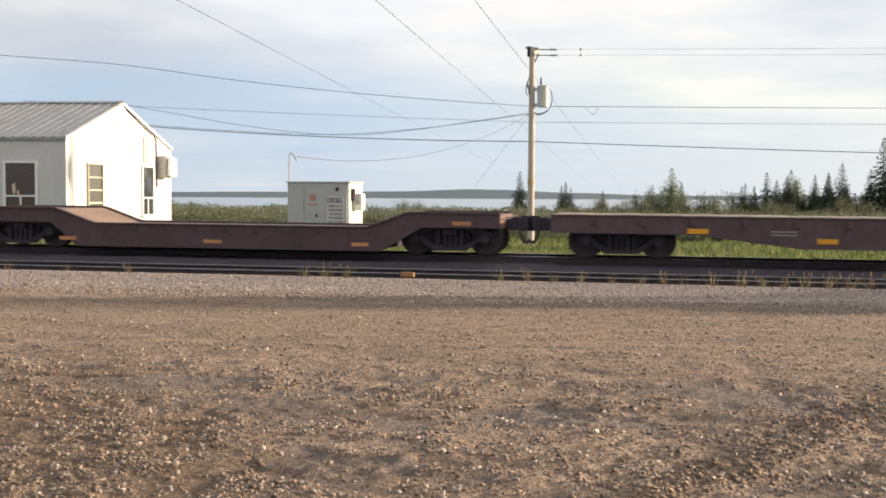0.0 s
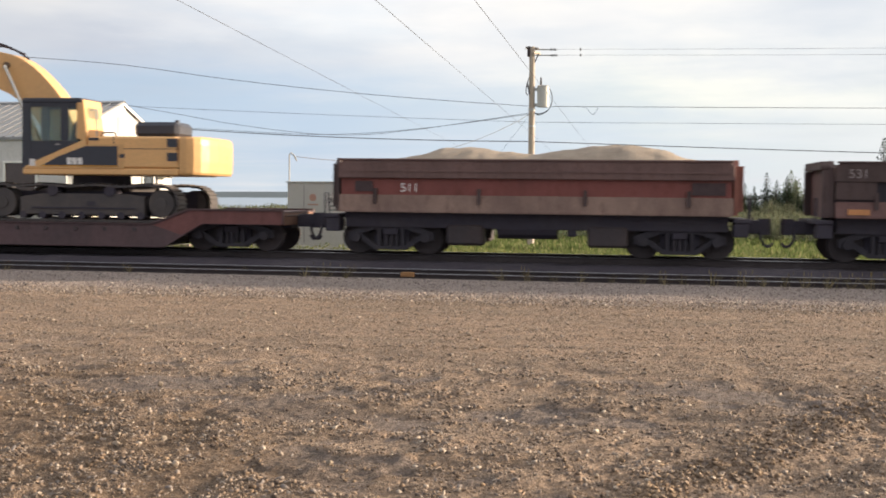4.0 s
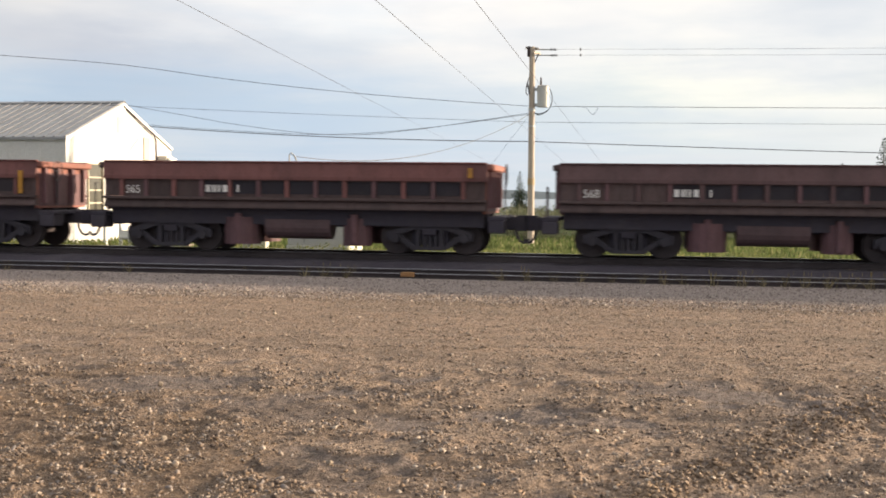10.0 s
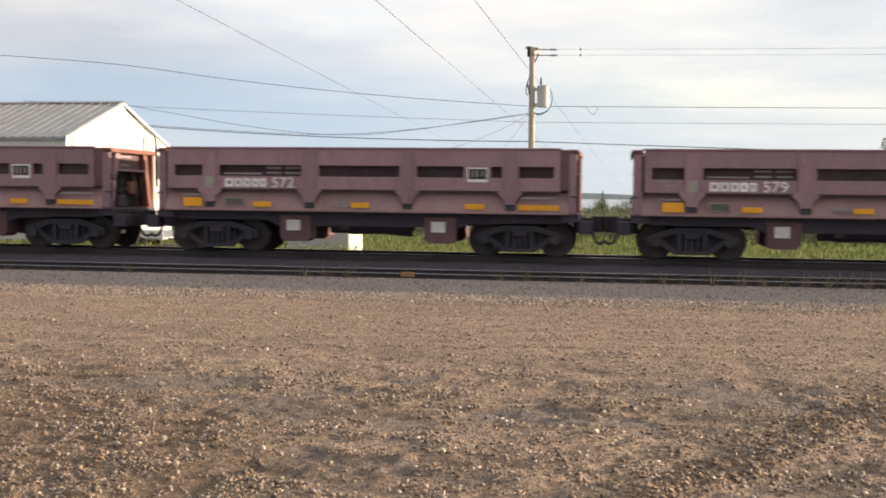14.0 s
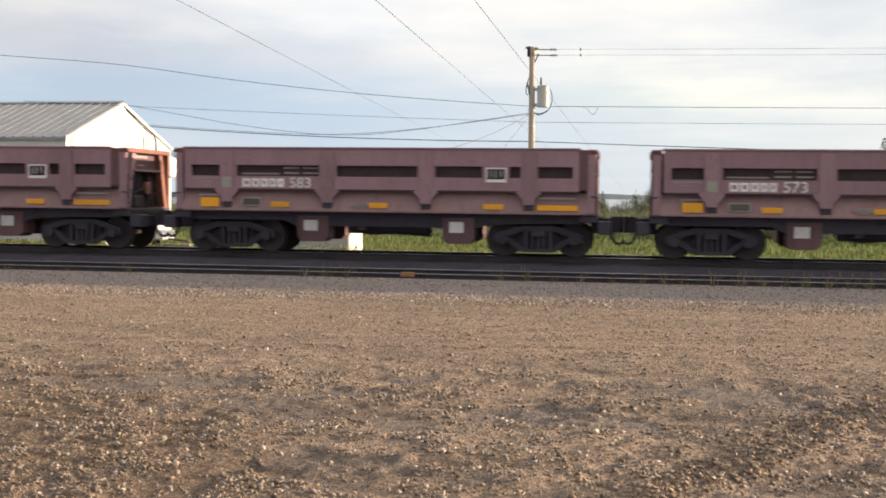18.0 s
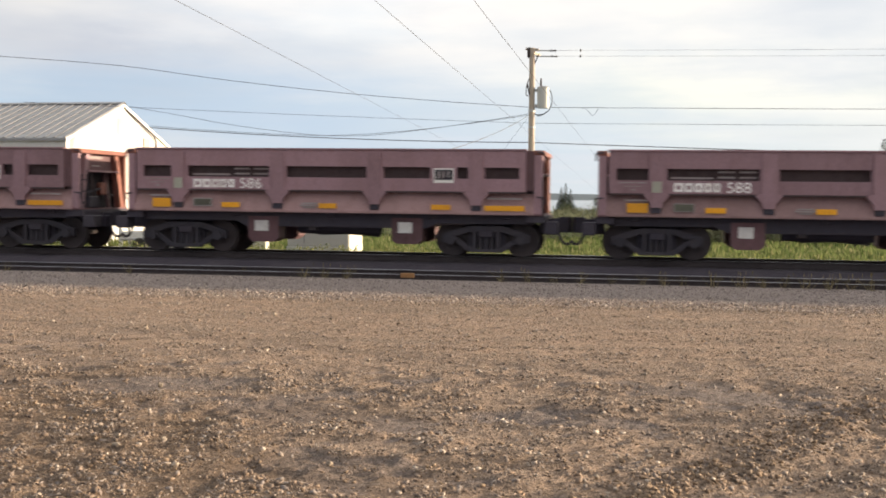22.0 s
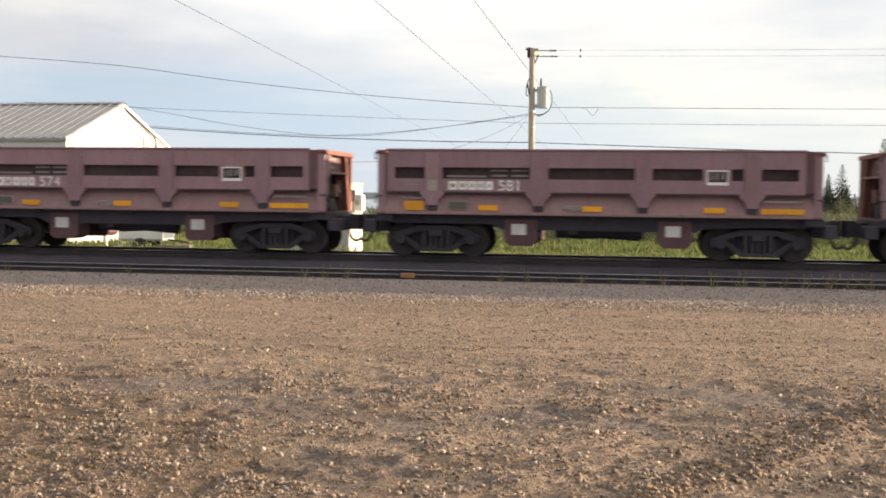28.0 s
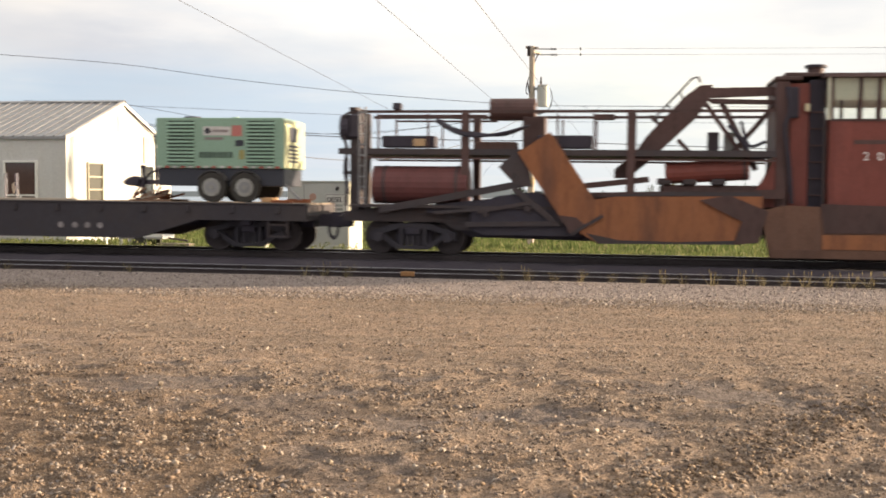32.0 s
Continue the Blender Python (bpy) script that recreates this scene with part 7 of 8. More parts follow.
def build_spreader():
    s = thing("spreader_plough", "rusty red spreader plough with orange side blades and cab", "railcar")
    LEN = 15.6
    part("main_frame", prism([(0.0, 0.82), (0.0, 1.06), (0.9, 1.18), (LEN, 1.18), (LEN, 0.62), (2.9, 0.62), (2.6, 0.82)], -1.05, 1.05), STEEL_DARK, s)
    part("deck", box(0.2, LEN, -1.35, 1.35, 1.182, 1.25), STEEL_DARK, s)
    part("bogie_cover", prism([(3.0, 0.62), (6.4, 0.62), (6.4, 0.40), (3.3, 0.45)], -0.9, 0.9), BLACK, s)
    # front light frame
    for y in (-0.45, 0.55):
        part("front_post", box(0.04, 0.34, y - 0.10, y + 0.10, 1.02, 3.66, 0.02), STEEL_DARK, s)
    part("post_head", box(0.02, 0.22, -0.60, 0.65, 3.662, 3.76, 0.02), STEEL_DARK, s)
    lamp = part("headlamp", rod((-0.20, -0.45, 3.24), (0.03, -0.45, 3.24), 0.33, 18), BLACK, s)
    part("lens", rod((-0.215, -0.45, 3.24), (-0.201, -0.45, 3.24), 0.27, 18), RIM, lamp)
    part("lamp_box", box(0.02, 0.38, -0.70, -0.552, 2.95, 3.58, 0.05), BLACK, s)
    part("hose", hose([(-0.02, -0.62, 3.55), (-0.14, -0.66, 3.1), (-0.02, -0.64, 2.7), (-0.08, -0.62, 2.2), (0.0, -0.6, 1.5)], 0.045), BLACK, s)
    part("hose", hose([(0.10, -0.66, 3.65), (-0.12, -0.70, 3.45), (-0.06, -0.66, 2.9), (-0.02, -0.62, 2.2), (-0.05, -0.6, 1.2)], 0.035), STEEL_DARK, s)
    part("lamp_bracket", box(-0.16, 0.038, -0.52, -0.42, 2.02, 2.10), BLACK, s)
    for x in (0.44, 0.60):
        part("ladder_side", rod((x, -1.22, 1.25), (x, -1.22, 3.72), 0.024, 8), GALV_DARK, s)
    for i in range(9):
        part("ladder_rung", rod((0.44, -1.22, 1.42 + i * 0.27), (0.60, -1.22, 1.42 + i * 0.27), 0.016, 6), GALV_DARK, s)
    # long upper gallery
    for y in (-1.15, 1.15):
        part("gallery_rail", bar((0.3, y, 3.60), (10.65, y, 3.62), 0.06, 0.07), SPREADER, s)
        part("gallery_beam", bar((-0.1, y, 2.60), (10.70, y, 2.58), 0.14, 0.15), STEEL_DARK, s)
        part("lower_rail", bar((0.4, y, 2.44), (10.7, y, 2.42), 0.04, 0.05), SPREADER, s)
        for x in (0.92, 2.20, 5.45, 6.35, 7.35):
            part("stanchion", box(x - 0.024, x + 0.024, y - 0.024, y + 0.024, 2.6, 3.55), SPREADER, s)
        part("mid_rail", bar((0.92, y, 3.50), (3.7, y, 3.50), 0.04, 0.05), SPREADER, s)
        for x in (3.15, 7.25):
            part("column", box(x - 0.10, x + 0.10, y - 0.10, y + 0.10, 1.25, 3.58, 0.015), SPREADER, s)
    part("walkway", box(0.5, 10.6, -1.0, 1.0, 2.52, 2.56), STEEL_DARK, s)
    part("locker", box(1.0, 2.35, -1.1, -0.5, 2.71, 3.0, 0.02), BLACK, s)
    part("bright_box", box(1.82, 2.12, -1.16, -1.105, 2.74, 2.92), worn("tan_box", (0.60, 0.40, 0.22), (0.45, 0.3, 0.18), 0.6), s)
    part("locker", box(3.38, 4.42, -1.05, -0.4, 2.52, 2.86, 0.03), RUSTY_BODY, s)
    part("locker", box(4.95, 6.3, -1.1, -0.5, 2.70, 3.02, 0.02), BLACK, s)
    part("floodlight", box(1.30, 1.52, -1.24, -1.04, 3.64, 3.82, 0.03), BLACK, s)
    part("floodlight", box(6.35, 6.85, -1.15, -0.9, 3.40, 3.54, 0.02), SPREADER, s)
    part("air_tank", rod((3.70, -0.5, 3.70), (4.85, -0.5, 3.70), 0.28, 18), SPREADER, s)
    part("tank_saddle", box(4.55, 5.12, -0.8, -0.2, 2.6, 3.50, 0.02), SPREADER, s)
    part("fluid_tank", rod((0.78, -0.85, 1.76), (3.22, -0.85, 1.76), 0.48, 22), TANK_MAROON, s)
    for x in (1.05, 2.9):
        part("tank_strap", rod((x, -0.85, 1.76), (x + 0.07, -0.85, 1.76), 0.492, 22), STEEL_DARK, s)
    part("gear_case", prism([(3.3, 0.66), (3.3, 1.22), (4.0, 1.50), (5.0, 1.62), (6.1, 1.10), (6.1, 0.50), (3.6, 0.50)], -1.30, -0.6, bevel=0.03), BLACK, s)
    part("wing_crank", prism([(4.02, 2.22), (4.40, 2.58), (4.70, 2.56), (4.85, 1.72), (4.42, 1.80)], -1.40, -1.22), STEEL_DARK, s)
    for a, b, w in (((3.2, 0.78), (5.6, 0.84), 0.12), ((3.5, 1.10), (4.9, 1.36), 0.09), ((4.4, 1.7), (5.4, 0.9), 0.14), ((2.4, 1.06), (3.9, 1.20), 0.08)):
        part("linkage", bar((a[0], -1.36, a[1]), (b[0], -1.36, b[1]), 0.08, w), STEEL_DARK, s)
    for x, z in ((3.7, 1.05), (4.42, 2.0), (4.75, 1.2)):
        part("linkage_pin", rod((x, -1.44, z), (x, -1.2, z), 0.08, 10), STEEL_DARK, s)
    for k in range(3):
        part("hose", hose([(2.42, -1.2, 3.42 - 0.03 * k), (2.85, -1.2 - 0.05 * k, 3.18 - 0.04 * k), (3.4, -1.2 - 0.05 * k, 3.06 - 0.04 * k), (4.1, -1.2 - 0.05 * k, 3.02 + 0.02 * k), (4.75, -1.2, 3.25)], 0.038), BLACK, s)
    # wings and blades
    part("wing_arm", bar((1.0, -1.3, 1.12), (4.75, -1.3, 1.84), 0.14, 0.17), STEEL_DARK, s)
    part("wing_arm", bar((2.2, -1.2, 1.15), (4.9, -1.2, 1.45), 0.12, 0.20), BLACK, s)
    part("wing", prism([(4.50, 2.58), (5.30, 3.08), (6.62, 1.10), (5.84, 0.58)], -1.52, -1.40), BLADE, s, "orange raised wing plate")
    part("wing_edge", bar((5.84, -1.47, 0.58), (6.60, -1.47, 1.05), 0.18, 0.08), STEEL_DARK, s)
    part("wing_wear", prism([(5.50, 1.05), (5.84, 0.60), (6.20, 0.80), (5.95, 1.00)], -1.527, -1.522), SPREADER, s)
    part("blade_foot", prism([(6.2, 0.62), (6.5, 0.36), (9.9, 0.40), (9.95, 0.50), (8.4, 0.44), (7.0, 0.46)], -1.512, -1.502), STEEL_DARK, s)
    part("blade_head", prism([(6.30, 1.50), (8.0, 1.64), (10.3, 1.66), (10.36, 1.56), (8.0, 1.545), (6.9, 1.52)], -1.50, -1.30), STEEL_DARK, s)
    blade = part("blade", prism([(6.30, 1.42), (6.9, 1.52), (10.38, 1.56), (10.38, 1.25), (9.9, 0.40), (6.5, 0.36), (6.05, 0.62)], -1.50, -1.36), BLADE, s, "large orange side blade")
    part("blade_hinge", prism([(8.9, 1.45), (9.6, 1.58), (10.5, 1.2), (10.3, 0.45), (9.7, 0.40), (9.9, 0.95)], -1.56, -1.505), SPREADER, blade)
    part("blade", prism([(10.34, 1.22), (10.9, 1.35), (LEN - 0.1, 1.22), (LEN - 0.1, 0.10), (10.55, 0.12)], -1.52, -1.38), DULL_RUST, s, "dull rust-brown side blade")
    part("blade_band", prism([(11.75, 0.66), (LEN - 0.1, 0.72), (LEN - 0.1, 0.32), (11.75, 0.32)], -1.54, -1.522), BLADE, s)
    part("blade_lip", box(10.55, LEN - 0.1, -1.56, -1.525, 0.10, 0.30), DULL_RUST, s)
    # Darker sheet paints the shade across the blade's upper part.
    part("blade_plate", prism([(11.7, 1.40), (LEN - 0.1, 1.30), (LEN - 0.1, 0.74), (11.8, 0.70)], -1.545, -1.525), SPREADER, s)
    part("push_beam", bar((6.2, -1.15, 1.50), (10.9, -1.15, 1.62), 0.25, 0.22), SPREADER, s)
    part("push_beam", bar((5.9, -0.9, 1.75), (7.7, -0.9, 1.95), 0.15, 0.14), SPREADER, s)
    # hoisting boom and braces
    part("boom_plate", prism([(6.85, 1.98), (6.85, 2.20), (7.30, 2.55), (7.62, 3.02), (8.55, 4.02), (8.90, 4.28), (9.20, 4.30), (9.22, 4.05), (8.80, 3.45), (8.30, 2.98), (7.75, 2.45), (7.20, 1.98)], -0.62, -0.40), SPREADER, s)
    part("boom_plate", prism([(9.0, 4.22), (10.75, 4.24), (10.75, 4.04), (9.1, 3.98)], -0.62, -0.40), SPREADER, s)
    part("boom_plate", prism([(9.1, 3.96), (10.75, 3.92), (10.75, 3.82), (9.2, 3.84)], -0.62, -0.40), SPREADER, s)
    for a, b, w in (((9.4, 3.95), (10.3, 2.20), 0.14), ((9.05, 3.85), (10.05, 2.45), 0.10), ((10.72, 3.80), (9.7, 2.60), 0.12), ((8.4, 2.95), (8.7, 2.62), 0.10), ((7.7, 3.55), (8.25, 3.02), 0.08)):
        part("brace", bar((a[0], -0.5, a[1]), (b[0], -0.5, b[1]), 0.12, w), SPREADER, s)
    part("boom_ladder", pipe([(7.75, -0.52, 3.42), (8.72, -0.52, 4.46), (8.86, -0.52, 4.50), (8.92, -0.52, 4.36)], 0.028), STEEL_DARK, s)
    for q in (0.1, 0.4, 0.7):
        part("ladder_foot", rod((7.75 + 0.97 * q, -0.52, 3.42 + 1.04 * q), (7.85 + 0.97 * q, -0.52, 3.18 + 1.0 * q), 0.022, 6), STEEL_DARK, s)
    part("glazed_box", box(9.15, 9.42, -0.3, 0.1, 2.70, 3.15, 0.01), STEEL_DARK, s)
    part("glazed_box", box(9.55, 9.80, -0.3, 0.1, 2.70, 3.15, 0.01), RIM, s)
    part("red_tank", rod((8.10, -0.8, 2.10), (10.1, -0.8, 2.22), 0.26, 16), CAB_RED, s)
    part("tank_strap", rod((9.95, -0.8, 2.21), (10.02, -0.8, 2.215), 0.27, 16), STEEL_DARK, s)
    for x in (7.9, 8.5, 9.2):
        part("valve_cluster", box(x, x + 0.35, -1.0, -0.6, 1.82, 1.98, 0.03), STEEL_DARK, s)
    part("hose", hose([(9.6, -0.7, 3.3), (9.95, -0.75, 2.9), (10.2, -0.8, 2.5), (10.6, -0.8, 2.55)], 0.05), BLACK, s)
    part("hose", hose([(9.9, -0.7, 3.4), (10.1, -0.75, 2.8), (10.5, -0.8, 2.9)], 0.04), BLACK, s)
    part("machinery_box", box(8.0, 10.9, -0.9, 0.9, 1.25, 1.82, 0.04), SPREADER, s)
    # cab tower and cab
    part("tower_post", box(10.70, 11.02, -0.98, 0.98, 1.25, 4.36, 0.03), SPREADER, s)
    part("cab_tower", box(11.022, 11.48, -0.92, 0.95, 1.25, 4.30, 0.03), CAB_RED, s)
    # Solid black block stands in for the dark of the tower gap.
    part("ladder_recess", box(11.482, 11.86, -0.86, 0.9, 1.25, 4.38), BLACK, s)
    part("tower_trim", box(10.66, 11.30, -1.02, 1.02, 4.362, 4.46, 0.02), SPREADER, s)
    part("tower_trim", box(10.90, 11.74, -0.9, 0.9, 4.462, 4.56, 0.02), SPREADER, s)
    for z in (1.6, 2.0, 2.4, 2.8, 3.2, 3.6):
        part("rung", rod((11.50, -0.95, z), (11.84, -0.95, z), 0.018, 6), SPREADER, s)
    part("tower_gusset", prism([(10.0, 1.30), (10.70, 1.30), (10.70, 2.55), (10.5, 2.1)], -1.0, -0.8), CAB_RED, s)
    cab = part("cab", prism([(-1.32, 1.25), (-1.32, 3.42), (1.32, 3.42), (1.32, 1.25)], 11.90, LEN, "x"), CAB_RED, s)
    part("cab_roof", prism([(-1.42, 4.40), (-1.36, 4.50), (0, 4.62), (1.36, 4.50), (1.42, 4.40)], 11.75, LEN, "x"), SPREADER, cab)
    for x in (11.90, 12.55, 12.98, 13.45, 14.1, 14.8, LEN - 0.12):
        for y in (-1.30, 1.22):
            part("window_post", box(x, x + 0.08, y, y + 0.08, 3.421, 4.40), SPREADER, cab)
    for a, b in ((11.98, 12.55), (12.63, 12.98), (13.06, 13.45), (13.53, 14.1), (14.18, 14.8)):
        for y in (-1.262, 1.262):
            part("pane", box(a, b, y - 0.005, y + 0.005, 3.43, 4.39), CLEAR, cab)
            part("blind", box(a, b, y * 0.985 - 0.004, y * 0.985 + 0.004, 3.86, 4.39), BLIND, cab)
    part("end_pane", box(11.93, 11.945, -1.22, 1.22, 3.43, 4.39), CLEAR, cab)
    part("window_frame", box(11.84, 11.90, -1.34, -1.20, 3.40, 4.42), BLIND, cab)
    part("window_sill", box(11.90, LEN, -1.345, -1.325, 3.36, 3.42), SPREADER, cab)
    lettering("2", 12.66, -1.323, 2.44, 0.28, WHITE_MARK, cab, "number", 1.1)
    lettering("0", 12.98, -1.323, 2.44, 0.28, WHITE_MARK, cab, "number", 1.1)
    part("name_bar", box(12.45, 13.3, -1.325, -1.321, 2.82, 2.92), SPREADER, cab)
    part("cab_door", box(12.0, 12.42, -1.335, -1.322, 1.3, 3.38, 0.008), CAB_RED, cab)
    part("exhaust_pipe", rod((11.68, -0.4, 4.58), (11.68, -0.4, 4.72), 0.20, 14), SPREADER, s)
    part("exhaust_cap", rod((11.68, -0.4, 4.72), (11.68, -0.4, 4.78), 0.26, 14), BLACK, s)
    part("hand_post", rod((11.78, -1.3, 1.3), (11.78, -1.3, 3.5), 0.03, 8), STEEL_DARK, s)
    part("tower_hose", hose([(10.95, -1.02, 4.2), (11.0, -1.08, 3.6), (10.9, -1.06, 3.2), (11.0, -1.05, 2.5), (11.1, -1.05, 1.4)], 0.05), BLACK, s)
    part("tower_box", box(10.98, 11.22, -1.05, -0.93, 3.45, 4.2, 0.03), BLACK, s)
    part("bulb", rod((11.42, -1.0, 3.62), (11.42, -1.0, 3.8), 0.06, 10), MACHINE_CREAM, s)
    add_coupler(s, 0.0, -1, reach=0.72)
    add_bogies(s, (1.82, 13.8))
    RIDERS.append((s, 199.30, 0.0))


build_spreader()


# ---- plants
def leafy(name, stops, rough=0.8, shine=0.15, thin=0.42):
    """Foliage whose leaves differ a little from one another."""
    m, n, l, b = material(name, rough, 0, shine)
    g, r, info, mx = n.new("ShaderNodeNewGeometry"), n.new("ShaderNodeValToRGB"), n.new("ShaderNodeObjectInfo"), n.new("ShaderNodeMix")
    while len(r.color_ramp.elements) < len(stops):
        r.color_ramp.elements.new(0.5)
    for e, (p, c) in zip(r.color_ramp.elements, stops):
        e.position, e.color = p, (*c, 1)
    l.new(g.outputs["Random Per Island"], r.inputs[0])
    rg = n.new("ShaderNodeMapRange")
    rg.inputs[3].default_value, rg.inputs[4].default_value = 0.75, 1.25
    l.new(info.outputs["Random"], rg.inputs[0])
    mx.data_type, mx.blend_type, mx.inputs[0].default_value = "RGBA", "MULTIPLY", 1.0
    l.new(r.outputs[0], mx.inputs[6]), l.new(rg.outputs[0], mx.inputs[7])
    l.new(mx.outputs[2], b.inputs["Base Color"])
    tr, ms = n.new("ShaderNodeBsdfTranslucent"), n.new("ShaderNodeMixShader")
    l.new(mx.outputs[2], tr.inputs[0])
    ms.inputs[0].default_value = thin
    out_ = n["Material Output"]
    l.new(b.outputs[0], ms.inputs[1]), l.new(tr.outputs[0], ms.inputs[2]), l.new(ms.outputs[0], out_.inputs[0])
    return m


SPRUCE = leafy("spruce_needles", ((0.0, (0.014, 0.026, 0.014)), (0.6, (0.027, 0.043, 0.022)), (1.0, (0.045, 0.062, 0.032))), thin=0.10)
WILLOW = leafy("willow_leaves", ((0.0, (0.094, 0.105, 0.064)), (0.6, (0.120, 0.130, 0.082)), (1.0, (0.152, 0.156, 0.104))), thin=0.34)
ASPEN = leafy("aspen_leaves", ((0.0, (0.100, 0.128, 0.072)), (0.7, (0.136, 0.160, 0.096)), (1.0, (0.18, 0.195, 0.125))))
GRASS = leafy("tall_grass", ((0.0, (0.078, 0.108, 0.036)), (0.5, (0.115, 0.145, 0.052)), (0.85, (0.150, 0.165, 0.070)), (1.0, (0.22, 0.205, 0.11))))
DRY = leafy("dry_weed", ((0.0, (0.095, 0.085, 0.050)), (0.5, (0.160, 0.134, 0.080)), (1.0, (0.26, 0.21, 0.12))))
BARK = worn("grey_brown_bark", (0.11, 0.085, 0.065), (0.06, 0.05, 0.04), 0.9, bump=0.5)


def raw_mesh(name, verts, faces, mat, label="", category="", kind="", parent=None):
    me = bpy.data.meshes.new(name)
    me.from_pydata(verts, [], faces)
    me.materials.append(mat)
    ob = new(name, me)
    if parent is not None:
        ob.parent = parent
    return tagged(ob, label, category, "", kind)


def card(verts, faces, p, along, across):
    """One small leaf or spray: a bent four-point blade."""
    k = len(verts)
    mid = p + along * 0.5
    verts.extend((tuple(p), tuple(mid + across), tuple(p + along), tuple(mid - across)))
    faces.append((k, k + 1, k + 2, k + 3))


def spruce_mesh(seed, height=6.0, spread=1.25, whorls=34):
    r = random.Random(seed)
    verts, faces = [], []
    for i in range(whorls):
        s = i / (whorls - 1)
        z = height * (0.06 + 0.93 * s)
        reach = spread * (1 - s) ** 0.85 * r.uniform(0.75, 1.15) + 0.07
        k = 10 if s < 0.7 else 7
        lean = r.uniform(0, 6.28)
        for j in range(k):
            a = lean + 6.283 * j / k + r.uniform(-0.3, 0.3)
            d = Vector((math.cos(a), math.sin(a), 0))
            length = reach * r.uniform(0.55, 1.15)
            n = max(2, int(length / 0.16))
            for q in range(n):
                f = (q + 0.6) / n
                p = Vector((0, 0, z)) + d * length * f * 0.85 + Vector((0, 0, -0.30 * length * f * f + r.uniform(-0.05, 0.05)))
                side = Vector((-d.y, d.x, 0))
                for w in (-1, 0, 1):
                    way = (d * r.uniform(0.5, 1.0) + side * w * r.uniform(0.4, 0.9) + Vector((0, 0, r.uniform(-0.45, 0.15)))).normalized()
                    card(verts, faces, p, way * r.uniform(0.14, 0.30) * (1.08 - 0.72 * s), Vector((r.uniform(-1, 1), r.uniform(-1, 1), r.uniform(-0.6, 0.6))).normalized() * r.uniform(0.065, 0.115) * (1.1 - 0.80 * s))
    for q in range(4):
        card(verts, faces, Vector((0, 0, height * 0.95)), Vector((r.uniform(-0.05, 0.05), r.uniform(-0.05, 0.05), height * 0.06)), Vector((0.012, 0.008, 0)))
    return verts, faces


def bush_mesh(seed, wide, high, leaves, size):
    """Leaves gathered round many stems, with gaps and an uneven head."""
    r = random.Random(seed)
    verts, faces, stems = [], [], []
    for _ in range(16):
        a, t = r.uniform(0, 6.28), r.uniform(0.1, 1)
        stems.append((Vector((math.cos(a) * wide * t * 0.35, math.sin(a) * wide * t * 0.35, 0)), Vector((math.cos(a) * wide * t * 0.9, math.sin(a) * wide * t * 0.9, high * r.uniform(0.55, 1.0) * (1.08 - 0.45 * t)))))
    for _ in range(leaves):
        a, b = r.choice(stems)
        f = r.uniform(0.12, 1.0)
        p = a.lerp(b, f) + Vector((r.gauss(0, 0.11), r.gauss(0, 0.11), r.gauss(0, 0.08))) * (0.6 + wide * 0.5)
        p.z = max(0.02, p.z)
        way = Vector((r.gauss(0, 1), r.gauss(0, 1), r.gauss(0.2, 0.7))).normalized()
        card(verts, faces, p, way * size * r.uniform(0.7, 1.4), Vector((r.gauss(0, 1), r.gauss(0, 1), r.gauss(0, 1))).normalized() * size * r.uniform(0.22, 0.40))
    return verts, faces, stems


def grow_spruce(seed, height, spread):
    e = thing("spruce", "slender dark green spruce standing above the shoreline shrubs", "tree", group="spruces along the shore")
    part("trunk", rod((0, 0, -0.1), (0, 0, height * 0.96), 0.10, 8, r2=0.012), BARK, e)
    v, f = spruce_mesh(seed, height, spread)
    raw_mesh("crown", v, f, SPRUCE, parent=e)
    return e


def grow_bush(seed, wide, high, leaves, size, name, label, category, mat, group):
    e = thing(name, label, category, group=group)
    v, f, stems = bush_mesh(seed, wide, high, leaves, size)
    raw_mesh("crown", v, f, mat, parent=e)
    bm = bmesh.new()
    for a, b in stems[:9]:
        rod(a, b, 0.022 + 0.008 * high, 5, bm, r2=0.006)
    part("branchwork", bm, BARK, e)
    return e


def place(ob, x, y, scale=1.0, turn=0.0, lift=-0.05):
    ob.scale = (scale, scale, scale)
    ob.matrix_world = Matrix.Translation((x, y, ground_z(x, y) + lift)) @ pose(0, 0, 0, 0, 0, turn) @ Matrix.Diagonal((scale, scale, scale, 1))
    return ob


def repeat(stock, used, x, y, scale, turn):
    """The stock plant itself the first time, a copy afterwards."""
    if id(stock) not in used:
        used.add(id(stock))
        return place(stock, x, y, scale, turn)
    o = copy_thing(stock, Matrix())
    return place(o, x, y, scale, turn)


used = set()
rr = random.Random(11)
spruces = [grow_spruce(3, 5.0, 1.75), grow_spruce(8, 5.0, 2.1), grow_spruce(14, 5.0, 1.5)]
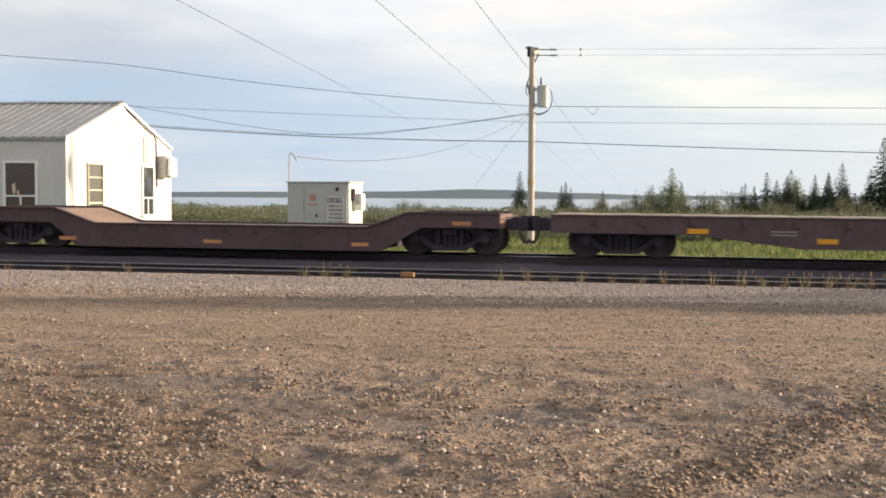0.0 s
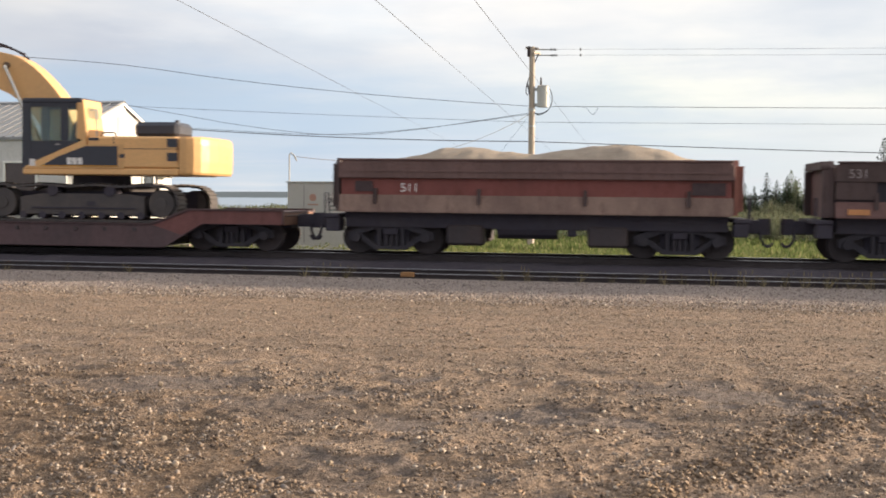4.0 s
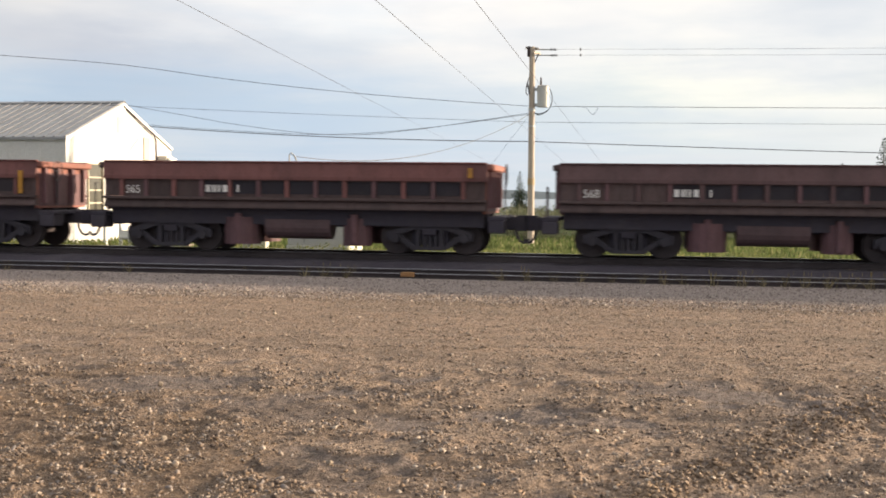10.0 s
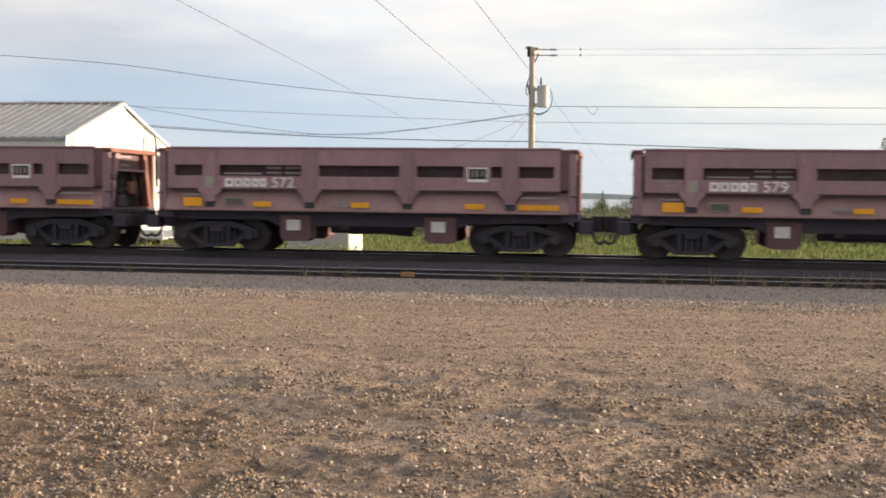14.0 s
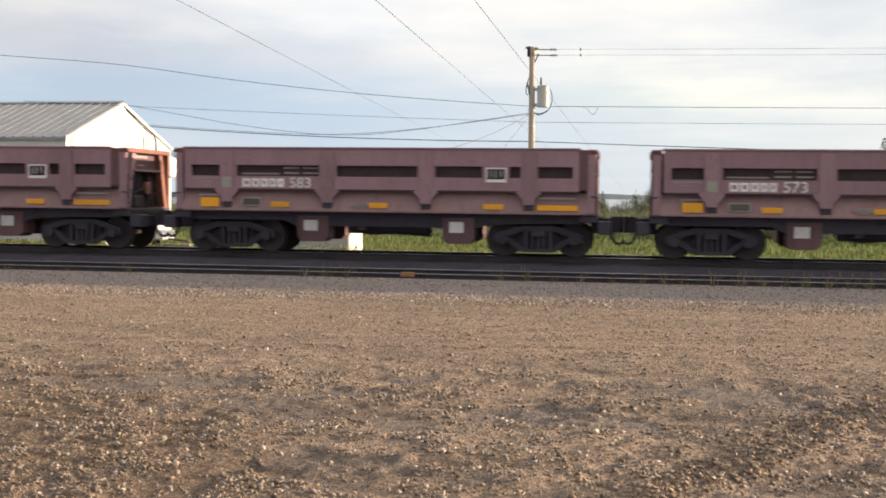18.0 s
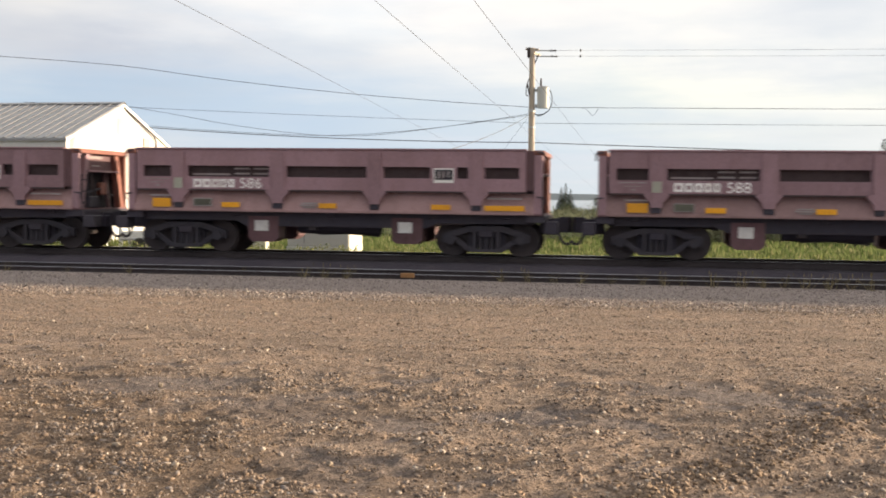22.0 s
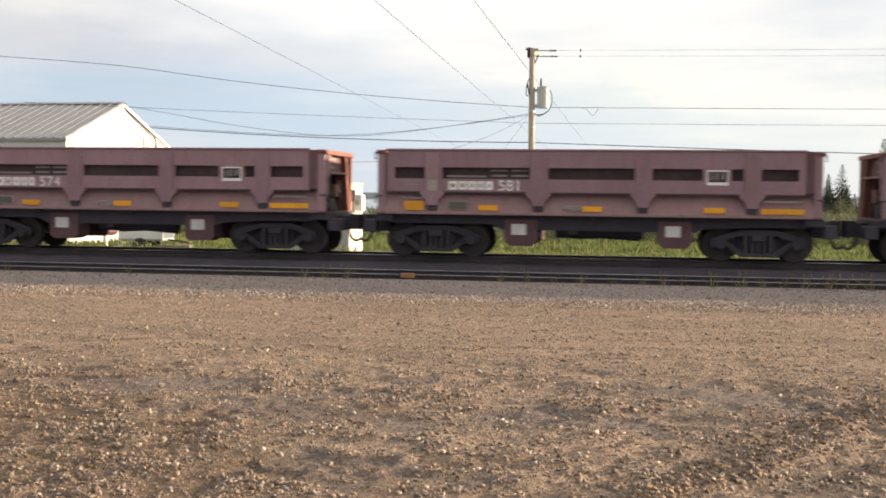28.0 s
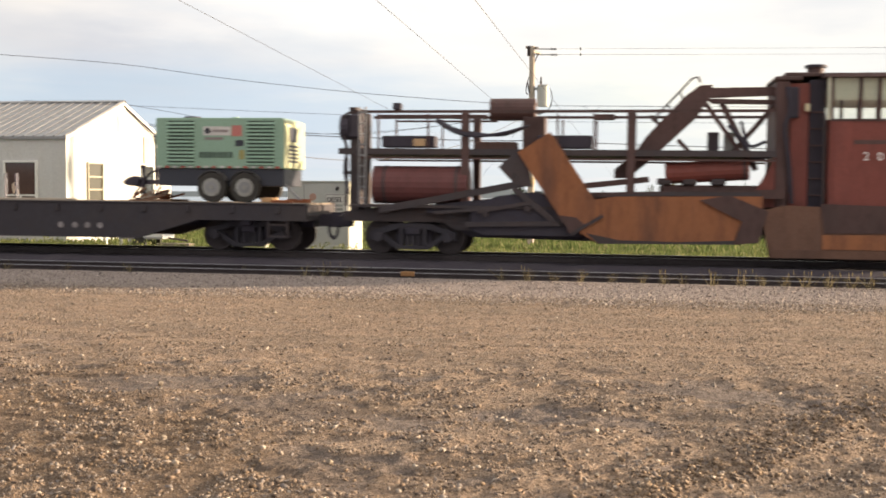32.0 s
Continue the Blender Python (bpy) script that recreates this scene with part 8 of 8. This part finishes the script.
# x, y and the height of the tip over the eye-level plan
for i, (x, y, tip) in enumerate(((-8.2, 88, 3.85), (-5.05, 88, 2.75), (-4.75, 88.4, 3.05), (-4.35, 88, 2.6), (-2.0, 90, 2.4), (3.95, 90, 3.0), (8.2, 88, 2.75), (8.75, 91, 3.0), (9.1, 88, 2.8), (9.98, 88, 3.8), (10.7, 88, 3.25),
                                 (11.3, 87, 3.5), (12.3, 90, 3.3), (13.4, 88, 3.6), (13.9, 91, 3.1), (14.35, 88, 3.8), (15.3, 88, 4.45), (15.9, 90, 3.0), (17.3, 88, 3.0), (17.1, 87, 4.0), (17.75, 86, 6.2), (18.9, 88, 5.4), (20.2, 89, 4.6), (16.2, 91, 2.9), (21.5, 87, 5.4), (15.0, 92, 3.6), (14.6, 90, 3.3))):
    h = tip - ground_z(x, y)
    repeat(spruces[i % 3], used, x, y, h / 5.0, rr.uniform(0, 360))
low_firs = random.Random(23)
for i in range(22):
    x = low_firs.uniform(8.4, 15.6)
    repeat(spruces[i % 3], used, x, low_firs.uniform(82, 86), low_firs.uniform(0.42, 0.60), low_firs.uniform(0, 360))
aspen = grow_bush(5, 1.15, 3.3, 5200, 0.075, "aspen", "young grey-green aspen rising out of the shrubs", "tree", ASPEN, "young aspens by the shore")
larch = thing("larch", "broad pale grey-green larch rising above the shrubs", "tree")
part("trunk", rod((0, 0, -0.1), (0, 0, 4.2), 0.11, 8, r2=0.015), BARK, larch)
v, f = spruce_mesh(33, 4.5, 2.9, 36)
raw_mesh("crown", v, f, ASPEN, parent=larch)
place(larch, 3.1, 87, 1.0, 40)
place(copy_thing(larch, Matrix()), 11.85, 89, 0.98, 150)
place(copy_thing(larch, Matrix()), 1.7, 88, 0.72, 260)
for x, y, s in ((2.0, 86, 1.15), (1.4, 88, 0.85), (11.8, 89, 1.42), (12.6, 90, 1.0), (-4.5, 87, 0.75), (9.4, 87, 0.8), (16.2, 87, 0.85), (14.9, 86, 0.8)):
    repeat(aspen, used, x, y, s, rr.uniform(0, 360))
willows = [grow_bush(21, 1.5, 1.75, 3600, 0.075, "willow_shrub", "low grey-green willow shrub between field and lake", "shrub", WILLOW, "willow shrubs along the field"),
           grow_bush(22, 1.8, 1.45, 3900, 0.075, "willow_shrub", "low grey-green willow shrub between field and lake", "shrub", WILLOW, "willow shrubs along the field"),
           grow_bush(23, 1.3, 2.00, 3400, 0.075, "willow_shrub", "low grey-green willow shrub between field and lake", "shrub", WILLOW, "willow shrubs along the field")]
k = 0
for row, (y, step, lo, hi) in enumerate(((60, 2.1, 0.45, 0.62), (70, 1.7, 0.60, 0.85), (79, 1.5, 0.75, 1.05), (86, 1.5, 0.85, 1.12))):
    x = -0.16 * y - y * 0.40
    while x < y * 0.235:
        if not (row == 0 and (-23 < x < -9)):
            wanted = rr.uniform(lo, hi)
            if x > -3:
                wanted *= 1.22 + 0.25 * (row > 1)
            if -0.37 * y < x < -0.24 * y:
                wanted *= 0.8
            repeat(willows[k % 3], used, x + rr.uniform(-0.6, 0.6), y + rr.uniform(-2.5, 2.5), wanted, rr.uniform(0, 360))
            k += 1
        x += step * rr.uniform(0.75, 1.3)


def thicket():
    """Tall willow growth that closes the far side of the field, its head uneven."""
    r = random.Random(9)
    verts, faces = [], []
    for y0, count in ((62, 17000), (71, 19000), (81, 21000)):
        for _ in range(count):
            y = y0 + r.uniform(-2.5, 2.5)
            x = r.uniform(-0.60 * y, 0.28 * y)
            high = 1.28 + 0.35 * noise.noise((x * 0.22, y * 0.3, 3)) + 0.35 * noise.noise((x * 0.9, y * 0.9, 8))
            p = Vector((x, y, ground_z(x, y) + high * (1 - 0.85 * r.random() ** 1.7)))
            way = Vector((r.gauss(0, 0.6), r.gauss(0, 0.6), r.gauss(0.5, 0.5))).normalized()
            card(verts, faces, p, way * r.uniform(0.12, 0.24), Vector((r.gauss(0, 1), r.gauss(0, 1), r.gauss(0, 0.6))).normalized() * r.uniform(0.03, 0.06))
    return raw_mesh("willow_thicket", verts, faces, WILLOW, "pale olive willow growth closing the field before the lake", "shrubs", "stuff")


def field_weeds():
    """Leafy weeds in clumps along the foot of the main track's bed."""
    r = random.Random(14)
    verts, faces = [], []
    for _ in range(620):
        y = 33.6 + 4.5 * r.random() ** 1.3
        x = r.uniform(-0.60 * y, 0.27 * y)
        high, wide = r.uniform(0.22, 0.62), r.uniform(0.12, 0.35)
        for _ in range(int(36 * high / 0.4)):
            p = Vector((x + r.gauss(0, wide), y + r.gauss(0, wide), ground_z(x, y) + high * r.random() ** 0.7))
            way = Vector((r.gauss(0, 0.8), r.gauss(0, 0.8), r.gauss(0.5, 0.5))).normalized()
            card(verts, faces, p, way * r.uniform(0.06, 0.14), Vector((r.gauss(0, 1), r.gauss(0, 1), r.gauss(0, 1))).normalized() * r.uniform(0.018, 0.036))
    return raw_mesh("field_weeds", verts, faces, WEED, "leafy yellow-green weeds growing along the track bed", "weeds", "stuff")


thicket()
WEED = leafy("leafy_weed", ((0.0, (0.080, 0.105, 0.035)), (0.5, (0.145, 0.165, 0.060)), (0.85, (0.22, 0.225, 0.085)), (1.0, (0.30, 0.29, 0.15))))
field_weeds()


def grass_field():
    r = random.Random(4)
    verts, faces = [], []
    for _ in range(46000):
        y = 33.2 + 31 * r.random() ** 1.4
        x = r.uniform(-0.60 * y, 0.26 * y)
        if BX0 - 1 < x < BX + 0.3 and BY0 - 0.3 < y < BY1:
            continue
        tall = (0.10 + 0.26 * smoothstep(33.5, 36.5, y)) * r.uniform(0.6, 1.3) * (0.75 + 0.6 * noise.noise((x * 0.35, y * 0.35, 4)))
        w = 0.018 + 0.0006 * y
        a = r.uniform(0, 6.28)
        z = ground_z(x, y) - 0.02
        lean = Vector((r.gauss(0, 0.16), r.gauss(0, 0.16), 0)) * tall * 1.6
        s = Vector((math.cos(a), math.sin(a), 0)) * w
        p = Vector((x, y, z))
        k = len(verts)
        m = p + lean * 0.35 + Vector((0, 0, tall * 0.6))
        t = p + lean + Vector((0, 0, tall))
        verts.extend((tuple(p - s), tuple(p + s), tuple(m + s * 0.7), tuple(t), tuple(m - s * 0.7)))
        faces.append((k, k + 1, k + 2, k + 3, k + 4))
    return raw_mesh("field_grass", verts, faces, GRASS, "bright green field grass mixed with yellow stalks", "grass", "stuff")


grass_field()


def weed_mesh(seed, blades=14, high=0.22):
    r = random.Random(seed)
    verts, faces = [], []
    for _ in range(blades):
        a = r.uniform(0, 6.28)
        p = Vector((r.gauss(0, 0.045), r.gauss(0, 0.045), -0.03))
        tip = p + Vector((r.gauss(0, 0.07), r.gauss(0, 0.07), high * r.uniform(0.5, 1.15)))
        s = Vector((math.cos(a), math.sin(a), 0)) * 0.005
        k = len(verts)
        m = p.lerp(tip, 0.6)
        verts.extend((tuple(p - s), tuple(p + s), tuple(m + s), tuple(tip), tuple(m - s)))
        faces.append((k, k + 1, k + 2, k + 3, k + 4))
        if r.random() < 0.5:
            card(verts, faces, tip - Vector((0, 0, 0.05)), Vector((0, 0, 0.08)), s * 1.8)
    return verts, faces


weeds = []
for seed in (1, 2, 3):
    v, f = weed_mesh(seed)
    weeds.append(raw_mesh("weed_tuft", v, f, DRY, "dry yellow weed tuft growing beside the siding rail", "weed"))
    tagged(weeds[-1], group="weeds beside the siding")
spots = [(-11.1, 24.6, 0.9), (-7.0, 24.55, 1.0), (-6.6, 24.7, 1.3), (-6.05, 24.5, 1.2), (-6.35, 26.2, 0.8), (-2.65, 24.6, 1.1), (-2.1, 24.5, 1.35), (-1.55, 24.7, 0.9), (-1.0, 24.6, 1.0), (-0.35, 24.7, 0.8), (0.3, 24.6, 0.9), (0.75, 24.5, 1.2), (1.15, 24.65, 1.0),
         (1.75, 24.55, 1.35), (2.3, 24.5, 1.4), (2.75, 24.6, 1.0), (3.2, 24.7, 1.1), (3.6, 24.6, 1.3), (4.05, 24.5, 1.4), (4.5, 24.6, 1.2), (4.9, 24.5, 1.5), (5.3, 24.7, 1.2), (5.7, 24.6, 1.3), (-9.0, 26.3, 0.7), (-12.6, 24.6, 0.7), (2.0, 26.4, 0.9), (-14.0, 24.5, 0.9), (3.9, 26.3, 0.8)]
for i, (x, y, s) in enumerate(spots):
    o = weeds[i % 3] if i < 3 else copy_thing(weeds[i % 3], Matrix())
    place(o, x, y, s, i * 47.0, 0.04)

# ---- loose stones of the yard
def broken_stone(name, *stops):
    """Loose stone whose pieces differ in colour."""
    m, n, l, b_ = material(name, 0.85, 0, 0.3)
    g, r, t, mx, rg = n.new("ShaderNodeNewGeometry"), n.new("ShaderNodeValToRGB"), n.new("ShaderNodeTexNoise"), n.new("ShaderNodeMix"), n.new("ShaderNodeMapRange")
    while len(r.color_ramp.elements) < len(stops):
        r.color_ramp.elements.new(0.5)
    for e, (p, c) in zip(r.color_ramp.elements, stops):
        e.position, e.color = p, (*c, 1)
    l.new(g.outputs["Random Per Island"], r.inputs[0])
    t.inputs["Scale"].default_value, t.inputs["Detail"].default_value = 60.0, 3
    l.new(g.outputs["Position"], t.inputs["Vector"])
    rg.inputs[1].default_value, rg.inputs[2].default_value, rg.inputs[3].default_value, rg.inputs[4].default_value = 0.3, 0.7, 0.8, 1.2
    mx.data_type, mx.blend_type, mx.inputs[0].default_value = "RGBA", "MULTIPLY", 1.0
    l.new(t.outputs["Fac"], rg.inputs[0]), l.new(r.outputs[0], mx.inputs[6]), l.new(rg.outputs[0], mx.inputs[7]), l.new(mx.outputs[2], b_.inputs["Base Color"])
    return m


# The palest stops put sun glints into a few stones' colour.
GREY_STONE = broken_stone("grey_crushed_stone", (0.0, (0.12, 0.100, 0.094)), (0.5, (0.25, 0.208, 0.188)), (0.85, (0.35, 0.292, 0.258)), (1.0, (0.48, 0.42, 0.37)))
STONE = broken_stone("yard_stone", (0.0, (0.075, 0.056, 0.046)), (0.22, (0.150, 0.116, 0.094)), (0.50, (0.235, 0.166, 0.118)), (0.72, (0.205, 0.176, 0.162)), (0.90, (0.27, 0.218, 0.178)), (0.94, (0.33, 0.272, 0.224)), (1.0, (0.48, 0.408, 0.338)))


def scatter_stones(name, count, y0, y1, lo, hi, seed, label, corners=9, sparse=0.12, mat=None, sink=0.0, where=None):
    """Many small broken stones in one mesh, thicker where the yard is stony."""
    g = np.random.default_rng(seed)
    shapes = []
    for _ in range(12):
        bm = bmesh.new()
        for v in g.normal(size=(corners, 3)):
            bm.verts.new(v / np.linalg.norm(v) * g.uniform(0.75, 1.15))
        res = bmesh.ops.convex_hull(bm, input=bm.verts)
        bmesh.ops.delete(bm, geom=[v for v in bm.verts if not v.link_faces], context="VERTS")
        bmesh.ops.triangulate(bm, faces=bm.faces)
        bm.verts.index_update()
        shapes.append((np.array([v.co[:] for v in bm.verts]), np.array([[v.index for v in f.verts] for f in bm.faces])))
        bm.free()
    y = y0 + (y1 - y0) * g.random(count)
    x = y * (-0.60 + 0.87 * g.random(count))
    if where is not None:
        keep = g.random(count) < np.array([where(a, b) for a, b in zip(x, y)])
        x, y = x[keep], y[keep]
    elif mat is None:
        keep = g.random(count) < np.array([sparse + (0.95 - sparse) * clumps(a, b) * (1 - damp(a, b)) - 0.5 * sparse * damp(a, b) for a, b in zip(x, y)])
        x, y = x[keep], y[keep]
    n = len(x)
    size = lo * (hi / lo) ** (g.random(n) ** 3.4)
    z = np.array([ground_z(a, b) for a, b in zip(x, y)]) + size * sink
    pick = g.integers(0, len(shapes), n)
    cos, faces, at = [], [], 0
    for i, (base, tris) in enumerate(shapes):
        w = np.nonzero(pick == i)[0]
        k = len(w)
        one = base[None] * (size[w, None, None] * np.stack([g.uniform(0.8, 1.5, k), g.uniform(0.6, 1.1, k), g.uniform(0.50, 1.00, k)], 1)[:, None, :])
        turn = g.uniform(0, 6.283, k)
        c, q = np.cos(turn)[:, None], np.sin(turn)[:, None]
        put = np.empty_like(one)
        put[..., 0] = one[..., 0] * c - one[..., 1] * q + x[w, None]
        put[..., 1] = one[..., 0] * q + one[..., 1] * c + y[w, None]
        put[..., 2] = one[..., 2] + g.uniform(-0.35, 0.35, k)[:, None] * one[..., 0] + z[w, None]
        cos.append(put.reshape(-1, 3))
        faces.append((tris[None] + (at + np.arange(k) * len(base))[:, None, None]).reshape(-1, 3))
        at += k * len(base)
    cos, faces = np.concatenate(cos), np.concatenate(faces)
    me = bpy.data.meshes.new(name)
    me.vertices.add(len(cos))
    me.vertices.foreach_set("co", cos.reshape(-1).astype(np.float32))
    me.loops.add(len(faces) * 3)
    me.loops.foreach_set("vertex_index", faces.reshape(-1).astype(np.int32))
    me.polygons.add(len(faces))
    me.polygons.foreach_set("loop_start", np.arange(0, len(faces) * 3, 3, dtype=np.int32))
    me.update(calc_edges=True)
    me.materials.append(mat or STONE)
    tagged(new(name, me), label, "gravel", kind="stuff")


scatter_stones("near_gravel", 70000, 6.3, 12.5, 0.007, 0.036, 5, "loose broken tan and grey gravel of the yard", 8, 0.22)
scatter_stones("near_grit", 120000, 6.3, 12.5, 0.0045, 0.013, 15, "fine crushed grit between the yard's stones", 6, 0.40)
scatter_stones("middle_gravel", 24000, 12.5, 22.0, 0.009, 0.040, 6, "loose broken tan and grey gravel of the yard", 8, 0.28)
scatter_stones("middle_grit", 90000, 12.5, 22.0, 0.009, 0.021, 16, "fine crushed grit between the yard's stones", 6, 0.5)
scatter_stones("ridge_gravel", 15000, 20.2, 21.9, 0.012, 0.036, 27, "pale stones thrown up in a low ridge along the yard's edge", 8, 0.8)
scatter_stones("siding_gravel", 40000, 20.7, 24.7, 0.013, 0.042, 7, "loose grey gravel beside the siding", 7, 0.3, GREY_STONE)
scatter_stones("track_ballast_stones", 14000, 24.98, 28.4, 0.02, 0.045, 9, "dark ballast stones lying between the tracks", 7, 0.3, BALLAST, 0.6)
CLOD = broken_stone("crumbled_soil", (0.0, (0.115, 0.078, 0.052)), (0.5, (0.190, 0.132, 0.088)), (0.85, (0.255, 0.182, 0.124)), (1.0, (0.30, 0.225, 0.16)))


def ridge_clods(x, y):
    d = ((y - 7.6) - 1.75 * (x - 0.6)) / 2.0
    return math.exp(-((d - 0.36) / 0.26) ** 2) * max(0.0, 0.8 + noise.noise((x * 1.3, y * 1.3, 51))) * (x > -0.4)


def damp_clods(x, y):
    return 0.5 * soil(x, y)[1] * smoothstep(-0.1, 0.3, noise.noise((x * 1.9, y * 1.9, 61)))


scatter_stones("ridge_clods", 70000, 6.6, 12.0, 0.007, 0.034, 41, "crumbled tan clods along the wheel track's ridge", 9, mat=CLOD, sink=0.1, where=ridge_clods)
scatter_stones("damp_clods", 30000, 6.4, 12.5, 0.008, 0.034, 43, "damp brown clods of earth on the yard", 9, mat=CLOD, sink=0.1, where=damp_clods)
big = random.Random(31)
COBBLES = ((-4.6, 10.9, 0.07), (-6.05, 17.7, 0.06), (-5.55, 17.75, 0.07), (-1.6, 14.0, 0.05), (-3.0, 13.2, 0.05), (-2.0, 15.4, 0.05), (-3.6, 8.6, 0.05), (0.6, 9.3, 0.05), (-0.9, 11.7, 0.06), (-3.1, 7.6, 0.06), (1.2, 11.0, 0.05), (-5.0, 12.5, 0.06), (2.4, 13.0, 0.05), (-0.2, 8.0, 0.04), (-2.4, 10.0, 0.05), (3.0, 10.5, 0.05))
FIELD_STONE = worn("weathered_field_stone", (0.33, 0.268, 0.205), (0.21, 0.172, 0.140), 0.9, grain=18, patch=5, amount=0.7, bump=0.4, vary=0.25, fine=70)
lie = random.Random(77)
COBBLES += tuple((lie.uniform(-0.52, 0.2) * y, y, lie.uniform(0.030, 0.058)) for y in [7.6 + 11 * lie.random() ** 1.3 for _ in range(22)])
for i, (x, y, s) in enumerate(COBBLES):
    bm = bmesh.new()
    for _ in range(16):
        d = Vector((big.gauss(0, 1), big.gauss(0, 1), big.gauss(0, 1))).normalized() * s * 0.55 * big.uniform(0.8, 1.15)
        bm.verts.new((d.x * 1.15, d.y * 0.9, d.z * 0.8))
    bmesh.ops.convex_hull(bm, input=bm.verts)
    bmesh.ops.delete(bm, geom=[v for v in bm.verts if not v.link_faces], context="VERTS")
    bmesh.ops.bevel(bm, geom=list(bm.edges), offset=s * 0.05, segments=1, affect="EDGES")
    o = part("stone", bm, FIELD_STONE)
    o.matrix_world = Matrix.Translation((x, y, ground_z(x, y) + s * 0.3)) @ pose(0, 0, 0, 0, 0, big.uniform(0, 360))
    tagged(o, "larger pale stone lying loose on the gravel", "stone", "larger stones on the yard")

# ---- small things beyond and beside the tracks
block = part("wooden_block", box(-0.15, 0.15, -0.06, 0.06, 0, 0.10, 0.01), worn("orange_brown_block", (0.33, 0.17, 0.07), (0.2, 0.11, 0.06), 0.8))
block.matrix_world = pose(-4.75, 24.78, ground_z(-4.75, 24.78) + 0.04)
tagged(block, "orange-brown wooden block lying beside the siding rail", "block")


def pedestal(x, y, half, high, mat, label):
    e = thing("utility_pedestal", label, "utility box", pose(x, y, ground_z(x, y)), "utility pedestals in the grass")
    part("cover", box(-half, half, -0.22, 0.22, 0, high, 0.025), mat, e)
    part("cap", box(-half - 0.02, half + 0.02, -0.25, 0.25, high + 0.002, high + 0.05, 0.015), mat, e)
    part("hasp", box(half * 0.3, half * 0.3 + 0.05, -0.245, -0.222, high * 0.6, high * 0.6 + 0.09), BLACK, e)
    return e


pedestal(-14.02, 43.0, 0.28, 1.14, CREAM, "cream metal utility pedestal standing in the grass")
pedestal(-14.50, 42.8, 0.10, 0.75, CABINET, "narrow grey utility pedestal standing in the grass")
for x, y, h, w in ((-21.0, 44.3, 1.3, 0.09), (-20.2, 44.0, 1.15, 0.08), (-19.85, 44.1, 0.9, 0.08)):
    o = part("white_post", rod((0, 0, -0.1), (0, 0, h), w, 10), TRIM)
    o.matrix_world = pose(x, y, ground_z(x, y))
    tagged(o, "short white painted guard post in the grass", "post", "guard posts by the building")


def yard_trailer(x, y):
    e = thing("yard_trailer", "low grey utility trailer parked beside the white building", "trailer", pose(x, y, ground_z(x, y)))
    part("bed", box(-0.9, 0.9, -0.6, 0.6, 0.42, 0.52, 0.02), GALV, e)
    for yy in (-0.58, 0.55):
        part("side_board", box(-0.9, 0.9, yy, yy + 0.03, 0.522, 0.78), TRIM, e)
    for s in (-1, 1):
        part("tyre", rod((0, s * 0.64, 0.27), (0, s * 0.80, 0.27), 0.27, 18), TYRE, e)
    part("drawbar", bar((0.9, 0, 0.45), (1.7, 0, 0.35), 0.07, 0.07), STEEL_DARK, e)


yard_trailer(-18.9, 43.6)


stack = thing("timber_stack", "small stack of weathered timber lying in the grass", "timber", pose(-17.6, 43.2, ground_z(-17.6, 43.2) - 0.02))
for i in range(4):
    part("beam", box(-0.7 + 0.05 * (i % 2), 0.7, -0.35 + 0.18 * i, -0.20 + 0.18 * i, 0, 0.16, 0.01), PLANK, stack)
for i in range(3):
    part("beam", box(-0.65, 0.72, -0.28 + 0.18 * i, -0.13 + 0.18 * i, 0.162, 0.32, 0.01), PLANK, stack)


# long cables that cross high over the yard towards the far line
for a, b in (((-6.13, 10.0, 4.77), (-10.9, 120.0, 3.63)), ((-3.40, 10.0, 4.67), (-3.05, 120.0, 2.38)), ((-2.12, 10.0, 4.63), (-0.2, 130.0, 2.05))):
    a, b = Vector(a), Vector(b)
    cable(a - (b - a) * 0.35, b, 0.0, 0.0040, "thin black cable crossing high over the yard")


# ---- everything that moves
def motions():
    tilt = math.degrees(GRADE)
    for ob, place, high in RIDERS:
        rows = []
        for t in range(0, 33, 2):
            x = place + odometer(t)
            rows.append((t, pose(x, TRACK_Y, RAIL_Z - GRADE * x + high, 0, tilt, 0)))
        walk(ob, rows)
        for bogie in [c for c in ob.children if c.name.startswith("bogie")]:
            centre = place + bogie.location.x
            near = [k for k in range(0, 961) if -21 < centre + odometer(k / 30) < 11]
            if not near:
                continue
            for ws in [c for c in bogie.children if c.name.startswith("wheelset")]:
                at = ws.location.copy()
                span = [0.0] * (near[0] > 0) + [k / 30 for k in near] + [32.0] * (near[-1] < 960)
                spin = []
                for t in span:
                    held = min(max(t, near[0] / 30), near[-1] / 30)
                    spin.append((t, pose(at.x, at.y, at.z, 0, math.degrees((odometer(held) - odometer(near[0] / 30)) / at.z), 0)))
                walk(ws, spin)


motions()
